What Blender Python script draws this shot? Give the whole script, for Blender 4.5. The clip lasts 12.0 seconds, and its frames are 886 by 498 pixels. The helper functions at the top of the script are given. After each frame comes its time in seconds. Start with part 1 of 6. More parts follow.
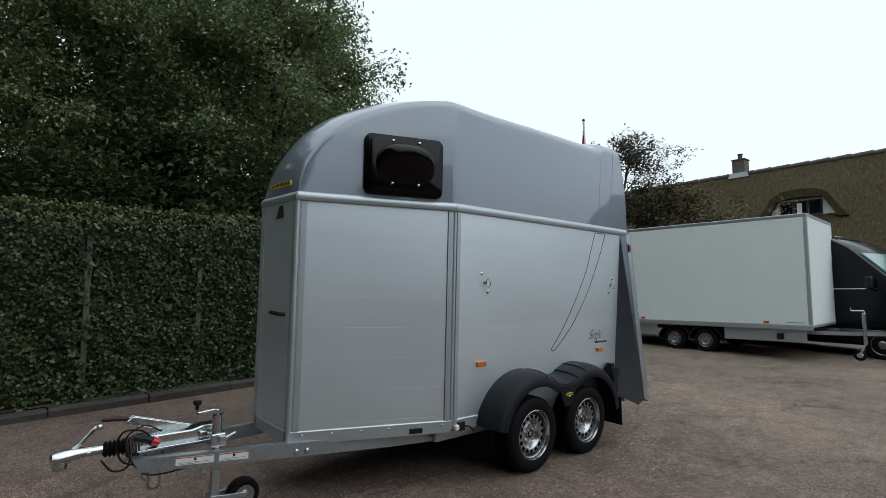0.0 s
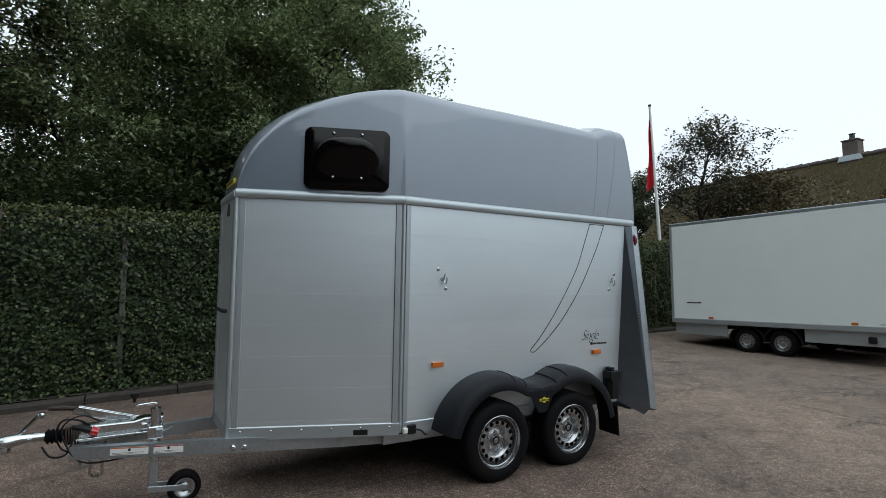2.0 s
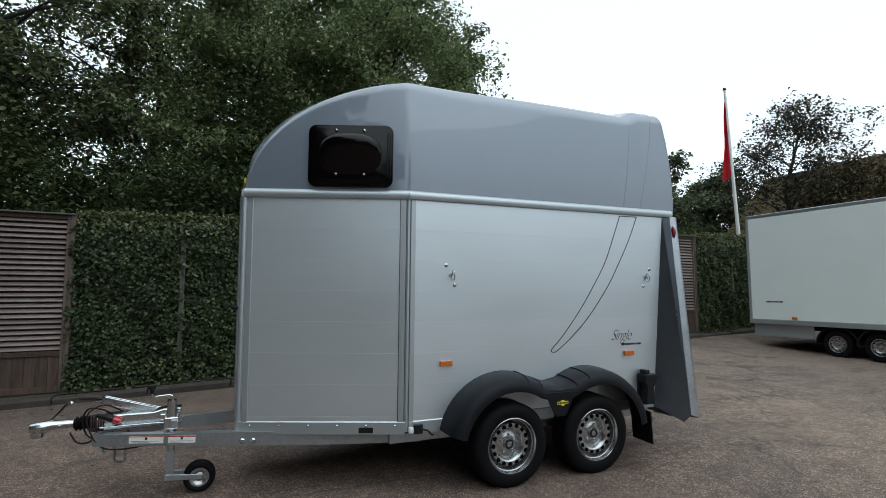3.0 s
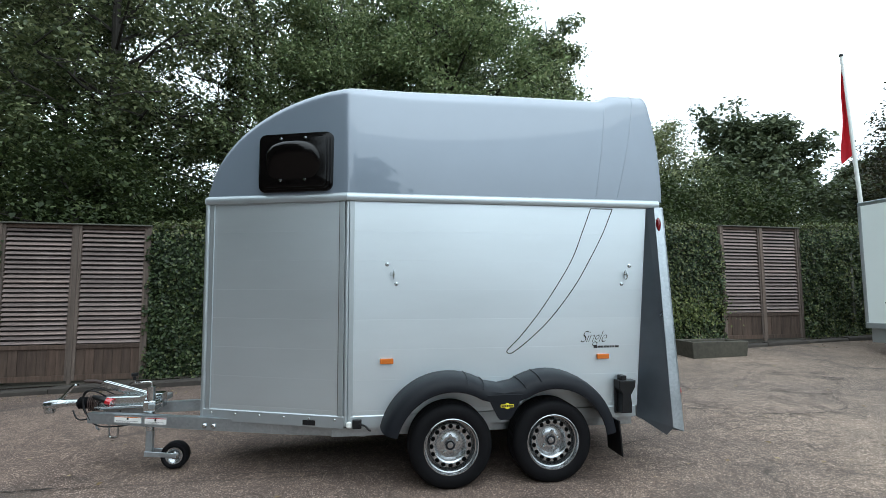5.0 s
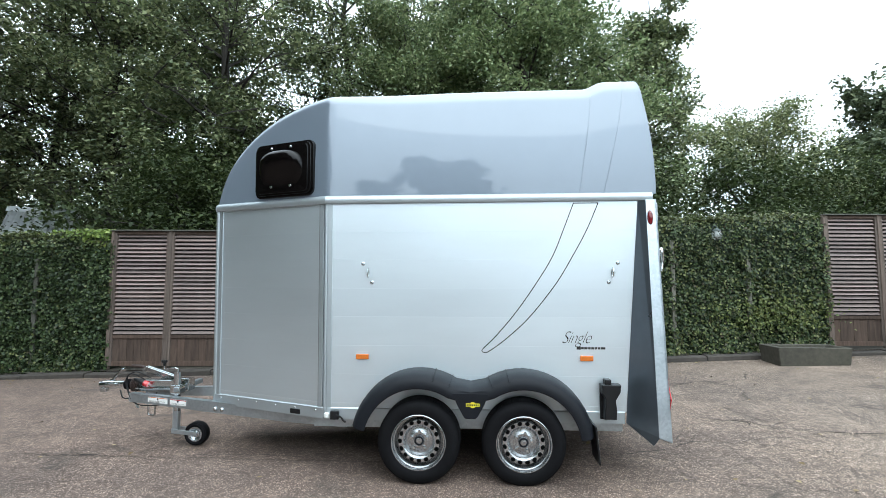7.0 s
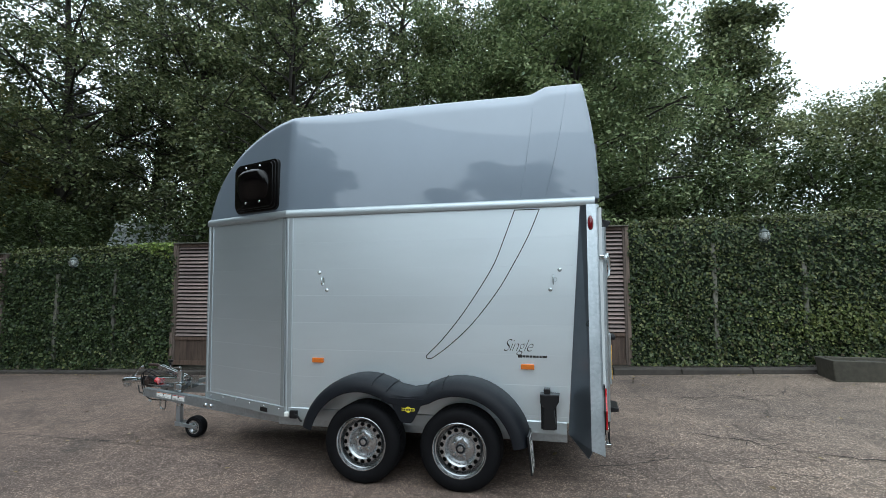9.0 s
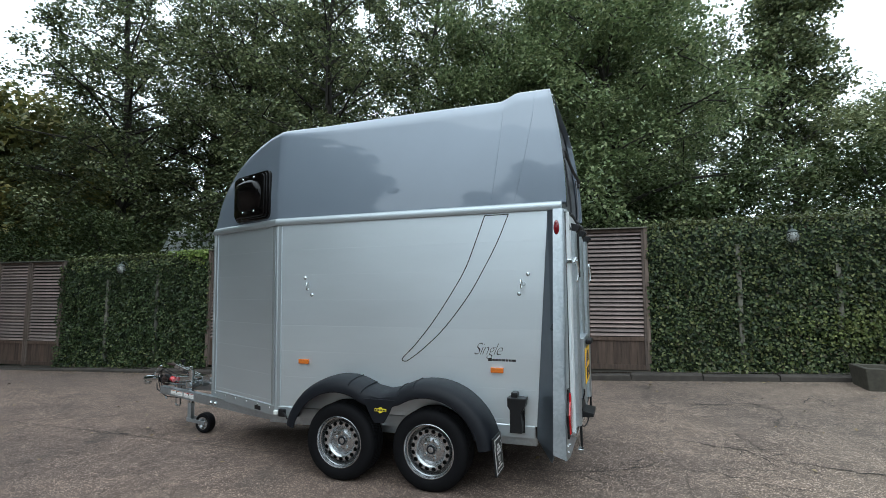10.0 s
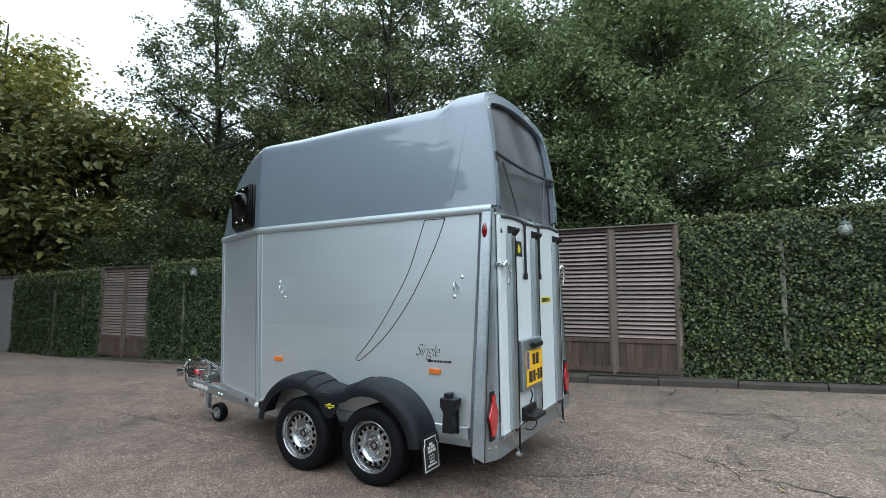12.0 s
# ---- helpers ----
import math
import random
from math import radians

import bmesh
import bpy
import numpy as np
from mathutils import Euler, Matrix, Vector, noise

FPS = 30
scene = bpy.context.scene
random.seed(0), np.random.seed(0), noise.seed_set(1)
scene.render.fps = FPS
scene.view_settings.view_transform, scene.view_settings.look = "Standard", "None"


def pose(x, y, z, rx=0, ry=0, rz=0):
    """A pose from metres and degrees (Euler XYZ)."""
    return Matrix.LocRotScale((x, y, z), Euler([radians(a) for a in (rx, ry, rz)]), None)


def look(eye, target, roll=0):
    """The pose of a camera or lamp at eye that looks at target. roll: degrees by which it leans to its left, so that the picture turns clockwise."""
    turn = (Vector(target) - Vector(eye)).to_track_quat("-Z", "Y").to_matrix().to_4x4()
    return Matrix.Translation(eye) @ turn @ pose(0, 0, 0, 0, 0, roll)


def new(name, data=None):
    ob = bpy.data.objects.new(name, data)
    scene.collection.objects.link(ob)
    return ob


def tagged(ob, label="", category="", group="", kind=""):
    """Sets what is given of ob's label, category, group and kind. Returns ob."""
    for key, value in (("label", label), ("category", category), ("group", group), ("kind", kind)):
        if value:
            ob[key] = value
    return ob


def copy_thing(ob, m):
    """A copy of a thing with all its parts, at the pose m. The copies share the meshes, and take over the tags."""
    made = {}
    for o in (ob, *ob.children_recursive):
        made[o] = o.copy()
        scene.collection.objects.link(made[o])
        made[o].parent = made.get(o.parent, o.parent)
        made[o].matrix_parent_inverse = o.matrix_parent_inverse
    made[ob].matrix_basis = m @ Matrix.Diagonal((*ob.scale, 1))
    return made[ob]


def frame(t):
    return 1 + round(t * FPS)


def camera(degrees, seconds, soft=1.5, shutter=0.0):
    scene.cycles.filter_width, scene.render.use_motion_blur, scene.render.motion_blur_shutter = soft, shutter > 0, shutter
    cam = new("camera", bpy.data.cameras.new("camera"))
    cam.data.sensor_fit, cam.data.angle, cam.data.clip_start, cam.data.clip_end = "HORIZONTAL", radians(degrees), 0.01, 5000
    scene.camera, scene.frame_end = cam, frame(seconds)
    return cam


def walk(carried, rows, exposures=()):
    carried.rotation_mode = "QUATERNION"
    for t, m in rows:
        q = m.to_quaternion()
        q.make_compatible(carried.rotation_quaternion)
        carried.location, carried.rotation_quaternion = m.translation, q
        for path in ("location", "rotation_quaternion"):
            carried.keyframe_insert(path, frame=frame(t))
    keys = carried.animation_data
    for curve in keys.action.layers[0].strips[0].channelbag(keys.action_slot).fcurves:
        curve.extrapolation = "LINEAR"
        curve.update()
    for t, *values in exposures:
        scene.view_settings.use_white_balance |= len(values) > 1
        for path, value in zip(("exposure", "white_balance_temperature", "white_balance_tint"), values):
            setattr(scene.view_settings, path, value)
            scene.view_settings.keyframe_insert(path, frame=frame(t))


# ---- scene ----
# Camera and its walk. The yard leans a little against the plumb line: LEAN takes the trailer's own axes to the world's.
cam = camera(81.2, 12.0, soft=0.75)
LEAN = pose(0, 0, 0, 1.8, 0, 0)
ROWS = [
    (0.0, (-2.642, -2.879, 1.513), (-1.328, -1.377, 1.639), 1.3),
    (0.5, (-2.419, -2.985, 1.514), (-1.155, -1.440, 1.638), 1.2),
    (1.0, (-2.156, -3.057, 1.498), (-0.954, -1.463, 1.620), 1.1),
    (1.5, (-1.927, -3.178, 1.498), (-0.798, -1.531, 1.616), 1.1),
    (2.0, (-1.690, -3.336, 1.513), (-0.656, -1.627, 1.628), 1.0),
    (2.5, (-1.426, -3.399, 1.503), (-0.504, -1.628, 1.613), 0.9),
    (3.0, (-1.185, -3.467, 1.491), (-0.415, -1.624, 1.603), 0.6),
    (5.0, (0.087, -3.834, 1.480), (0.406, -1.863, 1.594), 0.1),
    (5.5, (0.366, -3.858, 1.467), (0.557, -1.871, 1.579), 0.1),
    (6.0, (0.631, -3.841, 1.476), (0.726, -1.847, 1.584), 0.0),
    (6.5, (0.929, -3.872, 1.486), (0.916, -1.875, 1.594), -0.1),
    (7.0, (1.165, -3.930, 1.484), (1.034, -1.937, 1.590), -0.1),
    (7.5, (1.409, -3.973, 1.495), (1.168, -1.991, 1.597), -0.1),
    (9.5, (2.602, -3.825, 1.496), (2.034, -1.912, 1.637), -0.5),
    (10.0, (2.904, -3.793, 1.502), (2.234, -1.914, 1.645), -0.6),
    (10.5, (3.218, -3.739, 1.519), (2.467, -1.892, 1.665), -0.7),
    (11.0, (3.516, -3.602, 1.520), (2.688, -1.787, 1.665), -0.7),
    (11.5, (3.772, -3.512, 1.520), (2.859, -1.738, 1.663), -0.8),
    (12.0, (4.028, -3.405, 1.519), (3.027, -1.680, 1.662), -0.9),
]
EXPOSURES = [(0.0, -0.6, 6030, 5), (2.5, -0.54, 5990, 4), (3.2, -0.37, 5900, 3), (4.8, 0.17, 5750, 1), (5.5, 0.43, 5750, 1), (6.0, 0.55, 5750, 1), (6.5, 0.67, 5750, 1), (7.0, 0.77, 5750, 1), (7.5, 0.5, 5750, 1), (8.2, 0.33, 5750, 1), (9.5, 0.0, 5750, 1), (10.5, 0.2, 5750, 1), (12.0, 0.35, 5720, 1)]
walk(cam, [(t, LEAN @ look(eye, target, roll)) for t, eye, target, roll in ROWS], EXPOSURES)

# World: a bright, even overcast sky, and a very wide, weak sun behind it.
world = bpy.data.worlds.new("overcast_sky")
scene.world = world
world.use_nodes = True
wn, wl = world.node_tree.nodes, world.node_tree.links
sky = wn.new("ShaderNodeTexSky")
sky.sky_type, sky.sun_disc, sky.sun_elevation, sky.sun_rotation = "NISHITA", False, radians(60), radians(170)
sky.dust_density, sky.air_density = 4.0, 1.0
fade = wn.new("ShaderNodeHueSaturation")
fade.inputs["Saturation"].default_value = 0.12
wl.new(sky.outputs[0], fade.inputs["Color"])
cloud = wn.new("ShaderNodeMix")
cloud.data_type = "RGBA"
cloud.inputs[0].default_value = 0.75
cloud.inputs[7].default_value = (15.0, 15.5, 16.0, 1)
wl.new(fade.outputs[0], cloud.inputs[6])
wl.new(cloud.outputs[2], wn["Background"].inputs[0])
wn["Background"].inputs[1].default_value = 0.122
sun = new("sun", bpy.data.lights.new("sun", "SUN"))
sun.data.energy, sun.data.angle, sun.data.color = 1.25, radians(80), (1.0, 0.97, 0.93)
sun.matrix_world = look((1.7, -9.8, 17.3), (0, 0, 0))
# Materials.
def shader(name, rough=0.5, metal=0.0, spec=0.5, coat=0.0):
    m = bpy.data.materials.new(name)
    m.use_nodes = True
    b = m.node_tree.nodes["Principled BSDF"]
    b.inputs["Roughness"].default_value = rough
    b.inputs["Metallic"].default_value = metal
    b.inputs["Specular IOR Level"].default_value = spec
    b.inputs["Coat Weight"].default_value = coat
    return m, m.node_tree.nodes, m.node_tree.links, b


def rgb(c):
    return (*c, 1.0)


def coords(n, l, scale=(1, 1, 1), kind="Object"):
    tc, mp = n.new("ShaderNodeTexCoord"), n.new("ShaderNodeMapping")
    mp.inputs["Scale"].default_value = scale
    l.new(tc.outputs[kind], mp.inputs["Vector"])
    return mp.outputs[0]


def noise_tex(n, l, vec, scale, detail=4.0, rough=0.6):
    t = n.new("ShaderNodeTexNoise")
    t.inputs["Scale"].default_value, t.inputs["Detail"].default_value, t.inputs["Roughness"].default_value = scale, detail, rough
    l.new(vec, t.inputs["Vector"])
    return t.outputs["Fac"]


def ramp(n, l, fac, stops):
    r = n.new("ShaderNodeValToRGB")
    while len(r.color_ramp.elements) < len(stops):
        r.color_ramp.elements.new(0.5)
    for e, (p, c) in zip(r.color_ramp.elements, stops):
        e.position, e.color = p, rgb(c) if len(c) == 3 else c
    l.new(fac, r.inputs[0])
    return r.outputs[0]


def mixed(n, l, fac, a, b, mode="MIX"):
    x = n.new("ShaderNodeMix")
    x.data_type, x.blend_type = "RGBA", mode
    for sock, v in ((x.inputs[0], fac), (x.inputs[6], a), (x.inputs[7], b)):
        if isinstance(v, (int, float)):
            sock.default_value = v
        elif isinstance(v, tuple):
            sock.default_value = rgb(v) if len(v) == 3 else v
        else:
            l.new(v, sock)
    return x.outputs[2]


def bump(n, l, b, height, strength=0.2, distance=0.01):
    u = n.new("ShaderNodeBump")
    u.inputs["Strength"].default_value, u.inputs["Distance"].default_value = strength, distance
    l.new(height, u.inputs["Height"])
    l.new(u.outputs[0], b.inputs["Normal"])


def plain(name, c, rough=0.5, metal=0.0, vary=0.12, scale=14.0, coat=0.0, relief=0.04, spec=0.5, stretch=(1, 1, 1)):
    """A surface of one colour with a little grain, fading and relief."""
    m, n, l, b = shader(name, rough, metal, spec, coat)
    v = coords(n, l, stretch)
    f = noise_tex(n, l, v, scale)
    g = noise_tex(n, l, v, scale * 0.12, 3)
    dark, light = tuple(k * (1 - vary) for k in c), tuple(min(1, k * (1 + vary)) for k in c)
    c1 = ramp(n, l, f, [(0.3, dark), (0.7, light)])
    c2 = ramp(n, l, g, [(0.35, dark), (0.65, light)])
    l.new(mixed(n, l, 0.5, c1, c2), b.inputs["Base Color"])
    r = n.new("ShaderNodeMapRange")
    r.inputs[3].default_value, r.inputs[4].default_value = max(0.02, rough - 0.08), min(1, rough + 0.08)
    l.new(g, r.inputs[0])
    l.new(r.outputs[0], b.inputs["Roughness"])
    if relief:
        bump(n, l, b, f, relief, 0.004)
    return m


def leaf_mat(name, stops, rough=0.5, spec=0.4, transl=0.28):
    m, n, l, b = shader(name, rough, 0, spec)
    g = n.new("ShaderNodeNewGeometry")
    c = ramp(n, l, g.outputs["Random Per Island"], stops)
    # noise darkens whole clumps: lit and shaded foliage put into the colour
    clump_shade = noise_tex(n, l, coords(n, l, kind="Object"), 0.9, 3)
    c = mixed(n, l, ramp(n, l, clump_shade, [(0.35, (0.72, 0.72, 0.72)), (0.66, (1.0, 1.0, 1.0))]), (0.01, 0.016, 0.006), c)
    l.new(c, b.inputs["Base Color"])
    t = n.new("ShaderNodeBsdfTranslucent")
    l.new(c, t.inputs["Color"])
    mx = n.new("ShaderNodeMixShader")
    mx.inputs[0].default_value = transl
    l.new(b.outputs[0], mx.inputs[1])
    l.new(t.outputs[0], mx.inputs[2])
    l.new(mx.outputs[0], n["Material Output"].inputs[0])
    return m


def asphalt_mat():
    m, n, l, b = shader("worn_asphalt", 0.85, 0, 0.3)
    v = coords(n, l)
    stone = n.new("ShaderNodeTexVoronoi")
    stone.inputs["Scale"].default_value = 150
    l.new(v, stone.inputs["Vector"])
    sep = n.new("ShaderNodeSeparateColor")
    l.new(stone.outputs["Color"], sep.inputs[0])
    grit = ramp(n, l, sep.outputs[0], [(0.0, (0.066, 0.054, 0.045)), (0.45, (0.11, 0.09, 0.077)), (0.8, (0.155, 0.13, 0.111)), (0.96, (0.36, 0.315, 0.275))])
    mid = noise_tex(n, l, v, 2.6, 6, 0.65)
    large = noise_tex(n, l, v, 0.35, 4, 0.55)
    c = mixed(n, l, 1.0, grit, ramp(n, l, mid, [(0.3, (0.74, 0.72, 0.72)), (0.7, (1.15, 1.12, 1.1))]), "MULTIPLY")
    c = mixed(n, l, 1.0, c, ramp(n, l, large, [(0.32, (0.76, 0.76, 0.78)), (0.68, (1.2, 1.16, 1.12))]), "MULTIPLY")
    blot = noise_tex(n, l, v, 13, 6, 0.7)
    c = mixed(n, l, 1.0, c, ramp(n, l, blot, [(0.3, (0.74, 0.74, 0.75)), (0.5, (1.0, 1.0, 1.0)), (0.72, (1.28, 1.25, 1.22))]), "MULTIPLY")
    # the yard's far part was laid later: paler and warmer
    sx = n.new("ShaderNodeSeparateXYZ")
    l.new(v, sx.inputs[0])
    edge = n.new("ShaderNodeMath")
    edge.operation = "MULTIPLY_ADD"
    edge.inputs[1].default_value, edge.inputs[2].default_value = 1.6, -0.8
    l.new(large, edge.inputs[0])
    at = n.new("ShaderNodeMath")
    l.new(sx.outputs[0], at.inputs[0])
    l.new(edge.outputs[0], at.inputs[1])
    part_ = n.new("ShaderNodeMapRange")
    part_.inputs[1].default_value, part_.inputs[2].default_value = 1.2, 4.6
    l.new(at.outputs[0], part_.inputs[0])
    c = mixed(n, l, 1.0, c, ramp(n, l, part_.outputs[0], [(0.0, (1.02, 0.94, 0.915)), (1.0, (1.31, 1.27, 1.21))]), "MULTIPLY")
    # cracks: edges of large cells, pulled about by noise, only in some places
    warp = n.new("ShaderNodeTexNoise")
    warp.inputs["Scale"].default_value, warp.inputs["Detail"].default_value, warp.inputs["Roughness"].default_value = 2.2, 9, 0.68
    l.new(v, warp.inputs["Vector"])
    add = n.new("ShaderNodeMix")
    add.data_type = "RGBA"
    add.blend_type = "ADD"
    add.inputs[0].default_value = 0.42
    l.new(v, add.inputs[6])
    l.new(warp.outputs["Color"], add.inputs[7])
    cell = n.new("ShaderNodeTexVoronoi")
    cell.feature = "DISTANCE_TO_EDGE"
    cell.inputs["Scale"].default_value = 0.9
    l.new(add.outputs[2], cell.inputs["Vector"])
    crack = ramp(n, l, cell.outputs["Distance"], [(0.0, (1, 1, 1)), (0.006, (0.6, 0.6, 0.6)), (0.013, (0, 0, 0))])
    where = ramp(n, l, noise_tex(n, l, v, 0.55, 3), [(0.43, (0, 0, 0)), (0.55, (1, 1, 1))])
    crack = mixed(n, l, 1.0, crack, where, "MULTIPLY")
    fine = n.new("ShaderNodeTexVoronoi")
    fine.feature = "DISTANCE_TO_EDGE"
    fine.inputs["Scale"].default_value = 3.1
    l.new(add.outputs[2], fine.inputs["Vector"])
    hair = ramp(n, l, fine.outputs["Distance"], [(0.0, (0.75, 0.75, 0.75)), (0.01, (0.4, 0.4, 0.4)), (0.02, (0, 0, 0))])
    spots = ramp(n, l, noise_tex(n, l, v, 0.8, 4), [(0.48, (0, 0, 0)), (0.6, (1, 1, 1))])
    crack = mixed(n, l, 1.0, crack, mixed(n, l, 1.0, hair, spots, "MULTIPLY"), "LIGHTEN")
    crack = mixed(n, l, 1.0, crack, ramp(n, l, part_.outputs[0], [(0.0, (0.25, 0.25, 0.25)), (1.0, (1, 1, 1))]), "MULTIPLY")
    # one long joint running beside the trailer
    wob = n.new("ShaderNodeMath")
    wob.operation = "MULTIPLY_ADD"
    wob.inputs[1].default_value = 0.16
    l.new(mid, wob.inputs[0])
    l.new(sx.outputs[1], wob.inputs[2])
    off = n.new("ShaderNodeMath")
    off.operation = "SUBTRACT"
    off.inputs[1].default_value = 0.33
    l.new(wob.outputs[0], off.inputs[0])
    dist = n.new("ShaderNodeMath")
    dist.operation = "ABSOLUTE"
    l.new(off.outputs[0], dist.inputs[0])
    joint = ramp(n, l, dist.outputs[0], [(0.0, (1, 1, 1)), (0.008, (0.6, 0.6, 0.6)), (0.022, (0, 0, 0))])
    side = n.new("ShaderNodeMapRange")
    side.inputs[1].default_value, side.inputs[2].default_value, side.inputs[3].default_value, side.inputs[4].default_value = 2.0, 3.0, 0.75, 0.0
    l.new(sx.outputs[0], side.inputs[0])
    joint = mixed(n, l, 1.0, joint, side.outputs[0], "MULTIPLY")
    crack = mixed(n, l, 1.0, crack, joint, "LIGHTEN")
    weak = mixed(n, l, 1.0, crack, (0.7, 0.7, 0.7), "MULTIPLY")
    # the binder has darkened beside some of the cracks
    near_ = ramp(n, l, cell.outputs["Distance"], [(0.0, (1, 1, 1)), (0.09, (0, 0, 0))])
    worn = ramp(n, l, noise_tex(n, l, v, 1.1, 6, 0.7), [(0.52, (0, 0, 0)), (0.66, (0.75, 0.75, 0.75))])
    c = mixed(n, l, mixed(n, l, 1.0, near_, worn, "MULTIPLY"), c, (0.05, 0.043, 0.037))
    c = mixed(n, l, weak, c, (0.022, 0.019, 0.016))
    l.new(c, b.inputs["Base Color"])
    h = mixed(n, l, 1.0, stone.outputs["Distance"], crack, "SUBTRACT")
    bump(n, l, b, h, 0.35, 0.006)
    return m


def alu_mat(name, c=(0.78, 0.8, 0.81), rough=0.4, metal=0.85):
    """Anodised aluminium profile: fine lines along its length and faint smears."""
    m, n, l, b = shader(name, rough, metal)
    v = coords(n, l, (0.6, 0.6, 60))
    f = noise_tex(n, l, v, 3.0, 3)
    g = noise_tex(n, l, coords(n, l, (0.5, 0.5, 2.2)), 1.6, 4)
    o = n.new("ShaderNodeObjectInfo")
    k = 0.94
    c0 = ramp(n, l, g, [(0.3, tuple(x * k for x in c)), (0.7, c)])
    c0 = mixed(n, l, 1.0, c0, ramp(n, l, o.outputs["Random"], [(0.0, (0.95, 0.955, 0.96)), (1.0, (1, 1, 1))]), "MULTIPLY")
    l.new(c0, b.inputs["Base Color"])
    r = n.new("ShaderNodeMapRange")
    r.inputs[3].default_value, r.inputs[4].default_value = rough - 0.07, rough + 0.08
    l.new(g, r.inputs[0])
    l.new(r.outputs[0], b.inputs["Roughness"])
    bump(n, l, b, f, 0.03, 0.002)
    return m


def galv_mat():
    m, n, l, b = shader("galvanised_steel", 0.38, 0.9)
    v = coords(n, l)
    s = n.new("ShaderNodeTexVoronoi")
    s.inputs["Scale"].default_value = 55
    l.new(v, s.inputs["Vector"])
    sep = n.new("ShaderNodeSeparateColor")
    l.new(s.outputs["Color"], sep.inputs[0])
    g = noise_tex(n, l, v, 5, 5)
    c = mixed(n, l, 0.5, ramp(n, l, sep.outputs[0], [(0, (0.37, 0.41, 0.44)), (1, (0.5, 0.54, 0.57))]), ramp(n, l, g, [(0.3, (0.34, 0.38, 0.41)), (0.7, (0.53, 0.57, 0.6))]))
    l.new(c, b.inputs["Base Color"])
    r = n.new("ShaderNodeMapRange")
    r.inputs[3].default_value, r.inputs[4].default_value = 0.28, 0.5
    l.new(g, r.inputs[0])
    l.new(r.outputs[0], b.inputs["Roughness"])
    return m


def wood_mat(name, c, axis=0):
    m, n, l, b = shader(name, 0.8, 0, 0.3)
    st = [9.0, 9.0, 9.0]
    st[axis] = 0.9
    v = coords(n, l, tuple(st))
    f = noise_tex(n, l, v, 3.0, 6, 0.7)
    o = n.new("ShaderNodeObjectInfo")
    base = ramp(n, l, f, [(0.3, tuple(k * 0.6 for k in c)), (0.55, c), (0.75, tuple(min(1, k * 1.35) for k in c))])
    base = mixed(n, l, 1.0, base, ramp(n, l, o.outputs["Random"], [(0, (0.75, 0.74, 0.74)), (0.5, (1, 1, 1)), (1, (1.2, 1.15, 1.12))]), "MULTIPLY")
    l.new(base, b.inputs["Base Color"])
    bump(n, l, b, f, 0.3, 0.004)
    return m


M = {}
M["asphalt"] = asphalt_mat()
M["alu"] = alu_mat("anodised_aluminium", (0.76, 0.825, 0.865), 0.45, 0.88)
M["alu_trim"] = alu_mat("aluminium_trim", (0.5, 0.545, 0.57), 0.5, 0.85)
M["galv"] = galv_mat()
# pillar steel with the dark hedge's reflection put into its base colour
M["web"] = plain("dull_sheet_steel", (0.2, 0.225, 0.26), 0.3, 0.85, 0.1, 9, relief=0.02)
M["hood"] = plain("silver_blue_gelcoat", (0.192, 0.228, 0.278), 0.35, 0.3, 0.04, 3.0, coat=1.0, relief=0.0)
M["hood"].node_tree.nodes["Principled BSDF"].inputs["Coat IOR"].default_value = 1.6
M["black_plastic"] = plain("black_plastic", (0.008, 0.008, 0.009), 0.45, 0, 0.2, 60, relief=0.15, spec=0.3)
M["fender"] = plain("fender_plastic", (0.006, 0.007, 0.01), 0.55, 0, 0.15, 120, relief=0.12, spec=0.22)
M["smoked"] = plain("smoked_acrylic", (0.003, 0.0025, 0.0025), 0.14, 0, 0.1, 5, relief=0.0, spec=0.24)
M["rubber"] = plain("tyre_rubber", (0.005, 0.005, 0.006), 0.68, 0, 0.25, 30, relief=0.2, spec=0.13)
M["rim"] = plain("silver_painted_steel", (0.42, 0.43, 0.44), 0.24, 0.9, 0.06, 20, relief=0.02)
M["zinc"] = plain("bright_zinc", (0.58, 0.61, 0.62), 0.2, 1.0, 0.08, 25, relief=0.03)
M["dark_hole"] = plain("dark_opening", (0.004, 0.004, 0.004), 0.95, 0, 0.1, 10, spec=0.0)
M["orange"] = plain("amber_reflector", (0.52, 0.135, 0.012), 0.2, 0, 0.1, 90, coat=0.6)
M["red"] = plain("red_lens", (0.42, 0.006, 0.012), 0.15, 0, 0.1, 90, coat=0.8)
M["white_panel"] = plain("white_panel", (0.62, 0.65, 0.66), 0.4, 0, 0.03, 4, relief=0.01)
M["box_white"] = plain("white_box_panel", (0.8, 0.865, 0.85), 0.45, 0, 0.03, 2, relief=0.01)
M["sticker_white"] = plain("white_sticker", (0.75, 0.75, 0.73), 0.4, 0, 0.05, 20, relief=0)
M["sticker_black"] = plain("black_print", (0.015, 0.015, 0.015), 0.45, 0, 0.05, 20, relief=0)
M["sticker_yellow"] = plain("yellow_print", (0.72, 0.62, 0.03), 0.4, 0, 0.05, 20, relief=0)
M["plate_yellow"] = plain("yellow_plate", (0.85, 0.5, 0.015), 0.35, 0, 0.04, 20, relief=0)
M["plate_blue"] = plain("blue_band", (0.03, 0.06, 0.4), 0.35, 0, 0.05, 20, relief=0)
M["tarp"] = plain("grey_tarpaulin", (0.075, 0.077, 0.083), 0.3, 0, 0.12, 8, relief=0.25)
M["fold"] = plain("tarp_strap", (0.03, 0.031, 0.034), 0.5, 0, 0.12, 8, relief=0.2)
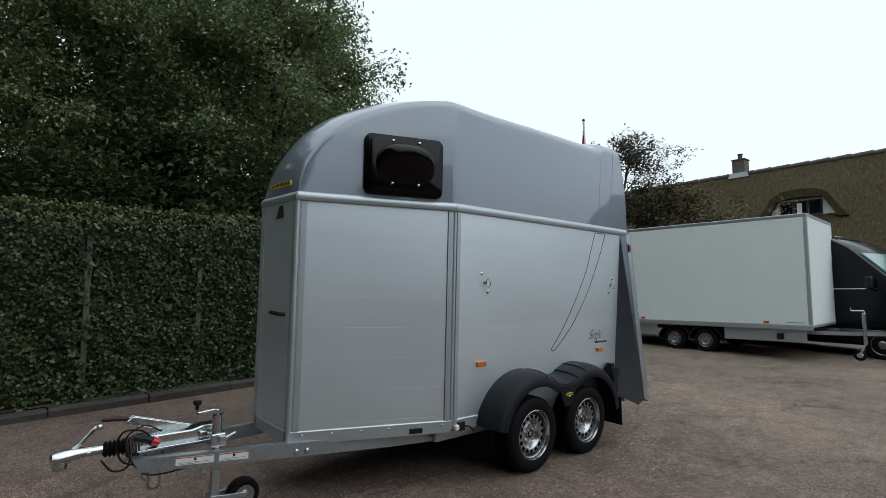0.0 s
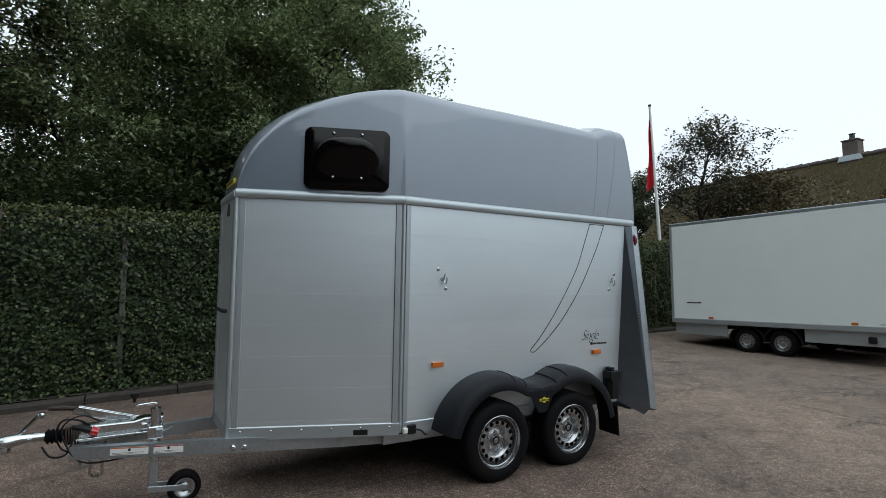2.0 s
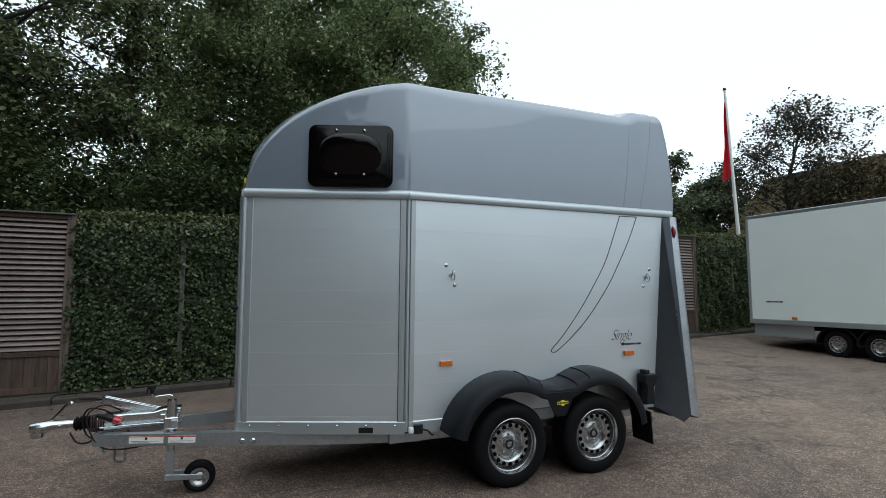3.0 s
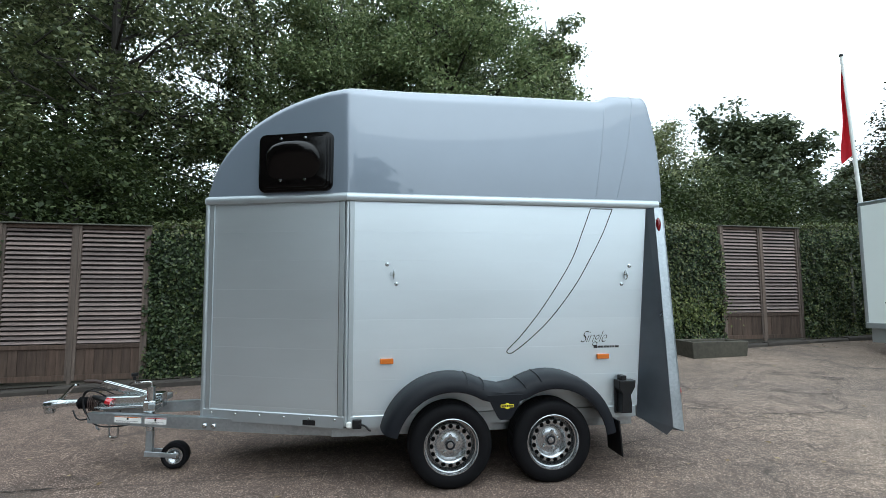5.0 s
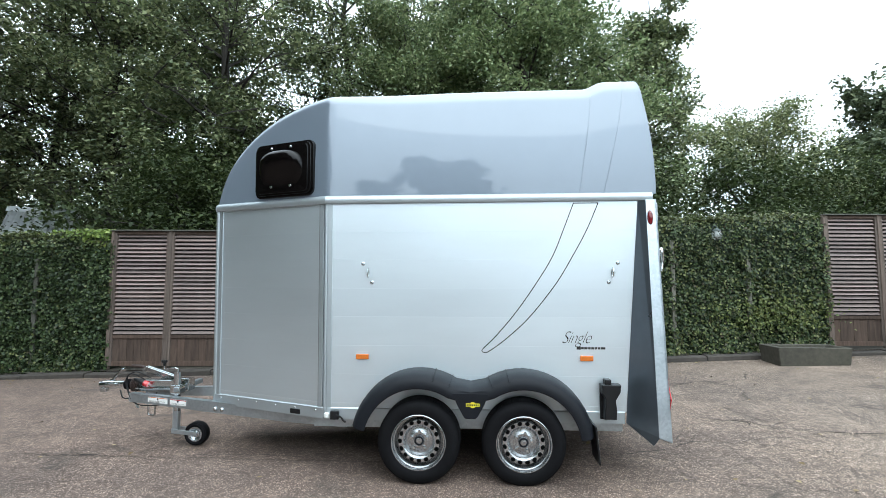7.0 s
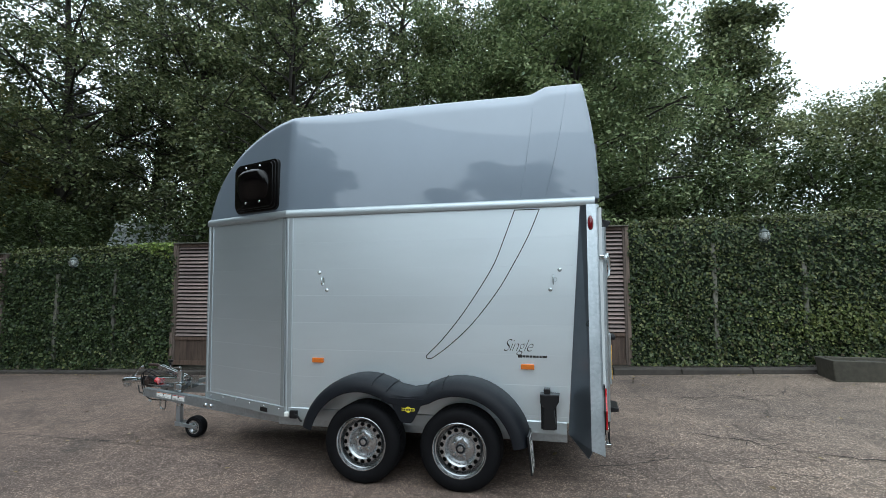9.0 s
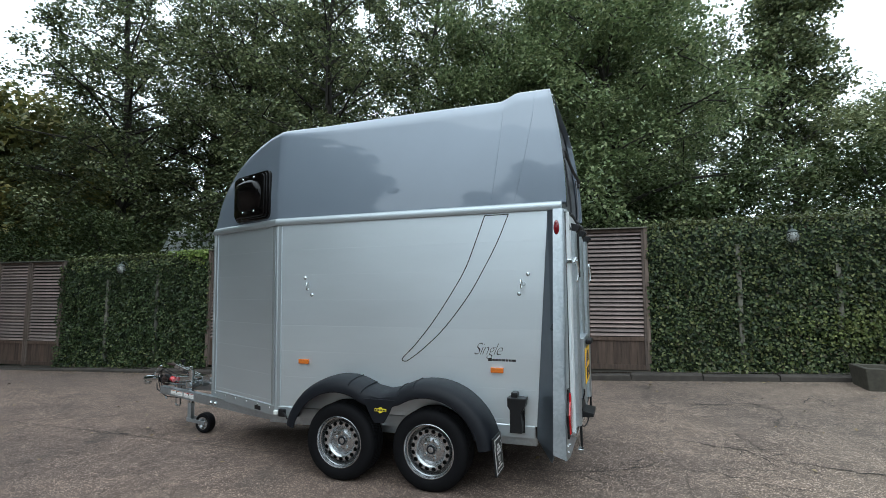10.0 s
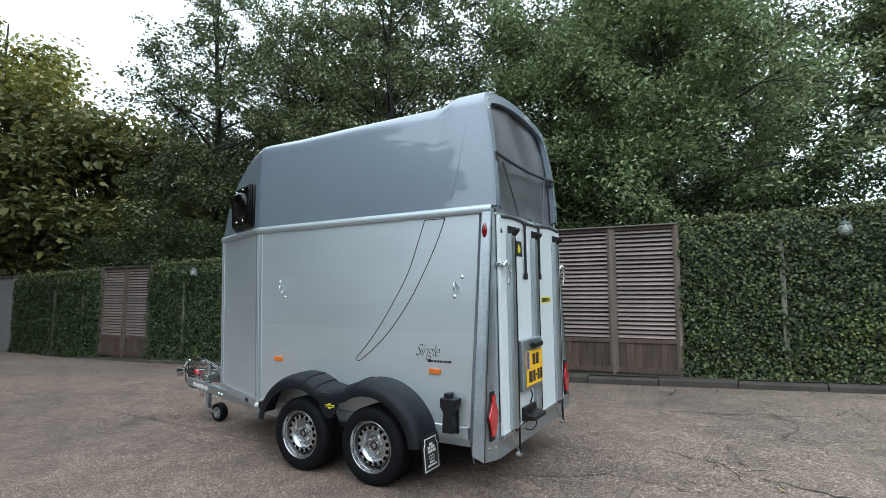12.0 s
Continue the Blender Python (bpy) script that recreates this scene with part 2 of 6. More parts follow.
M["grip"] = plain("brown_black_grip", (0.03, 0.016, 0.012), 0.6, 0, 0.2, 40)
M["slat"] = wood_mat("weathered_slat", (0.24, 0.195, 0.18), 0)
M["board"] = wood_mat("weathered_board", (0.085, 0.06, 0.047), 2)
M["post"] = wood_mat("weathered_post", (0.135, 0.107, 0.09), 2)
M["grey_post"] = wood_mat("grey_fence_post", (0.12, 0.12, 0.1), 2)
M["crack_dirt"] = plain("crack_dirt", (0.028, 0.024, 0.02), 0.95, 0, 0.4, 30, relief=0.3)
M["kerb"] = plain("kerb_concrete", (0.046, 0.039, 0.033), 0.9, 0, 0.4, 9, relief=0.5)
M["stone"] = plain("mossy_stone", (0.06, 0.055, 0.042), 0.9, 0, 0.35, 18, relief=0.6)
M["soil"] = plain("leaf_litter_soil", (0.05, 0.042, 0.03), 0.95, 0, 0.4, 12, relief=0.6)
M["bark"] = plain("dark_bark", (0.03, 0.026, 0.021), 0.9, 0, 0.35, 18, relief=0.8, stretch=(1, 1, 0.25))
M["ivy"] = leaf_mat("ivy_leaves", [(0, (0.016, 0.026, 0.01)), (0.5, (0.036, 0.058, 0.02)), (0.82, (0.066, 0.098, 0.034)), (1, (0.135, 0.16, 0.072))], 0.48, 0.32, 0.14)
M["ivy_fresh"] = leaf_mat("fresh_ivy_leaves", [(0, (0.1, 0.16, 0.03)), (0.6, (0.2, 0.28, 0.05)), (1, (0.32, 0.38, 0.1))], 0.45, 0.4, 0.3)
M["ivy_pale"] = leaf_mat("pale_ivy_leaves", [(0, (0.05, 0.075, 0.02)), (0.6, (0.12, 0.15, 0.04)), (1, (0.24, 0.26, 0.09))], 0.45, 0.35, 0.2)
# yellower fresh ivy, and also the paler tone of leaves that catch light
M["ivy_new_lit"] = leaf_mat("young_ivy_leaves", [(0, (0.07, 0.055, 0.03)), (0.2, (0.05, 0.07, 0.02)), (0.6, (0.1, 0.125, 0.04)), (1, (0.2, 0.21, 0.08))], 0.45, 0.4, 0.22)
# tones spread wide so single leaves stand for highlights and dark gaps
M["leaf_dark"] = leaf_mat("alder_leaves", [(0, (0.055, 0.072, 0.036)), (0.5, (0.135, 0.168, 0.076)), (0.85, (0.25, 0.28, 0.13)), (1, (0.4, 0.42, 0.23))], 0.5, 0.35)
M["leaf_deep"] = leaf_mat("deep_green_leaves", [(0, (0.05, 0.066, 0.036)), (0.6, (0.085, 0.108, 0.055)), (1, (0.15, 0.17, 0.085))], 0.55, 0.3)
M["leaf_olive"] = leaf_mat("olive_leaves", [(0, (0.1, 0.115, 0.045)), (0.6, (0.19, 0.2, 0.07)), (1, (0.34, 0.29, 0.09))])
M["leaf_cherry"] = leaf_mat("cherry_leaves", [(0, (0.08, 0.11, 0.052)), (0.5, (0.195, 0.26, 0.112)), (0.85, (0.3, 0.35, 0.165)), (1, (0.39, 0.43, 0.22))], 0.48, 0.38)
M["leaf_light"] = leaf_mat("light_green_leaves", [(0, (0.13, 0.155, 0.08)), (0.55, (0.23, 0.26, 0.125)), (1, (0.36, 0.38, 0.18))], 0.5, 0.35)
# undergrowth greens darkened to stand for the shade under the trees
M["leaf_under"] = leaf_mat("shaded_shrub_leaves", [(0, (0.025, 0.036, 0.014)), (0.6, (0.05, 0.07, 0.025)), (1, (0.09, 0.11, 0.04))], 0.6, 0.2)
M["leaf_yellow"] = leaf_mat("turning_leaves", [(0, (0.15, 0.17, 0.05)), (0.6, (0.28, 0.28, 0.075)), (1, (0.42, 0.34, 0.09))])
M["leaf_litter"] = leaf_mat("dry_fallen_leaves", [(0, (0.09, 0.06, 0.03)), (0.6, (0.2, 0.14, 0.07)), (1, (0.34, 0.27, 0.15))], 0.7, 0.2, 0.05)
M["leaf_thin"] = leaf_mat("thin_dark_leaves", [(0, (0.02, 0.022, 0.012)), (0.6, (0.04, 0.042, 0.02)), (1, (0.08, 0.06, 0.025))])
M["leaf_brown"] = leaf_mat("brown_leaves", [(0, (0.055, 0.048, 0.025)), (0.6, (0.11, 0.088, 0.042)), (1, (0.19, 0.13, 0.055))])


def thatch_mat():
    """Old reed thatch: streaks down the slope, mossy and dark patches, rough relief."""
    m, n, l, b = shader("mossy_thatch", 0.95, 0, 0.1)
    fine = noise_tex(n, l, coords(n, l, (9, 2.2, 2.2)), 1.6, 8, 0.75)
    patch = noise_tex(n, l, coords(n, l), 0.55, 6, 0.7)
    c = ramp(n, l, fine, [(0.3, (0.022, 0.017, 0.009)), (0.52, (0.066, 0.052, 0.028)), (0.72, (0.13, 0.106, 0.064))])
    c = mixed(n, l, ramp(n, l, patch, [(0.42, (0, 0, 0)), (0.62, (0.5, 0.5, 0.5))]), c, (0.058, 0.055, 0.028))
    l.new(c, b.inputs["Base Color"])
    bump(n, l, b, fine, 0.8, 0.12)
    return m


M["thatch"] = thatch_mat()
M["ridge_tile"] = plain("ridge_tile", (0.09, 0.075, 0.065), 0.8, 0, 0.25, 9, relief=0.3)
M["brick"] = plain("dark_brick", (0.1, 0.08, 0.072), 0.85, 0, 0.3, 14, relief=0.4)
M["plaster"] = plain("white_plaster", (0.72, 0.71, 0.68), 0.7, 0, 0.06, 5, relief=0.05)
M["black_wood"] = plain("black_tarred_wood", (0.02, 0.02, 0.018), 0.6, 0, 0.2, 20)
M["window_glass"] = plain("dark_window_glass", (0.006, 0.007, 0.008), 0.08, 0, 0.1, 3, coat=0.0, relief=0, spec=0.2)
M["van_paint"] = plain("black_car_paint", (0.006, 0.007, 0.01), 0.2, 0.0, 0.1, 6, coat=0.05, spec=0.15, relief=0)
M["flag"] = plain("red_flag_cloth", (0.55, 0.015, 0.03), 0.7, 0, 0.12, 9, relief=0.2)
M["flag_white"] = plain("white_flag_print", (0.75, 0.74, 0.74), 0.7, 0, 0.05, 9)
M["corrugated"] = plain("corrugated_sheet", (0.5, 0.52, 0.53), 0.6, 0, 0.12, 6, relief=0.05)
M["pole"] = plain("white_pole_paint", (0.68, 0.69, 0.66), 0.45, 0, 0.06, 9)
M["frosted"] = plain("frosted_globe", (0.5, 0.53, 0.51), 0.22, 0, 0.1, 20, spec=0.5)
M["frosted"].node_tree.nodes["Principled BSDF"].inputs["Transmission Weight"].default_value = 0.75
M["red_dark"] = plain("dark_red_lens", (0.13, 0.004, 0.008), 0.15, 0, 0.1, 90, coat=0.8)
M["verdigris"] = plain("weathered_lamp_metal", (0.06, 0.075, 0.07), 0.6, 0.3, 0.3, 40)


# Building helpers.
def part(name, bm, material, parent=None, label="", smooth=False):
    """Links a bmesh as one mesh object under a thing or a part."""
    me = bpy.data.meshes.new(name)
    bm.normal_update()
    bm.to_mesh(me)
    bm.free()
    me.materials.append(M[material])
    if smooth:
        me.shade_smooth()
        me.set_sharp_from_angle(angle=radians(smooth if smooth > 1 else 40))
    ob = new(name, me)
    if parent:
        ob.parent = parent
    if label:
        ob["label"] = label
    return ob


def share(ob, m, parent=None):
    """One more piece on the same mesh."""
    o = new(ob.name.split(".")[0], ob.data)
    o.parent = parent or ob.parent
    o.matrix_local = m
    return o


def thing(name, label, category, group="", kind="", m=None):
    ob = new(name)
    ob.empty_display_size = 0.2
    if m is not None:
        ob.matrix_world = m
    return tagged(ob, label, category, group, kind)


def add_box(bm, lo, hi, bev=0.0, m=None):
    vs = [bm.verts.new((x, y, z)) for z in (lo[2], hi[2]) for y in (lo[1], hi[1]) for x in (lo[0], hi[0])]
    fs = [bm.faces.new([vs[i] for i in q]) for q in ((0, 2, 3, 1), (4, 5, 7, 6), (0, 1, 5, 4), (2, 6, 7, 3), (0, 4, 6, 2), (1, 3, 7, 5))]
    if m is not None:
        bmesh.ops.transform(bm, matrix=m, verts=vs)
    if bev:
        es = list({e for f in fs for e in f.edges})
        bmesh.ops.bevel(bm, geom=es, offset=bev, segments=2, profile=0.5, affect="EDGES")
    return bm


def box(lo, hi, bev=0.0, m=None):
    return add_box(bmesh.new(), lo, hi, bev, m)


def add_prism(bm, pts, a, b, axis="y", bev=0.0):
    """The outline pts drawn out from a to b along an axis."""
    def at(p, k):
        return {"y": (p[0], k, p[1]), "x": (k, p[0], p[1]), "z": (p[0], p[1], k)}[axis]
    lo, hi = [bm.verts.new(at(p, a)) for p in pts], [bm.verts.new(at(p, b)) for p in pts]
    fs = [bm.faces.new(lo), bm.faces.new(hi[::-1])]
    k = len(pts)
    for i in range(k):
        fs.append(bm.faces.new((lo[i], hi[i], hi[(i + 1) % k], lo[(i + 1) % k])))
    bmesh.ops.recalc_face_normals(bm, faces=fs)
    if bev:
        es = list({e for f in fs[:2] for e in f.edges})
        bmesh.ops.bevel(bm, geom=es, offset=bev, segments=2, profile=0.5, affect="EDGES")
    return bm


def prism(pts, a, b, axis="y", bev=0.0):
    return add_prism(bmesh.new(), pts, a, b, axis, bev)


def add_tube(bm, pts, r, k=10, caps=True):
    """A round bar along points; r one radius or one for each point."""
    pts = [Vector(p) for p in pts]
    rs = r if isinstance(r, (list, tuple)) else [r] * len(pts)
    rings, side = [], None
    for i, p in enumerate(pts):
        d = (pts[min(i + 1, len(pts) - 1)] - pts[max(i - 1, 0)]).normalized()
        if side is None:
            side = d.orthogonal().normalized()
        side = (side - d * side.dot(d)).normalized()
        up = d.cross(side)
        rings.append([bm.verts.new(p + (side * math.cos(2 * math.pi * j / k) + up * math.sin(2 * math.pi * j / k)) * rs[i]) for j in range(k)])
    for a, b in zip(rings, rings[1:]):
        for j in range(k):
            bm.faces.new((a[j], a[(j + 1) % k], b[(j + 1) % k], b[j]))
    if caps:
        bm.faces.new(rings[0][::-1])
        bm.faces.new(rings[-1])
    return bm


def tube(pts, r, k=10):
    return add_tube(bmesh.new(), pts, r, k)


def bend(pts, per=6):
    """A smooth line through points."""
    P = [Vector(p) for p in pts]
    P = [2 * P[0] - P[1]] + P + [2 * P[-1] - P[-2]]
    out = []
    for i in range(1, len(P) - 2):
        for s in range(per):
            t = s / per
            a, b, c, d = P[i - 1:i + 3]
            out.append(0.5 * (2 * b + (c - a) * t + (2 * a - 5 * b + 4 * c - d) * t * t + (3 * b - a - 3 * c + d) * t ** 3))
    return out + [P[-2]]


def lathe(profile, k=40, axis="y", centre=(0, 0, 0)):
    """Turns (radius, along) pairs about an axis through centre."""
    bm = bmesh.new()
    rings = []
    for r, h in profile:
        ring = []
        for j in range(k):
            a = 2 * math.pi * j / k
            c, s = r * math.cos(a), r * math.sin(a)
            q = {"y": (c, h, s), "z": (c, s, h), "x": (h, c, s)}[axis]
            ring.append(bm.verts.new(Vector(q) + Vector(centre)))
        rings.append(ring)
    for a, b in zip(rings, rings[1:]):
        for j in range(k):
            bm.faces.new((a[j], a[(j + 1) % k], b[(j + 1) % k], b[j]))
    bmesh.ops.recalc_face_normals(bm, faces=bm.faces)
    return bm


def mesh_part(name, verts, faces, material, parent=None, label=""):
    """Many small faces from arrays, as one mesh."""
    me = bpy.data.meshes.new(name)
    verts, faces = np.asarray(verts, np.float32), np.asarray(faces, np.int32)
    k = faces.shape[1]
    me.vertices.add(len(verts))
    me.vertices.foreach_set("co", verts.ravel())
    me.loops.add(faces.size)
    me.loops.foreach_set("vertex_index", faces.ravel())
    me.polygons.add(len(faces))
    me.polygons.foreach_set("loop_start", np.arange(len(faces), dtype=np.int32) * k)
    me.update(calc_edges=True)
    me.materials.append(M[material])
    ob = new(name, me)
    if parent:
        ob.parent = parent
    if label:
        ob["label"] = label
    return ob
# Ground: one sheet to the horizon, nearly level, rising a little towards the house and falling along the fence.
def soft(v, k=0.6):
    return np.logaddexp(0, v / k) * k


def step01(v):
    v = np.clip(v, 0, 1)
    return v * v * (3 - 2 * v)


FENCE_SLOPE, FENCE_Y = 0.085, 4.67
FENCE_TURN = math.atan(FENCE_SLOPE)


def ground_z(x, y):
    x, y = np.asarray(x, float), np.asarray(y, float)
    a = 0.03 * (soft(x - 1.8) - soft(x - 9.5))
    b = 0.018 * np.clip(np.minimum(0, x - 1.8), -14, 0) * step01((y - 1.2) / 3.0)
    dip = 0.1 * step01((x - 6.5) / 2.5) * step01((5.2 - y) / 2.0)
    return 0.033 * np.clip(y, -8, 6) + a + b - dip


def gz(x, y):
    return float(ground_z(x, y))


gx = np.concatenate([[-900, -300, -120, -60, -35, -25], np.arange(-18, 16.01, 0.4), [20, 26, 35, 60, 120, 300, 900]])
gy = np.concatenate([[-900, -300, -120, -60, -30, -18], np.arange(-10, 9.01, 0.4), [12, 16, 22, 35, 60, 120, 300, 900]])
GX, GY = np.meshgrid(gx, gy, indexing="ij")
nx, ny = GX.shape
gv = np.stack([GX, GY, ground_z(GX, GY)], -1).reshape(-1, 3)
gi = np.arange(nx * ny).reshape(nx, ny)
gf = np.stack([gi[:-1, :-1], gi[1:, :-1], gi[1:, 1:], gi[:-1, 1:]], -1).reshape(-1, 4)
ground = mesh_part("ground", gv, gf, "asphalt")
ground.data.shade_smooth()
tagged(ground, "worn grey-brown asphalt yard with cracks and grit", "ground", kind="structure")
# The horse trailer, in its own axes: x to the rear, y across, z up from its wheels' contact.
W = 1.42
MID = W / 2
NOSE_X, NOSE_Y = -1.08, 0.418
TRIM_Z = 2.05
trailer = thing("horse_trailer", "silver aluminium tandem-axle horse trailer with grey-blue rounded roof", "trailer", m=LEAN)


def roof_edge(x):
    """Height of the roof's shoulder over the trim at x."""
    if x < 0.14:
        k = min(1.0, max(0.0, (x - NOSE_X) / 1.22))
        h = 0.835 * math.sqrt(max(0.0, 1 - (1 - k) ** 2))
    else:
        h = 0.835 + 0.02 * min(1, (x - 0.14) / 1.0)
    if x > 2.02:
        k = min(1, (x - 2.02) / 0.2)
        h += 0.055 * k * k * (3 - 2 * k)
    return h


def roof_top(x):
    """Height of the roof's crown."""
    h = roof_edge(x)
    return h + min(0.07, h * 0.3)


def roof_half(x):
    return MID - NOSE_Y * min(1, max(0, -x / -NOSE_X)) if x < 0 else MID


def roof_section(x, n_side=7, n_corner=8, n_top=10):
    """Half section from the near side's foot over to the middle: (y off the middle, z over the trim)."""
    h, w = max(roof_top(x), 0.012), roof_half(x)
    arch = h - roof_edge(x) if h > 0.02 else 0.003
    r = min(0.075 + 0.055 * min(1, max(0, (x + 0.1) / 0.6)), h * 0.45)
    pts = []
    hs = h - arch - r
    lean = 0.035 * min(1, h / 0.8)
    for i in range(n_side):
        t = i / n_side
        pts.append((w - lean * t * t, hs * t))
    for i in range(n_corner):
        a = 0.5 * math.pi * i / n_corner * 0.9
        pts.append((w - lean - r + r * math.cos(a), hs + r * math.sin(a)))
    y0, z0 = pts[-1]
    for i in range(1, n_top + 1):
        t = i / n_top
        pts.append((y0 * (1 - t), z0 + (h - z0) * (1 - (1 - t) ** 2)))
    return pts


bm = bmesh.new()
stations = [NOSE_X + 1.53 * (i / 26) ** 2.3 for i in range(27)]
stations = [s for s in stations if abs(s) > 0.03] + [-0.012, 0.012]
stations = sorted(stations + [0.7, 1.0, 1.4, 1.8, 2.0, 2.02, 2.06, 2.1, 2.14, 2.18, 2.22, 2.24, 2.3, 2.36, 2.42, 2.46, 2.49])
rings = []
for x in stations:
    half = roof_section(x)
    full = [(MID - y, z) for y, z in half] + [(MID + y, z) for y, z in half[-2::-1]]
    ring = []
    for y, z in full:
        back = 0.115 * (z / 0.92) ** 2 * max(0, (x - 1.6) / 0.89) ** 1.5
        ring.append(bm.verts.new((x - back, y, TRIM_Z + 0.05 + z)))
    rings.append(ring)
for a, b in zip(rings, rings[1:]):
    for i in range(len(a) - 1):
        bm.faces.new((a[i], b[i], b[i + 1], a[i + 1]))
bm.faces.new(rings[0][::-1])
bmesh.ops.recalc_face_normals(bm, faces=bm.faces)
roof = part("roof", bm, "hood", trailer, "glossy grey-blue polyester roof, rounded at the front", smooth=30)

# two moulded seams across the roof's tail
for xt, lean_ in ((2.05, 0.115), (2.29, 0.175)):
    pts = []
    for y, z in roof_section(xt)[:-7]:
        k = min(1, z / 0.88)
        pts.append((xt - lean_ * (1 - k) ** 1.3, MID - y + 0.001, TRIM_Z + 0.05 + z))
    part("roof_seam", tube(pts, 0.0035, 6), "hood", trailer, smooth=60)

# walls: aluminium planks, each with its own joint
PLANK = 0.2175
LINES = [0.485, 0.525] + [0.525 + PLANK * i for i in range(1, 8)]
LINES[-1] = TRIM_Z
near = part("side_wall", prism([(0.03, 0.47), (2.2, 0.47), (2.32, TRIM_Z), (0.03, TRIM_Z)], 0.012, 0.03), "alu", trailer)
for z0, z1 in zip(LINES, LINES[1:]):
    e0, e1 = 2.247 + 0.072 * (z0 - 0.4), 2.247 + 0.072 * (z1 - 0.4)
    part("plank", prism([(0.028, z0 + 0.0002), (e0, z0 + 0.0002), (e1, z1 - 0.0002), (0.028, z1 - 0.0002)], 0.0, 0.012, bev=0.0004), "alu", near)
far = part("side_wall", prism([(0.03, 0.47), (2.2, 0.47), (2.32, TRIM_Z), (0.03, TRIM_Z)], W - 0.03, W - 0.0), "alu", trailer)

SKEW = math.atan2(NOSE_Y, -NOSE_X)
SKEW_LEN = math.hypot(NOSE_X, NOSE_Y)
skew = Matrix.Translation((NOSE_X, NOSE_Y, 0)) @ Matrix.Rotation(-SKEW, 4, "Z")
skew_far = Matrix.Translation((NOSE_X, W - NOSE_Y, 0)) @ Matrix.Rotation(SKEW, 4, "Z")
angled = part("angled_wall", box((0.03, 0.012, 0.47), (SKEW_LEN - 0.03, 0.03, TRIM_Z)), "alu", trailer)
angled.matrix_local = skew
for z0, z1 in zip(LINES, LINES[1:]):
    part("plank", box((0.015, 0.0, z0 + 0.0002), (SKEW_LEN - 0.05, 0.012, z1 - 0.0002), 0.0005), "alu", angled)
other = part("angled_wall", box((0.03, -0.03, 0.47), (SKEW_LEN - 0.03, 0.0, TRIM_Z)), "alu", trailer)
other.matrix_local = skew_far
front = part("front_wall", box((NOSE_X + 0.0, NOSE_Y + 0.02, 0.47), (NOSE_X + 0.02, W - NOSE_Y - 0.02, TRIM_Z)), "alu", trailer)
for z0, z1 in zip(LINES, LINES[1:]):
    part("plank", box((NOSE_X - 0.01, NOSE_Y + 0.012, z0 + 0.0002), (NOSE_X, W - NOSE_Y - 0.012, z1 - 0.0002), 0.0005), "alu", front)

# corner posts, sills, trim band
for k, (px, py, turn) in enumerate(((0, 0, -SKEW / 2), (NOSE_X, NOSE_Y, -SKEW - radians(34)), (0, W, 0), (NOSE_X, W - NOSE_Y, 0))):
    bm = bmesh.new()
    add_tube(bm, [(px, py + (0.011 if py < MID else -0.011), 0.42), (px, py + (0.011 if py < MID else -0.011), TRIM_Z)], 0.021 if px < -0.5 else 0.016, 16)
    part("corner_post", bm, "alu_trim", trailer, smooth=50)
part("corner_flange", box((0.015, -0.006, 0.42), (0.05, 0.004, TRIM_Z), 0.002), "alu_trim", trailer)
o = part("corner_flange", box((SKEW_LEN - 0.06, -0.006, 0.42), (SKEW_LEN - 0.02, 0.004, TRIM_Z), 0.002), "alu_trim", trailer)
o.matrix_local = skew
part("panel_seam", box((SKEW_LEN - 0.064, -0.0035, 0.49), (SKEW_LEN - 0.06, 0.004, TRIM_Z)), "sticker_black", trailer).matrix_local = skew
part("corner_flange", box((0.02, -0.006, 0.42), (0.06, 0.004, TRIM_Z), 0.002), "alu_trim", trailer).matrix_local = skew
part("corner_flange", box((NOSE_X - 0.014, NOSE_Y + 0.01, 0.42), (NOSE_X - 0.004, NOSE_Y + 0.05, TRIM_Z), 0.002), "alu_trim", trailer)
part("corner_flange", box((NOSE_X - 0.014, W - NOSE_Y - 0.05, 0.42), (NOSE_X - 0.004, W - NOSE_Y - 0.01, TRIM_Z), 0.002), "alu_trim", trailer)
SILL = [(-0.008, 0.405), (-0.008, 0.485), (-0.001, 0.492), (0.03, 0.492), (0.03, 0.405)]
part("sill", prism([(a, b) for a, b in SILL], 0.03, 2.24, "x", 0.002), "alu_trim", trailer)
part("sill", prism([(W - a, b) for a, b in SILL], 0.03, 2.24, "x", 0.002), "alu_trim", trailer)
part("sill", prism([(a, b) for a, b in SILL], 0.0, SKEW_LEN - 0.01, "x", 0.002), "alu_trim", trailer).matrix_local = skew
part("sill", prism([(-a, b) for a, b in SILL], 0.0, SKEW_LEN - 0.01, "x", 0.002), "alu_trim", trailer).matrix_local = skew_far
part("sill", prism([(NOSE_X + a - 0.006, b) for a, b in SILL], NOSE_Y, W - NOSE_Y, "y", 0.002), "alu_trim", trailer)
TRIM = [(-0.004, 2.046), (-0.018, 2.05), (-0.024, 2.065), (-0.024, 2.085), (-0.018, 2.1), (0.0, 2.112), (0.03, 2.112), (0.03, 2.046)]
part("trim_band", prism(TRIM, -0.005, 2.47, "x"), "alu_trim", trailer, smooth=45)
part("trim_band", prism([(W - a, b) for a, b in TRIM], -0.005, 2.47, "x"), "alu_trim", trailer, smooth=45)
part("trim_band", prism(TRIM, -0.006, SKEW_LEN + 0.002, "x"), "alu_trim", trailer, smooth=45).matrix_local = skew
part("trim_band", prism([(-a, b) for a, b in TRIM], -0.006, SKEW_LEN + 0.002, "x"), "alu_trim", trailer, smooth=45).matrix_local = skew_far
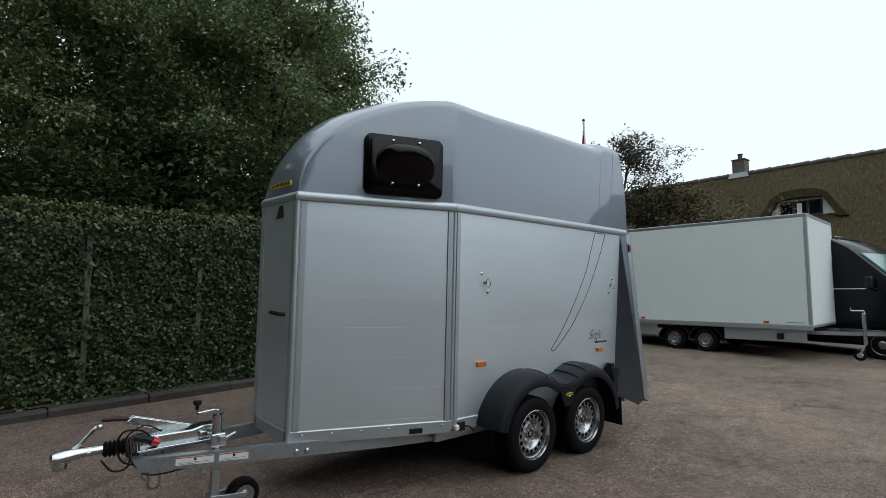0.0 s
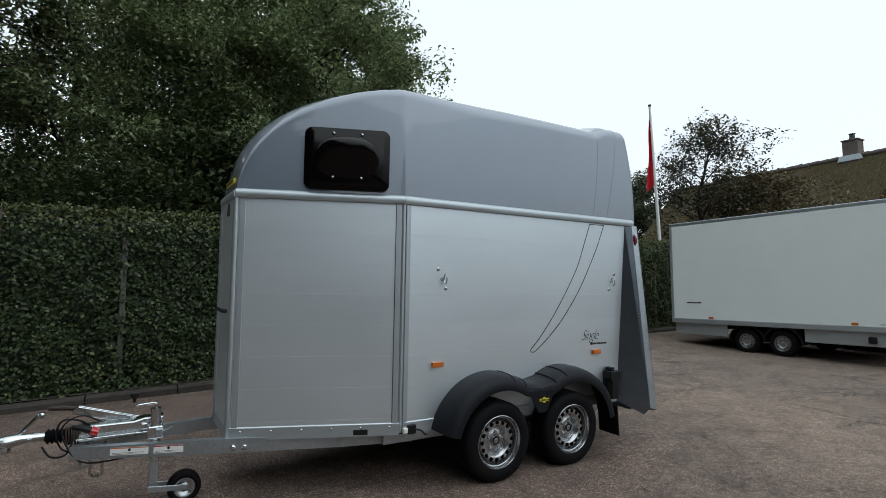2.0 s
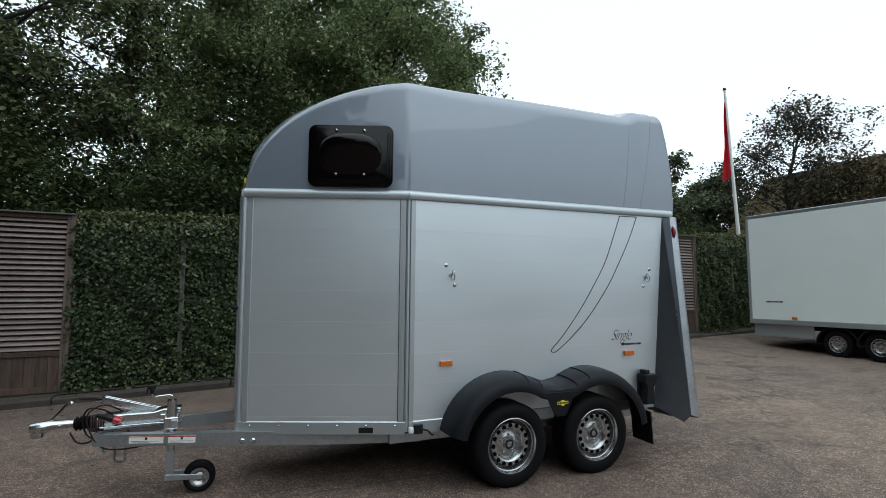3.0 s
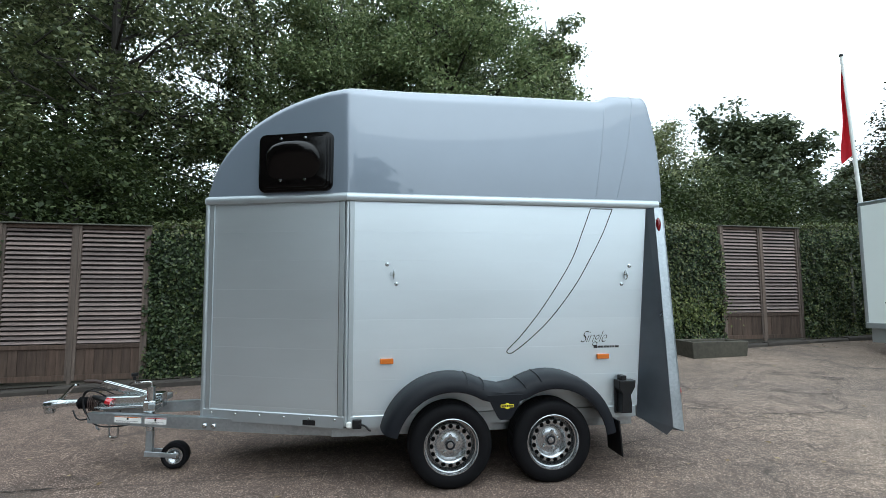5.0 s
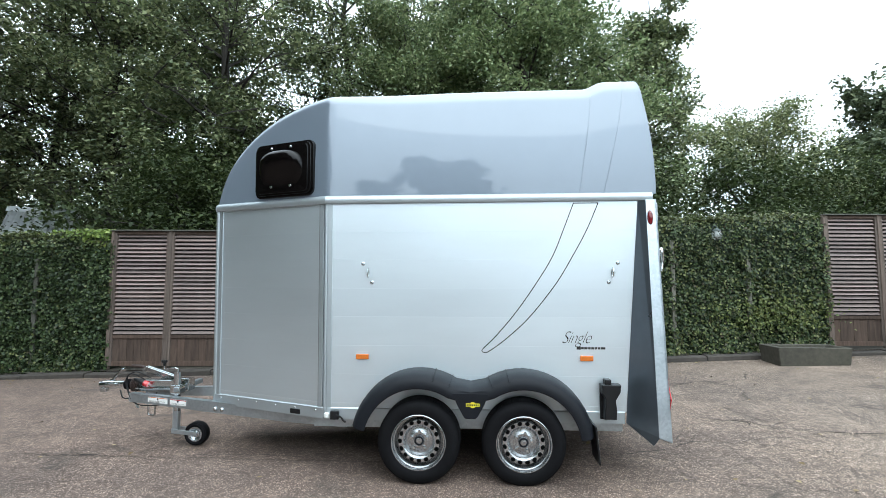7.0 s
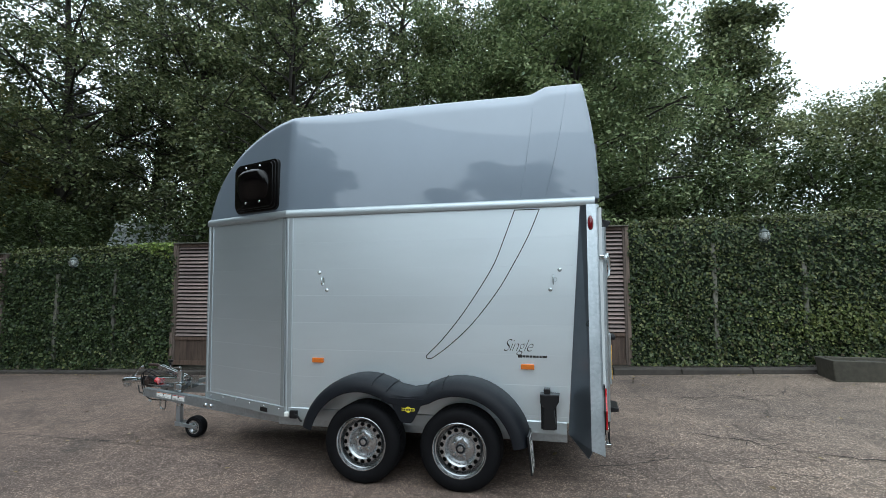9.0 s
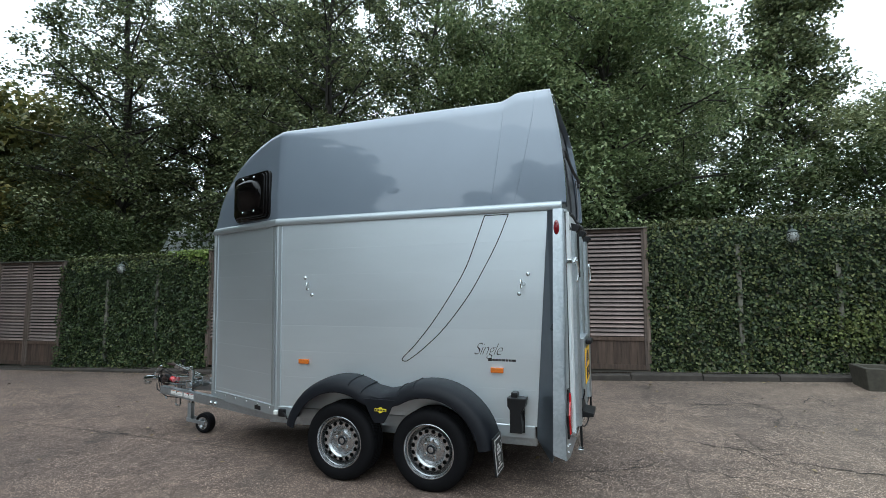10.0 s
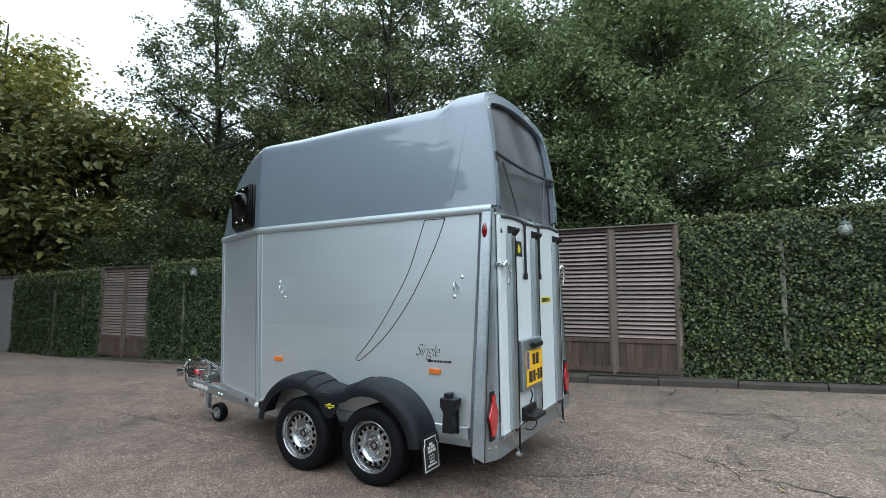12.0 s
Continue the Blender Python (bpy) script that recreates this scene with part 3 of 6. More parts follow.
part("trim_band", prism([(NOSE_X + a, b) for a, b in TRIM], NOSE_Y - 0.01, W - NOSE_Y + 0.01, "y"), "alu_trim", trailer, smooth=45)
screw = None
for i in range(6):
    bm = lathe([(0.0001, -0.004), (0.005, -0.004), (0.008, -0.001), (0.008, 0.002)], 10)
    o = part("screw", bm, "zinc", trailer) if screw is None else share(screw, Matrix())
    screw = screw or o
    o.matrix_local = skew @ Matrix.Translation((0.08 + i * 0.2, -0.009, 0.462 + 0.0 * i))

# floor and running gear
part("floor", prism([(2.24, 0.03), (0.0, 0.03), (NOSE_X + 0.02, NOSE_Y + 0.01), (NOSE_X + 0.02, W - NOSE_Y - 0.01), (0.0, W - 0.03), (2.24, W - 0.03)], 0.40, 0.45, "z"), "black_plastic", trailer)
for cx in (0.74, 1.49):
    part("axle", box((cx - 0.05, 0.02, 0.28), (cx + 0.05, W - 0.02, 0.38), 0.008), "galv", trailer)
for y in (0.06, W - 0.1):
    part("chassis_rail", box((-0.1, y, 0.33), (2.24, y + 0.04, 0.40), 0.004), "galv", trailer)


def wheel(cx, out):
    """A wheel on the side that y = out * depth points to."""
    y0 = 0.0 if out < 0 else W
    w = new("wheel")
    w.parent = trailer
    w.matrix_local = Matrix.Translation((cx, y0, 0.298)) @ (Matrix() if out < 0 else Matrix.Rotation(math.pi, 4, "Z"))
    return w


def build_wheel(w):
    prof = [(0.19, -0.185), (0.205, -0.195), (0.24, -0.2), (0.268, -0.196), (0.287, -0.184), (0.296, -0.168)]
    for i in range(5):
        y = -0.16 + i * 0.0275
        prof += [(0.299, y), (0.299, y + 0.017), (0.291, y + 0.019), (0.291, y + 0.025)]
    prof += [(0.299, -0.02), (0.294, -0.012), (0.27, 0.002), (0.22, 0.006), (0.19, 0.0)]
    part("tyre", lathe(prof, 56), "rubber", w, smooth=35)
    rim = part("rim", lathe([(0.0, -0.118), (0.038, -0.118), (0.04, -0.128), (0.05, -0.13), (0.062, -0.126), (0.078, -0.118), (0.094, -0.116), (0.102, -0.13), (0.112, -0.149), (0.124, -0.158), (0.149, -0.154), (0.156, -0.138), (0.158, -0.085), (0.169, -0.083), (0.172, -0.14), (0.176, -0.163), (0.183, -0.166), (0.186, -0.184), (0.192, -0.194), (0.197, -0.192), (0.197, -0.178), (0.188, -0.16), (0.186, -0.05), (0.19, -0.01)], 56), "rim", w, smooth=50)
    hole = None
    for i in range(16):
        a = 2 * math.pi * i / 16
        if hole is None:
            hole = part("vent_hole", lathe([(0.0, -0.0035), (0.0158, -0.0035), (0.017, -0.0005), (0.017, 0.012)], 12), "dark_hole", rim)
            o = hole
        else:
            o = share(hole, Matrix(), rim)
        o.matrix_local = Matrix.Rotation(-a, 4, "Y") @ Matrix.Translation((0.136, -0.1545, 0)) @ Matrix.Rotation(radians(6), 4, "Z") @ Matrix.Diagonal((0.85, 1, 1.05, 1))
    part("hub_cap", lathe([(0.0, -0.147), (0.022, -0.147), (0.031, -0.143), (0.035, -0.136), (0.036, -0.118)], 28), "rim", w, smooth=40)
    part("cap_ring", lathe([(0.021, -0.146), (0.023, -0.1505), (0.031, -0.1495), (0.034, -0.143)], 28), "fender", w)
    nut = None
    for i in range(5):
        a = 2 * math.pi * i / 5 + 0.3
        if nut is None:
            nut = part("wheel_bolt", lathe([(0.0, -0.014), (0.009, -0.013), (0.0115, -0.008), (0.0115, 0.01)], 8), "zinc", w)
            o = nut
        else:
            o = share(nut, Matrix(), w)
        o.matrix_local = Matrix.Rotation(-a, 4, "Y") @ Matrix.Translation((0.062, -0.13, 0))
    return w


first = build_wheel(wheel(0.74, -1))
for cx, out in ((1.49, -1), (0.74, 1), (1.49, 1)):
    o = copy_thing(first, Matrix())
    o.matrix_local = Matrix.Translation((cx, 0.0 if out < 0 else W, 0.298)) @ (Matrix.Rotation(0.2, 4, "Y") if out < 0 else Matrix.Rotation(math.pi, 4, "Z"))


def fender(out):
    def line(r):
        pts = []
        for i in range(18):
            a = radians(166 - (166 - 58) * i / 17)
            pts.append((0.74 + r * math.cos(a), 0.292 + r * math.sin(a)))
        dip = 0.292 + 0.81 * r if r > 0.45 else 0.292 + 0.74 * r
        pts.append((1.075, dip + 0.008))
        pts.append((1.115, dip))
        pts.append((1.155, dip + 0.008))
        for i in range(18):
            a = radians(122 - (122 - 8) * i / 17)
            pts.append((1.49 + r * math.cos(a), 0.292 + r * math.sin(a)))
        return pts
    bm = bmesh.new()
    prof = [(0.508, 0.0), (0.508, 0.06), (0.505, 0.12), (0.497, 0.175), (0.482, 0.215), (0.462, 0.236), (0.432, 0.244), (0.405, 0.246), (0.395, 0.243), (0.395, 0.236), (0.42, 0.233)]
    rings = [[bm.verts.new((x, -y if out < 0 else W + y, z)) for x, z in line(r)] for r, y in prof]
    for a, b in zip(rings, rings[1:]):
        for i in range(len(a) - 1):
            bm.faces.new((a[i], a[i + 1], b[i + 1], b[i]))
    bmesh.ops.recalc_face_normals(bm, faces=bm.faces)
    f = part("fender", bm, "fender", trailer, smooth=35)
    if out < 0:
        part("gusset", prism([(0.985, 0.66), (1.245, 0.66), (1.205, 0.57), (1.165, 0.5), (1.15, 0.485), (1.08, 0.485), (1.065, 0.5), (1.025, 0.57)], -0.2455, -0.235, "y", 0.003), "fender", f)
        for cx, a in ((0.74, 62), (0.74, 77), (1.49, 118), (1.49, 103)):
            ca, sa = math.cos(radians(a)), math.sin(radians(a))
            rib = bmesh.new()
            add_tube(rib, [(cx + r * ca, -y, 0.292 + r * sa) for r, y in ((0.511, 0.0), (0.511, 0.07), (0.507, 0.13), (0.499, 0.178), (0.484, 0.217), (0.463, 0.239))], 0.004, 6)
            part("moulded_ridge", rib, "fender", f)
    flap = part("mud_flap", box((-0.006, 0, -0.23), (0.006, 0.22, 0.03), 0.002, Matrix.Translation((1.985, -0.235 if out < 0 else W + 0.035, 0.41)) @ Matrix.Rotation(radians(-5), 4, "Y")), "black_plastic", trailer)
    return flap


flap = fender(-1)
fender(1)
FL = Matrix.Translation((1.985, -0.235, 0.41)) @ Matrix.Rotation(radians(-5), 4, "Y")
JAR = [(0.012, -0.215), (0.203, -0.215), (0.203, -0.045), (0.185, -0.02), (0.185, 0.012), (0.03, 0.012), (0.03, -0.02), (0.012, -0.045)]


def flap_print(pts, a, b, material, label=""):
    bm = prism(pts, a, b, "x")
    bmesh.ops.transform(bm, matrix=FL, verts=bm.verts)
    return part("flap_print", bm, material, flap, label)


flap_print(JAR, 0.0062, 0.0082, "sticker_white", "white printed border with rows of white print")
flap_print([(0.1075 + (y - 0.1075) * 0.9, -0.1 + (z + 0.1) * 0.93) for y, z in JAR], 0.0084, 0.0094, "sticker_black")
for z, h, a, b in ((-0.035, 0.009, 0.085, 0.13), (-0.058, 0.01, 0.06, 0.098), (-0.058, 0.01, 0.106, 0.155), (-0.084, 0.01, 0.06, 0.118), (-0.084, 0.01, 0.124, 0.165), (-0.158, 0.005, 0.075, 0.14), (-0.18, 0.006, 0.045, 0.17)):
    part("print_bar", box((0.0096, a, z - h), (0.0102, b, z + h), 0, FL), "sticker_white", flap)
for y in (0.092, 0.124):
    bm = lathe([(0.013, 0.0096), (0.013, 0.0103), (0.018, 0.0103), (0.018, 0.0096)], 16, "x", (0, y, -0.125))
    bmesh.ops.transform(bm, matrix=FL, verts=bm.verts)
    part("print_ring", bm, "sticker_white", flap)
badge = part("badge", prism([(1.082, 0.572), (1.178, 0.572), (1.178, 0.593), (1.082, 0.593)], -0.2475, -0.2455), "sticker_yellow", trailer, "small black and yellow badge on the fender")
part("badge_disc", lathe([(0.0, -0.249), (0.021, -0.249), (0.021, -0.2455)], 20, "y", (1.13, 0, 0.582)), "sticker_yellow", badge)
for i in range(7):
    part("badge_bar", box((1.087 + i * 0.0128, -0.2508, 0.576), (1.0955 + i * 0.0128, -0.2492, 0.589)), "sticker_black", badge)

# side fittings
for x0 in (0.292, 1.97):
    lamp = part("side_marker", box((x0 - 0.048, -0.022, 0.858), (x0 + 0.048, -0.001, 0.897), 0.004), "orange", trailer, "amber side marker")
for x0, s in ((0.325, 1), (2.178, -1)):
    ring = new("tie_ring")
    ring.parent = trailer
    for dx, dz in ((-0.034, 0.071), (0.034, -0.073)):
        part("bolt", lathe([(0.0, -0.016), (0.006, -0.015), (0.009, -0.008), (0.012, -0.006), (0.015, -0.003), (0.016, 0.0)], 12, "y", (x0 + s * dx, 0, 1.512 + dz)), "zinc", ring)
    bm = bmesh.new()
    add_tube(bm, [(x0 + 0.012 * s, -0.03 - 0.022 * math.cos(a), 1.512 + 0.036 * math.sin(a)) for a in [i * 2 * math.pi / 20 for i in range(21)]], 0.0045, 8, caps=False)
    part("loop", bm, "zinc", ring, smooth=60)
    part("stem", lathe([(0.012, -0.012), (0.015, -0.006), (0.016, 0.0)], 12, "y", (x0, 0, 1.512)), "zinc", ring)


def smooth_line(bm, pts, w, y=-0.0022):
    """A thin printed line along (x, z) points, drawn as a flat raised strip."""
    P = bend([(x, 0, z) for x, z in pts], 8)
    rows = []
    for i, p in enumerate(P):
        d = (P[min(i + 1, len(P) - 1)] - P[max(i - 1, 0)]).normalized()
        nrm = Vector((-d.z, 0, d.x)) * (w / 2)
        rows.append([bm.verts.new((*(p + nrm).xz[:1], y, (p + nrm).z)), bm.verts.new(((p - nrm).x, y, (p - nrm).z)), bm.verts.new(((p - nrm).x, 0, (p - nrm).z)), bm.verts.new(((p + nrm).x, 0, (p + nrm).z))])
    for a, b in zip(rows, rows[1:]):
        for i in range(4):
            bm.faces.new((a[i], a[(i + 1) % 4], b[(i + 1) % 4], b[i]))
    return bm


bm = bmesh.new()
smooth_line(bm, [(1.892, 2.034), (1.82, 1.847), (1.732, 1.634), (1.603, 1.424), (1.454, 1.214), (1.306, 1.039), (1.212, 0.947), (1.2, 0.922), (1.222, 0.914), (1.26, 0.928), (1.389, 1.024), (1.559, 1.183), (1.751, 1.423), (1.88, 1.634), (1.989, 1.835), (2.075, 2.034)], 0.0065)
smooth_line(bm, [(1.892, 2.034), (1.98, 2.034), (2.075, 2.034)], 0.0065)
bmesh.ops.recalc_face_normals(bm, faces=bm.faces)
part("horn_outline", bm, "sticker_black", trailer, "thin black tusk-shaped outline")
text = bpy.data.curves.new("lettering", "FONT")
text.body, text.size, text.shear, text.extrude, text.space_character = "Single", 0.132, 0.55, 0.0006, 0.9
text.offset = -0.0027
lettering = new("lettering", text)
lettering.parent = trailer
lettering.matrix_local = Matrix.Translation((1.785, -0.0016, 0.985)) @ Matrix.Rotation(radians(90), 4, "X") @ Matrix.Diagonal((0.8, 1, 1, 1))
text.materials.append(M["sticker_black"])
bars = part("printed_line", box((1.9, -0.0016, 0.94), (1.93, 0, 0.963)), "sticker_black", trailer)
for a, b in ((1.933, 1.952), (1.955, 1.98), (1.984, 2.002), (2.006, 2.03), (2.034, 2.05), (2.056, 2.072), (2.076, 2.11)):
    part("printed_line", box((a, -0.0016, 0.942), (b, 0, 0.958)), "sticker_black", trailer)

# wheel-chock holder and front clearance lamp
chock = new("chock_holder")
chock.parent = trailer
part("wheel_chock", prism([(2.075, 0.455), (2.16, 0.455), (2.163, 0.52), (2.155, 0.59), (2.19, 0.65), (2.195, 0.7), (2.06, 0.7), (2.06, 0.64), (2.085, 0.6)], -0.1, -0.012, "y", 0.006), "black_plastic", chock)
part("bracket", box((2.085, -0.08, 0.69), (2.13, -0.012, 0.735), 0.005), "black_plastic", chock)
part("bracket", box((2.06, -0.022, 0.44), (2.17, -0.004, 0.7), 0.004), "black_plastic", chock)
cl = new("clearance_lamp")
cl.parent = trailer
part("lamp_base", box((0.05, -0.03, 0.405), (0.115, 0.0, 0.47), 0.006), "black_plastic", cl)
part("lamp_arm", tube(bend([(0.1, -0.03, 0.44), (0.14, -0.05, 0.43), (0.165, -0.06, 0.405), (0.18, -0.06, 0.4)]), 0.007, 8), "black_plastic", cl)
part("lens", box((0.006, -0.045, 0.415), (0.045, -0.01, 0.458), 0.012), "pole", cl)
part("rubber_block", box((0.83, -0.012, 0.415), (0.93, -0.004, 0.452), 0.003), "black_plastic", trailer).matrix_local = skew

# roof window: smoked bubble in a black frame, set on the angled wall
WIN = skew @ Matrix.Translation((0.739, -0.012, 2.35))


def rounded(w, h, r, k=6):
    pts = []
    for cx, cz, a0 in ((w - r, h - r, 0), (-w + r, h - r, 90), (-w + r, -h + r, 180), (w - r, -h + r, 270)):
        for i in range(k + 1):
            a = radians(a0 + 90 * i / k)
            pts.append((cx + r * math.cos(a), cz + r * math.sin(a)))
    return pts


win = new("roof_window")
win.parent = trailer
win.matrix_local = WIN
part("window_frame", prism(rounded(0.3, 0.222, 0.055), -0.008, 0.05, "y", 0.006), "smoked", win, smooth=40)
part("frame_step", prism(rounded(0.285, 0.207, 0.05), -0.026, -0.006, "y", 0.006), "smoked", win, smooth=40)
part("window_pane", prism(rounded(0.268, 0.192, 0.045), -0.042, -0.024, "y", 0.006), "smoked", win, smooth=40)
bm = bmesh.new()
rings = []
for i in range(11):
    t = i / 10 * math.pi / 2
    rr, dep = math.cos(t), math.sin(t) ** 0.85
    ring = []
    for j in range(36):
        a = 2 * math.pi * j / 36
        cx, cz = math.cos(a), math.sin(a)
        ex = 0.222 * math.copysign(abs(cx) ** 0.8, cx)
        ez = (0.15 if cz > 0 else 0.165) * math.copysign(abs(cz) ** 0.8, cz) * rr
        # the bulge is full above and runs out flat below
        full_ = min(1, max(0, (ez + 0.16) / 0.27)) ** 1.2
        ring.append(bm.verts.new((ex * rr, -0.04 - 0.095 * dep * full_, ez + 0.004)))
    rings.append(ring)
for a, b in zip(rings, rings[1:]):
    for j in range(36):
        bm.faces.new((a[j], a[(j + 1) % 36], b[(j + 1) % 36], b[j]))
bmesh.ops.recalc_face_normals(bm, faces=bm.faces)
part("bubble", bm, "smoked", win, smooth=60)
for dx, dz in ((-0.098, 0.172), (0.098, 0.172), (-0.098, -0.14), (0.098, -0.14)):
    part("screw", lathe([(0.0, -0.053), (0.009, -0.052), (0.013, -0.044), (0.013, -0.04)], 12, "y", (dx, 0, dz)), "zinc", win)

# front wall: handle and stickers
part("front_handle", tube([(NOSE_X - 0.02, 0.52, 1.265), (NOSE_X - 0.05, 0.52, 1.265), (NOSE_X - 0.055, 0.68, 1.27)], 0.014, 8), "black_plastic", trailer)
part("sticker", prism([(0.62, 1.94), (0.75, 1.94), (0.7, 2.03), (0.64, 2.03)], NOSE_X - 0.0125, NOSE_X - 0.0105, "x"), "sticker_black", trailer, "black safety sticker")
sg = part("badge", prism([(0.55, 2.17), (0.87, 2.17), (0.87, 2.205), (0.55, 2.205)], NOSE_X - 0.006, NOSE_X + 0.03, "x"), "sticker_yellow", trailer, "small black and yellow badge")
for i in range(7):
    part("badge_bar", box((NOSE_X - 0.0075, 0.56 + i * 0.044, 2.176), (NOSE_X, 0.59 + i * 0.044, 2.2)), "sticker_black", sg)
# Trailer's rear: flared pillars, webs, ramp, lamps, curtain.
def side_y(y, out):
    return y if out < 0 else W - y


for out in (-1, 1):
    S = lambda pts: [(side_y(y, out), z) for y, z in pts]
    pil = part("rear_pillar", prism(S([(-0.045, 2.05), (0.03, 2.05), (0.0, 0.36), (-0.04, 0.31), (-0.255, 0.35)]), 2.475, 2.487, "x"), "galv", trailer, "galvanised flared rear pillar")
    bm = bmesh.new()
    q = [(2.41, -0.045, 2.05), (2.487, -0.045, 2.05), (2.487, -0.255, 0.35), (2.40, -0.255, 0.38)]
    a = [bm.verts.new((x, side_y(y, out), z)) for x, y, z in q]
    b = [bm.verts.new((x, side_y(y + 0.012, out), z)) for x, y, z in q]
    for i in range(4):
        bm.faces.new((a[i], a[(i + 1) % 4], b[(i + 1) % 4], b[i]))
    bm.faces.new(a), bm.faces.new(b[::-1])
    bmesh.ops.recalc_face_normals(bm, faces=bm.faces)
    part("pillar_flange", bm, "galv", pil)
    bm = bmesh.new()
    q = [(2.366, -0.002, 2.045), (2.415, -0.045, 2.045), (2.405, -0.253, 0.38), (2.38, -0.2, 0.31), (2.25, -0.002, 0.41)]
    a = [bm.verts.new((x, side_y(y, out), z)) for x, y, z in q]
    b = [bm.verts.new((x + 0.006, side_y(y + 0.008, out), z)) for x, y, z in q]
    for i in range(5):
        bm.faces.new((a[i], a[(i + 1) % 5], b[(i + 1) % 5], b[i]))
    for i, j, k in ((0, 1, 2), (0, 2, 4), (4, 2, 3)):
        bm.faces.new((a[i], a[j], a[k])), bm.faces.new((b[k], b[j], b[i]))
    bmesh.ops.recalc_face_normals(bm, faces=bm.faces)
    part("pillar_web", bm, "web", pil)
    lamp = part("rear_lamp", prism(S([(-0.145, 0.79), (-0.09, 0.79), (-0.085, 0.72), (-0.05, 0.64), (-0.08, 0.52), (-0.095, 0.465), (-0.162, 0.465), (-0.17, 0.53), (-0.205, 0.63), (-0.155, 0.72)]), 2.487, 2.5, "x", 0.003), "black_plastic", trailer)
    part("lens", prism(S([(-0.14, 0.765), (-0.098, 0.765), (-0.09, 0.71), (-0.055, 0.64), (-0.085, 0.54), (-0.1, 0.495), (-0.158, 0.495), (-0.165, 0.54), (-0.2, 0.63), (-0.15, 0.71)]), 2.497, 2.512, "x", 0.006), "red", lamp, "red lens")
    up = part("marker_lamp", lathe([(0.0, -0.022), (0.018, -0.02), (0.026, -0.01), (0.028, 0.0)], 20, "y"), "red_dark", trailer, "small red side marker")
    up.matrix_local = Matrix.Translation((2.435, side_y(-0.056, out), 1.91)) @ Matrix.Diagonal((0.8, 1 if out < 0 else -1, 2.1, 1))
    for y, z in ((-0.06, 0.4), (-0.13, 0.37), (-0.17, 0.42)):
        part("bolt", lathe([(0.0, 0.006), (0.008, 0.005), (0.009, 0.0)], 10, "x", (2.487, side_y(y, out), z)), "zinc", pil)

tail_ramp = new("ramp")
tail_ramp.parent = trailer
part("ramp_panel", box((2.492, 0.015, 0.46), (2.516, W - 0.015, 2.03), 0.003), "white_panel", tail_ramp, "white ramp panel")
part("ramp_edge", box((2.488, 0.0, 0.44), (2.528, W, 0.468), 0.004), "zinc", tail_ramp)
part("rear_crossmember", box((2.45, -0.0, 0.3), (2.485, W, 0.435), 0.004), "galv", trailer)
for y in (0.13, 0.625, 1.17):
    rib = part("rib", prism([(y, 2.517), (y, 2.54), (y + 0.025, 2.552), (y + 0.085, 2.552), (y + 0.11, 2.54), (y + 0.11, 2.517)], 0.48, 1.9, "z"), "galv", tail_ramp)
    for v in rib.data.vertices:
        v.co = (v.co.y, v.co.x, v.co.z)
    rib.data.flip_normals()
    part("rubber_edge", box((2.517, y + 0.112, 0.5), (2.548, y + 0.124, 1.88), 0.003), "black_plastic", tail_ramp)
    part("hook_cap", prism([(2.517, 1.965), (2.582, 1.945), (2.588, 1.93), (2.555, 1.89), (2.517, 1.86)], y + 0.03, y + 0.118, "y", 0.006), "black_plastic", tail_ramp)
for y in (0.245, 1.285):
    part("support_leg", tube([(2.53, y, 0.55), (2.54, y, 0.47), (2.54, y, 0.28)], 0.009, 8), "black_plastic", tail_ramp)
    part("stay", tube([(2.5, y - 0.07, 0.43), (2.535, y, 0.29)], 0.008, 6), "zinc", tail_ramp)
    part("foot", box((2.515, y - 0.03, 0.265), (2.555, y + 0.03, 0.295), 0.006), "zinc", tail_ramp)
for y in (0.47, 0.79):
    part("curtain_cord", tube([(2.45, y, 2.08), (2.535, y, 2.0), (2.535, y, 1.6)], 0.011, 8), "black_plastic", tail_ramp)
    part("cord_hook", box((2.522, y - 0.018, 1.56), (2.548, y + 0.018, 1.61), 0.006), "black_plastic", tail_ramp)
part("curtain_cord", tube([(2.46, 0.06, 2.08), (2.52, 0.045, 1.9)], 0.01, 8), "black_plastic", tail_ramp)
for y in (0.055, W - 0.055):
    latch = new("latch")
    latch.parent = trailer
    part("latch_bracket", box((2.49, y - 0.06, 1.655), (2.53, y + 0.03, 1.685), 0.006), "zinc", latch)
    part("latch_body", tube(bend([(2.535, y - 0.03, 1.66), (2.55, y, 1.69), (2.56, y + 0.025, 1.66), (2.55, y + 0.02, 1.64)]), 0.013, 8), "zinc", latch)
    part("latch_lever", tube(bend([(2.555, y + 0.0, 1.675), (2.566, y + 0.02, 1.6), (2.553, y + 0.01, 1.52)]), [0.011] * 6 + [0.009] * 6 + [0.006], 8), "zinc", latch)
part("plate_holder", box((2.517, 0.27, 0.72), (2.575, 0.67, 1.1), 0.006), "galv", tail_ramp)
plate = part("number_plate", box((2.576, 0.325, 0.75), (2.582, 0.665, 1.01), 0.002), "plate_yellow", trailer, "yellow number plate with dark bars")
part("plate_band", box((2.5822, 0.327, 0.88), (2.5832, 0.37, 1.008)), "plate_blue", plate)
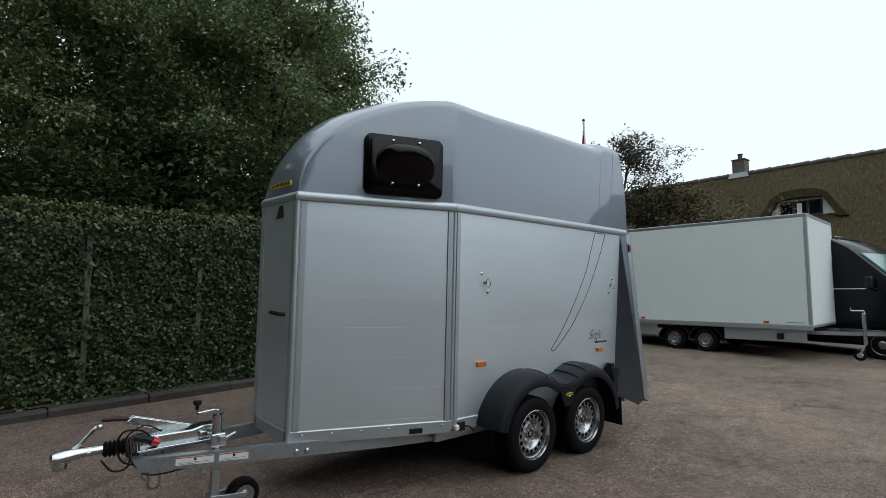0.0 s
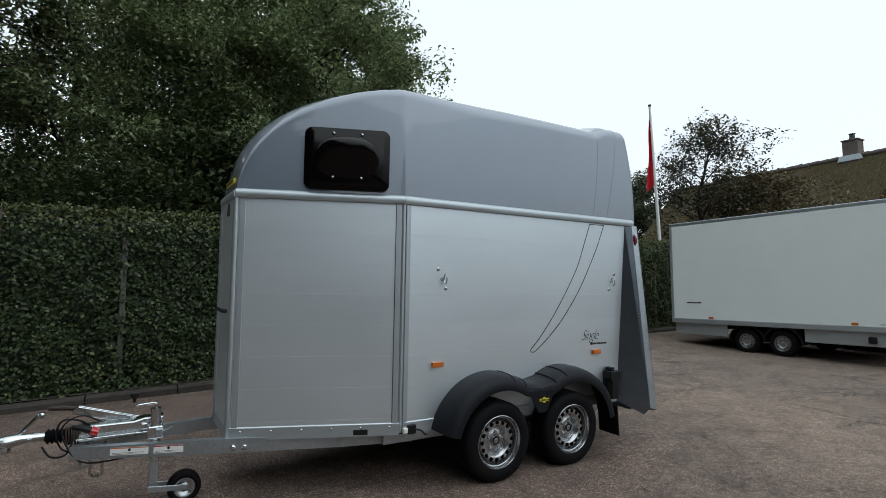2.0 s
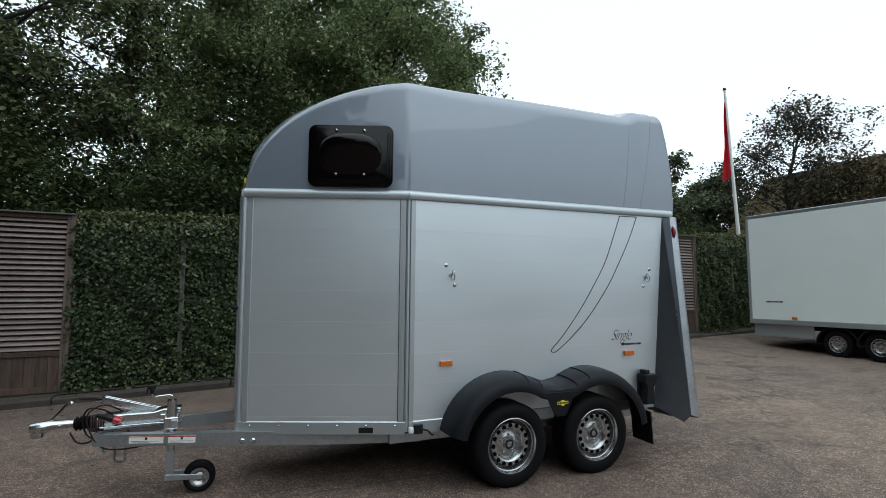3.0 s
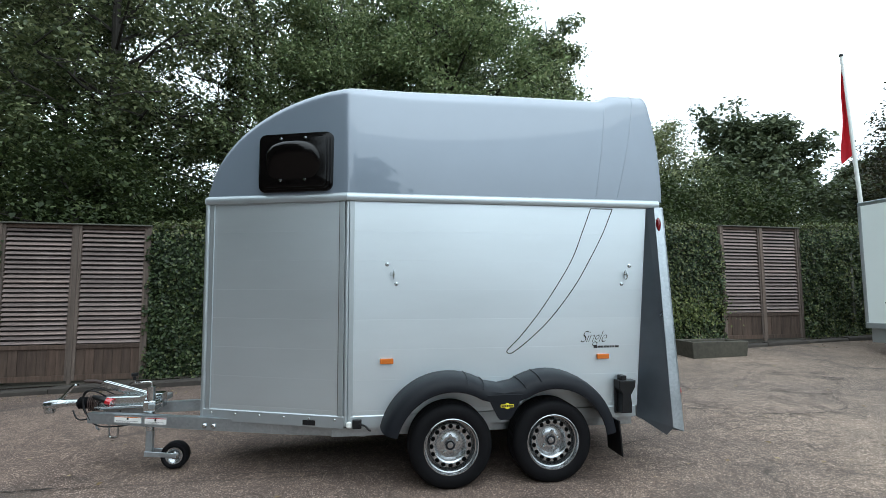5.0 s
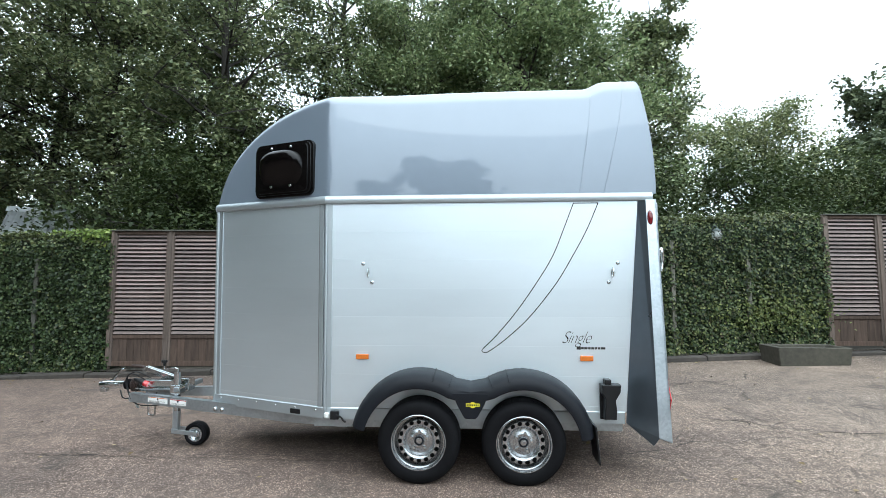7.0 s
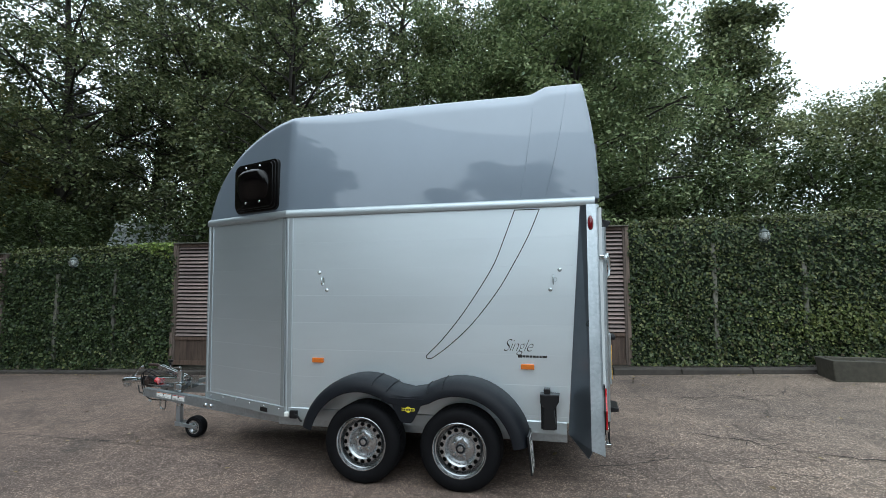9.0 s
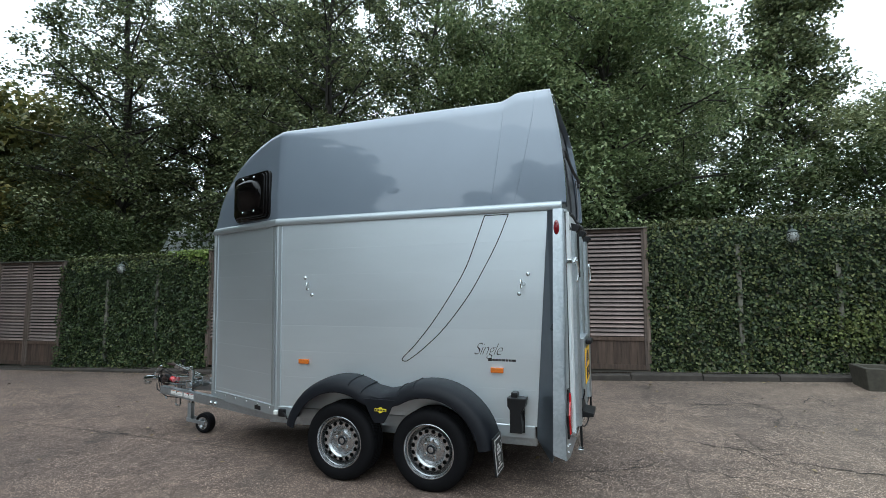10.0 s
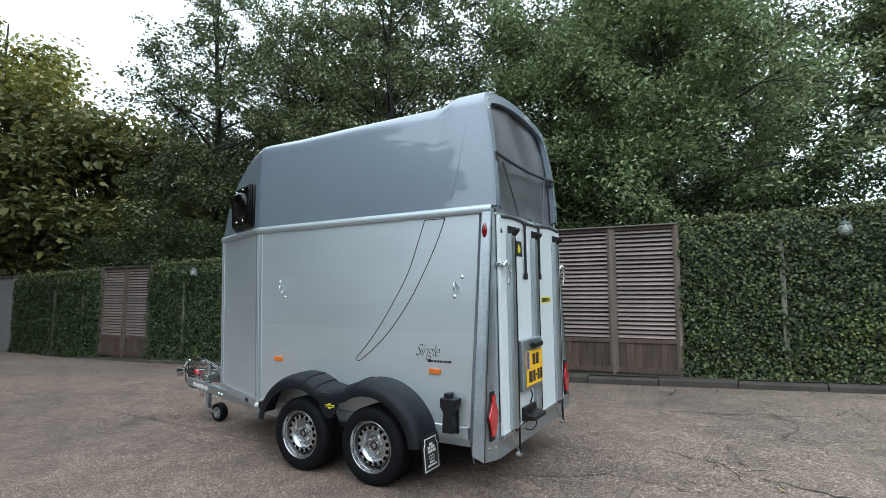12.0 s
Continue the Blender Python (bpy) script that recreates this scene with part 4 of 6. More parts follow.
for y0, y1, z0, z1 in ((0.44, 0.5, 0.9, 0.985), (0.515, 0.575, 0.9, 0.985), (0.36, 0.43, 0.775, 0.86), (0.445, 0.495, 0.775, 0.86), (0.505, 0.53, 0.81, 0.825), (0.54, 0.585, 0.775, 0.86), (0.6, 0.65, 0.775, 0.86)):
    part("plate_bar", box((2.5822, y0, z0), (2.5836, y1, z1), 0.0), "grip", plate)
part("plate_lamp", box((2.575, 0.42, 1.035), (2.62, 0.6, 1.075), 0.012), "black_plastic", tail_ramp)
part("step_block", prism([(2.517, 0.585), (2.54, 0.585), (2.55, 0.54), (2.625, 0.525), (2.625, 0.5), (2.517, 0.49)], 0.35, 0.6, "y", 0.005), "black_plastic", tail_ramp, "black plastic folding step")
part("lamp_cable", tube(bend([(2.54, 0.47, 0.72), (2.55, 0.5, 0.66), (2.54, 0.48, 0.6)]), 0.006, 6), "black_plastic", tail_ramp)
part("lamp_cable", tube(bend([(2.55, 0.5, 0.5), (2.57, 0.53, 0.44), (2.55, 0.47, 0.4), (2.52, 0.4, 0.42)]), 0.005, 6), "black_plastic", tail_ramp)
part("sticker", prism([(0.31, 1.74), (0.45, 1.74), (0.43, 1.86), (0.33, 1.86)], 2.5165, 2.518, "x"), "sticker_black", tail_ramp, "black and green warning sticker")
part("sticker", prism([(0.36, 1.77), (0.4, 1.77), (0.41, 1.8), (0.38, 1.84), (0.35, 1.8)], 2.517, 2.519, "x"), "sticker_yellow", tail_ramp)
part("badge", box((2.5165, 0.86, 1.36), (2.518, 1.09, 1.41)), "sticker_yellow", tail_ramp, "yellow and black badge")
for i in range(7):
    part("badge_bar", box((2.5182, 0.872 + i * 0.03, 1.368), (2.5192, 0.893 + i * 0.03, 1.402)), "sticker_black", tail_ramp)
part("plank", box((2.47, 0.0, 2.03), (2.5, W, 2.05), 0.002), "alu_trim", tail_ramp)

# rear rim of the roof and the rolled-down curtain
def rear_pt(y, z, dx=0.0):
    return (2.49 - 0.115 * (z / 0.92) ** 2 + dx, y, TRIM_Z + 0.05 + z)


half = roof_section(2.49)
outer = [(MID - y, z) for y, z in half] + [(MID + y, z) for y, z in half[-2::-1]]
inner = []
for y, z in outer:
    inner.append((MID + (y - MID) * 0.9, z * (1 - 0.075 / 0.95) if z > 0.05 else z))
bm = bmesh.new()
sets = [[bm.verts.new(rear_pt(y, z, dx)) for y, z in ring] for ring, dx in ((outer, -0.004), (outer, 0.012), (inner, 0.012), (inner, -0.03))]
for a, b in zip(sets, sets[1:]):
    for i in range(len(a) - 1):
        bm.faces.new((a[i], a[i + 1], b[i + 1], b[i]))
bmesh.ops.recalc_face_normals(bm, faces=bm.faces)
part("roof_rim", bm, "hood", trailer, smooth=40)
bm = bmesh.new()
NV = 22
k = len(inner)
mid_i = k // 2
rows_ = []
for i in range(mid_i + 1):
    a, b = inner[i], inner[k - 1 - i]
    row = []
    for j in range(NV + 1):
        t = j / NV
        y, z = a[0] + (b[0] - a[0]) * t, a[1]
        sag = 0.012 * math.sin(9 * t + 6 * z) * math.sin(math.pi * t) + 0.01 * noise.noise((t * 5, z * 6, 3))
        row.append(bm.verts.new(rear_pt(y, z, -0.04 + sag - 0.02 * math.sin(math.pi * t) * math.sin(math.pi * min(1, z / 0.9)))))
    rows_.append(row)
low = [bm.verts.new((2.5 + 0.012 * math.sin(8 * j / NV), inner[0][0] + (inner[-1][0] - inner[0][0]) * j / NV, TRIM_Z - 0.035 + 0.015 * math.sin(5 * j / NV))) for j in range(NV + 1)]
rows_.insert(0, low)
for a, b in zip(rows_, rows_[1:]):
    for j in range(NV):
        try:
            bm.faces.new((a[j], a[j + 1], b[j + 1], b[j]))
        except ValueError:
            pass
bmesh.ops.remove_doubles(bm, verts=bm.verts, dist=0.0005)
bmesh.ops.recalc_face_normals(bm, faces=bm.faces)
cur = part("curtain", bm, "tarp", trailer, "dark grey tarpaulin rear curtain, closed", smooth=60)
part("roll_strap", tube([rear_pt(0.06, 0.4, 0.02), rear_pt(0.3, 0.38, 0.022), rear_pt(MID, 0.37, 0.018), rear_pt(1.1, 0.38, 0.022), rear_pt(W - 0.06, 0.4, 0.02)], 0.013, 8), "fold", cur)
for y in (0.07, W - 0.08):
    part("strap_buckle", box((2.45, y - 0.03, 2.44), (2.49, y + 0.04, 2.51), 0.008), "fold", cur)
for a, b in (((0.2, 0.36), (0.45, -0.03)), ((1.12, 0.36), (1.0, -0.03)), ((0.06, 0.15), (0.1, -0.02))):
    part("crease", tube([rear_pt(a[0] + (b[0] - a[0]) * t / 5, a[1] + (b[1] - a[1]) * t / 5, 0.003) for t in range(6)], 0.008, 6), "tarp", cur)
part("curtain_hem", tube([(2.515, 0.05 + (W - 0.1) * j / 10, TRIM_Z - 0.03 + 0.01 * math.sin(j)) for j in range(11)], 0.014, 8), "fold", cur)
for i in (7, 12, len(outer) - 13, len(outer) - 8):
    y, z = (outer[i][0] + inner[i][0]) / 2, (outer[i][1] + inner[i][1]) / 2
    o = part("rim_screw", lathe([(0.0, 0.006), (0.007, 0.005), (0.009, 0.0)], 10, "x"), "zinc", trailer)
    o.matrix_local = Matrix.Translation(rear_pt(y, z, 0.013))
# Drawbar, coupling, handbrake, jockey wheel.
def rail(y0, y1):
    a, b = Vector((-1.95, y0, 0.408)), Vector((0.15, y1, 0.349))
    d = (b - a).normalized()
    s = Vector((0, 0, 1)).cross(d).normalized()
    bm = bmesh.new()
    rings = []
    for p, h in ((a, 0.037), (a.lerp(b, 0.42), 0.045), (a.lerp(b, 0.75), 0.047), (b, 0.034)):
        rings.append([bm.verts.new(p + s * u + Vector((0, 0, v))) for u, v in ((-0.028, h), (0.028, h), (0.028, h - 0.008), (-0.018, h - 0.01), (-0.018, -h + 0.01), (0.028, -h + 0.008), (0.028, -h), (-0.028, -h))])
    for p, q in zip(rings, rings[1:]):
        for i in range(8):
            bm.faces.new((p[i], p[(i + 1) % 8], q[(i + 1) % 8], q[i]))
    bm.faces.new(rings[0]), bm.faces.new(rings[-1][::-1])
    bmesh.ops.recalc_face_normals(bm, faces=bm.faces)
    return bm


bar = new("drawbar")
bar.parent = trailer
near_rail = part("drawbar_rail", rail(0.6, 0.12), "galv", bar)
far_rail = part("drawbar_rail", rail(W - 0.6, W - 0.12), "galv", bar)
ND = (Vector((0.15, 0.12, 0.349)) - Vector((-1.95, 0.6, 0.408))).normalized()
RM = Matrix.Translation((-1.95, 0.6, 0.408)) @ ND.to_track_quat("X", "Z").to_matrix().to_4x4()
for x0, w in ((0.22, 0.21), (0.46, 0.17)):
    st = part("sticker", box((x0, -0.0305, -0.02), (x0 + w, -0.0285, 0.026), 0, RM), "sticker_white", bar, "white type sticker")
    part("sticker_line", box((x0, -0.0315, 0.0205), (x0 + w, -0.0306, 0.0255), 0, RM), "orange" if w > 0.2 else "red", bar)
    part("sticker_line", box((x0 + w / 2 - 0.007, -0.0322, 0.004), (x0 + w / 2 + 0.007, -0.0307, 0.019), 0.003, RM), "sticker_black", bar)
    for j in range(2):
        part("sticker_line", box((x0 + 0.012, -0.0315, -0.015 + 0.008 * j), (x0 + w * (0.6 + 0.3 * j), -0.0306, -0.0135 + 0.008 * j), 0, RM), "rubber", bar)
for dx in (0.93, 1.0):
    part("rail_bolt", lathe([(0.0, -0.042), (0.012, -0.042), (0.018, -0.036), (0.02, -0.03), (0.02, -0.026)], 10, "y", (0, 0, 0)), "zinc", bar).matrix_local = RM @ Matrix.Translation((dx, 0, -0.012))

over = new("overrun_coupling")
over.parent = trailer
head = bmesh.new()
neck = [(-2.335, 0.487, 0.012), (-2.325, 0.485, 0.033), (-2.29, 0.484, 0.041), (-2.25, 0.488, 0.041), (-2.21, 0.495, 0.034), (-2.16, 0.497, 0.029), (-2.08, 0.497, 0.028)]
rings = []
for x, z, r in neck:
    rings.append([head.verts.new((x, MID + r * math.cos(2 * math.pi * j / 18), z + r * (0.85 if math.sin(2 * math.pi * j / 18) < 0 else 1.0) * math.sin(2 * math.pi * j / 18))) for j in range(18)])
for p, q in zip(rings, rings[1:]):
    for j in range(18):
        head.faces.new((p[j], q[j], q[(j + 1) % 18], p[(j + 1) % 18]))
head.faces.new(rings[0]), head.faces.new(rings[-1][::-1])
bmesh.ops.recalc_face_normals(head, faces=head.faces)
part("coupling_head", head, "zinc", over, smooth=50)
part("ball_cup", lathe([(0.03, 0.425), (0.036, 0.428), (0.04, 0.46), (0.034, 0.48), (0.0, 0.49)], 20, "z", (-2.288, MID, 0)), "zinc", over, smooth=50)
part("head_bolt", box((-2.175, MID - 0.045, 0.485), (-2.15, MID + 0.045, 0.508), 0.005), "zinc", over)
part("coupling_lever", tube(bend([(-2.23, MID, 0.525), (-2.2, MID, 0.545), (-2.165, MID, 0.585), (-2.13, MID, 0.625), (-2.11, MID, 0.625)]), 0.011, 8), "zinc", over)
part("lever_end", lathe([(0.0, -0.02), (0.017, -0.014), (0.017, 0.014), (0.0, 0.02)], 12, "y", (-2.11, MID, 0.63)), "zinc", over)
bel = [(0.03, -2.09)]
for i in range(6):
    bel += [(0.034, -2.085 + i * 0.022), (0.048, -2.074 + i * 0.022)]
bel += [(0.036, -1.95), (0.0, -1.95)]
part("bellows", lathe([(0.0, -2.09)] + bel, 20, "x", (0, MID, 0.495)), "rubber", over, smooth=50)
part("overrun_body", prism([(-1.955, 0.44), (-1.955, 0.53), (-1.9, 0.545), (-1.62, 0.545), (-1.56, 0.56), (-1.45, 0.56), (-1.45, 0.45)], MID - 0.055, MID + 0.055, "y", 0.008), "zinc", over)
part("overrun_flange", box((-1.93, MID - 0.1, 0.472), (-1.5, MID + 0.1, 0.482), 0.003), "zinc", over)
part("overrun_bolt", box((-1.58, MID - 0.08, 0.49), (-1.54, MID - 0.055, 0.53), 0.006), "zinc", over)
part("handbrake_bar", prism([(-1.62, 0.5), (-1.54, 0.53), (-1.93, 0.65), (-1.965, 0.625), (-1.955, 0.605)], MID + 0.05, MID + 0.07, "y", 0.004), "zinc", over)
part("handbrake_bar", prism([(-1.62, 0.5), (-1.54, 0.53), (-1.93, 0.65), (-1.965, 0.625), (-1.955, 0.605)], MID + 0.085, MID + 0.105, "y", 0.004), "zinc", over)
part("handbrake_grip", tube([(-1.95, MID + 0.078, 0.635), (-2.0, MID + 0.078, 0.645), (-2.075, MID + 0.078, 0.648), (-2.09, MID + 0.078, 0.648)], [0.014, 0.016, 0.014, 0.009], 10), "grip", over)
part("cross_tube", box((-1.5, 0.5, 0.475), (-1.46, W - 0.5, 0.515), 0.004), "galv", over)

part("cable", tube(bend([(-1.86, MID - 0.06, 0.55), (-1.92, MID - 0.1, 0.6), (-2.0, MID - 0.08, 0.6), (-2.03, MID - 0.06, 0.52), (-2.0, MID - 0.07, 0.43), (-1.93, MID - 0.1, 0.4), (-1.9, MID - 0.12, 0.36)]), 0.006, 6), "black_plastic", over)
part("cable", tube(bend([(-1.8, MID - 0.07, 0.57), (-1.9, MID - 0.12, 0.63), (-1.99, MID - 0.12, 0.58), (-1.98, MID - 0.13, 0.48), (-1.9, MID - 0.14, 0.36), (-1.75, MID - 0.13, 0.335), (-1.5, MID - 0.1, 0.36)]), 0.005, 6), "black_plastic", over)
part("cable", tube(bend([(-2.1, MID - 0.05, 0.45), (-2.05, MID - 0.08, 0.39), (-1.98, MID - 0.08, 0.39), (-1.95, MID - 0.05, 0.44)]), 0.006, 6), "black_plastic", over)
coil = bmesh.new()
add_tube(coil, [(-1.985 + 0.0016 * i, MID - 0.05 + 0.045 * math.cos(i * 0.7), 0.5 + 0.055 * math.sin(i * 0.7)) for i in range(50)], 0.005, 5)
part("breakaway_cable", coil, "grip", over, "dark red coiled breakaway cable")
part("plug", tube([(-1.95, MID - 0.07, 0.555), (-1.89, MID - 0.08, 0.54), (-1.855, MID - 0.08, 0.525)], [0.014, 0.022, 0.024], 12), "black_plastic", over)
part("plug_cap", tube([(-1.853, MID - 0.08, 0.524), (-1.815, MID - 0.08, 0.507)], [0.028, 0.026], 12), "red", over, "red plug cap")
part("support_prop", tube(bend([(-1.87, MID - 0.02, 0.43), (-1.85, MID - 0.02, 0.3), (-1.845, MID - 0.02, 0.23), (-1.79, MID - 0.02, 0.225), (-1.785, MID - 0.02, 0.3), (-1.775, MID - 0.02, 0.43)]), 0.009, 6), "zinc", over)
part("hook", tube(bend([(-1.9, 0.6, 0.38), (-1.9, 0.6, 0.33), (-1.88, 0.6, 0.31)]), 0.008, 6), "galv", over)

jw = new("jockey_wheel")
jw.parent = trailer
JX, JY = -1.5, 0.56
part("clamp", box((JX - 0.045, JY - 0.04, 0.45), (JX + 0.045, JY + 0.06, 0.53), 0.008), "zinc", jw)
part("clamp_handle", tube([(JX + 0.04, JY - 0.04, 0.5), (JX + 0.1, JY - 0.05, 0.525)], 0.008, 6), "zinc", jw)
part("outer_tube", tube([(JX, JY, 0.3), (JX, JY, 0.64)], 0.03, 16), "zinc", jw, smooth=50)
part("inner_tube", box((JX - 0.024, JY - 0.024, 0.13), (JX + 0.024, JY + 0.024, 0.36), 0.003), "galv", jw)
part("crank", tube([(JX, JY, 0.64), (JX, JY, 0.668), (JX - 0.02, JY, 0.672), (JX - 0.12, JY, 0.664), (JX - 0.125, JY, 0.69)], 0.008, 8), "zinc", jw)
kn = lathe([(0.0, 0.0), (0.011, 0.0), (0.012, 0.028), (0.024, 0.032), (0.026, 0.042), (0.024, 0.054), (0.0, 0.056)], 12, "z", (JX - 0.125, JY, 0.688))
part("crank_knob", kn, "black_plastic", jw, smooth=40)
part("fork", prism([(JX - 0.03, 0.11), (JX - 0.03, 0.15), (JX + 0.2, 0.125), (JX + 0.2, 0.09)], JY - 0.032, JY - 0.024, "y", 0.003), "galv", jw)
part("fork", prism([(JX - 0.03, 0.11), (JX - 0.03, 0.15), (JX + 0.2, 0.125), (JX + 0.2, 0.09)], JY + 0.06, JY + 0.068, "y", 0.003), "galv", jw)
part("jockey_tyre", lathe([(0.062, -0.022), (0.08, -0.03), (0.097, -0.024), (0.103, -0.01), (0.103, 0.04), (0.097, 0.052), (0.08, 0.058), (0.062, 0.05)], 32, "y", (JX + 0.185, JY, 0.104)), "rubber", jw, smooth=40)
part("jockey_rim", lathe([(0.0, -0.03), (0.012, -0.03), (0.014, -0.018), (0.03, -0.012), (0.045, -0.018), (0.058, -0.026), (0.064, -0.026), (0.064, 0.05), (0.0, 0.05)], 28, "y", (JX + 0.185, JY, 0.104)), "rim", jw, smooth=40)
# Fence along the yard: ivy panels, louvred gates, kerb, lamps, trough.
FM = Matrix.Translation((0, FENCE_Y, 0)) @ Matrix.Rotation(FENCE_TURN, 4, "Z")
CF = math.cos(FENCE_TURN)


def base_z(x):
    return 0.235 + 0.0255 * x


def top_z(x):
    return 2.5 + 0.0275 * x


def fence_at(x, z):
    """The pose of the fence's face at world x, height z; local x along the fence, y to the back."""
    return Matrix.Translation((x, FENCE_Y + FENCE_SLOPE * x, z)) @ Matrix.Rotation(FENCE_TURN, 4, "Z")


rng = np.random.default_rng(7)


def leaf_cloud(centres, normals, size, spread, droop=0.35, fold=0.18, width=0.36):
    """Kite-shaped leaves, folded a little along the midrib: vertices and faces."""
    n = len(centres)
    nrm = normals + rng.normal(0, spread, (n, 3))
    nrm /= np.linalg.norm(nrm, axis=1, keepdims=True) + 1e-9
    tip = rng.normal(0, 1, (n, 3))
    tip[:, 2] -= droop * 2
    tip -= nrm * (tip * nrm).sum(1, keepdims=True)
    tip /= np.linalg.norm(tip, axis=1, keepdims=True) + 1e-9
    side = np.cross(nrm, tip)
    s = (size * rng.uniform(0.6, 1.25, n))[:, None]
    a, c = centres - tip * s * 0.45, centres + tip * s * 0.55
    b = centres + side * s * width + nrm * s * fold - tip * s * 0.08
    d = centres - side * s * width + nrm * s * fold - tip * s * 0.08
    v = np.stack([a, b, c, d], 1).reshape(-1, 3)
    i = np.arange(n)[:, None] * 4
    f = np.concatenate([i + [[0, 1, 2]], i + [[0, 2, 3]]], 0)
    return v, f


def bumps(u, w, k):
    return np.array([noise.noise((a * k, b * k, 2.3)) for a, b in zip(u, w)])


POSTS = [-12.6, -11.3, -7.4, -6.14, -1.75, -0.46, 0.8, 4.49, 5.79, 10.4, 11.7, 13.0]


def ivy_panel(x0, x1, dens=1900):
    length = (x1 - x0) / CF
    xm = (x0 + x1) / 2
    root = thing("ivy_hedge", "dense dark green ivy hedge grown over a wire fence", "hedge", "ivy hedges along the yard", m=fence_at(x0, base_z(x0)))
    rise = (base_z(x1) - base_z(x0)) / length
    H0 = top_z(xm) - base_z(xm)
    n = int(length * H0 * dens)
    u, w = rng.uniform(-0.07, length + 0.07, n), rng.uniform(-0.02, 1, n) * H0
    dep = 0.06 * bumps(u, w, 2.2) + 0.07 * bumps(u, w, 6.0)
    hang = np.where(w < 0.3, -0.05 * (1 - w / 0.3), 0) + np.where(w > H0 - 0.25, 0.16 * ((w - H0 + 0.25) / 0.25) ** 2, 0)
    wob = 0.05 * bumps(u, u * 0, 1.6)
    c = np.stack([u, dep + hang + rng.normal(0, 0.018, n), w + rise * u + wob * w / H0], 1)
    nr = np.tile([0, -1.0, 0.35], (n, 1))
    n2 = int(length * 0.5 * 2200)
    u2, y2 = rng.uniform(-0.03, length + 0.03, n2), rng.uniform(0.05, 0.5, n2)
    c2 = np.stack([u2, y2, H0 + rise * u2 + 0.05 * bumps(u2, u2 * 0, 1.6) + 0.04 * bumps(u2, y2, 3.5) + rng.normal(0.0, 0.03, n2)], 1)
    nr2 = np.tile([0, -0.3, 1.0], (n2, 1))
    # fresh leaves; the paler top and right-hand panels also stand for light there
    # the paler spot round x = 6.3 belongs to the lawn gap below
    lit_young = rng.uniform(0, 1, n) < np.where(w > H0 - 0.3, 0.15 + 0.6 * np.clip((w - H0 + 0.3) / 0.3, 0, 1), (0.3 if x0 > 3 else 0.04) + 0.12 * (w < 0.35)) + 0.6 * np.exp(-((x0 + u * CF - 6.3) / 0.5) ** 2 - ((w - 0.7) / 0.28) ** 2)
    v, f = leaf_cloud(c[~lit_young], nr[~lit_young], np.full((~lit_young).sum(), 0.053), 0.6, width=0.42)
    tagged(mesh_part("foliage", v, f, "ivy", root), kind="stuff")
    v, f = leaf_cloud(np.concatenate([c[lit_young] - [0, 0.015, 0], c2]), np.concatenate([nr[lit_young], nr2]), np.full(lit_young.sum() + n2, 0.05), 0.6, width=0.42)
    tagged(mesh_part("new_growth", v, f, "ivy_new_lit", root, "lighter ivy leaves, partly fresh growth, partly light painted on the top"), kind="stuff")
    if abs(x0 - 3.26) < 0.1:
        # pale leaves low on the panel, in place of lawn seen through a gap
        n3 = 900
        u3, w3 = rng.normal(2.9, 0.5, n3), rng.normal(0.62, 0.16, n3)
        c3 = np.stack([u3, -0.05 + rng.normal(0, 0.03, n3), w3 + rise * u3], 1)
        v, f = leaf_cloud(c3, np.tile([0, -1.0, 0.35], (n3, 1)), np.full(n3, 0.05), 0.6, width=0.42)
        tagged(mesh_part("shoot_tuft", v, f, "ivy_pale", root, "pale leaves standing for lawn seen through a gap"), kind="stuff")
    if abs(x1 + 4.95) < 0.1:
        # one bright tuft of this year's shoots at the panel's end
        n3 = 800
        u3 = length - np.abs(rng.normal(0, 0.42, n3))
        w3 = H0 + 0.06 - np.abs(rng.normal(0, 0.09, n3)) * (1.6 - np.clip((length - u3) / 0.8, 0, 1))
        c3 = np.stack([u3, rng.uniform(-0.1, 0.3, n3), w3 + rise * u3], 1)
        v, f = leaf_cloud(c3, np.tile([0, -0.7, 0.7], (n3, 1)), np.full(n3, 0.055), 0.6, width=0.42)
        tagged(mesh_part("shoot_tuft", v, f, "ivy_fresh", root, "bright green fresh shoots"), kind="stuff")
    # solid core; its dark green stands for the shade inside the hedge
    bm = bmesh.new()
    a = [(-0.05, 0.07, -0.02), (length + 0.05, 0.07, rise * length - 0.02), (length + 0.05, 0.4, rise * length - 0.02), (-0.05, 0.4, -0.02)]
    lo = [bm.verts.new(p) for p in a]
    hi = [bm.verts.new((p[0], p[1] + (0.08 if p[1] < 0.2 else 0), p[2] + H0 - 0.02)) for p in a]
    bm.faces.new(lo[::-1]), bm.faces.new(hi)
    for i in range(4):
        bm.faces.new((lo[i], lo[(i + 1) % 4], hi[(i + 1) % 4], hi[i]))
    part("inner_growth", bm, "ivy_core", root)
    for px in POSTS:
        if x0 + 0.1 < px < x1 - 0.1:
            uu = (px - x0) / CF
            part("post", box((uu - 0.032, -0.006, 0.1 + rise * uu), (uu + 0.032, 0.05, 1.75 + 0.2 * math.sin(px * 3) + rise * uu), 0.006), "grey_post", root)
    return root


M["render_grey"] = plain("grey_render", (0.2, 0.195, 0.185), 0.9, 0, 0.15, 6, relief=0.2)
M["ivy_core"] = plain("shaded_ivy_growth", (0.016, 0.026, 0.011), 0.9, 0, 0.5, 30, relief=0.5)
for x0, x1 in ((-14.6, -10.52), (-8.64, -4.95), (-2.98, 1.26), (3.26, 7.1), (9.12, 14.2)):
    ivy_panel(x0, x1)

SLAT = None


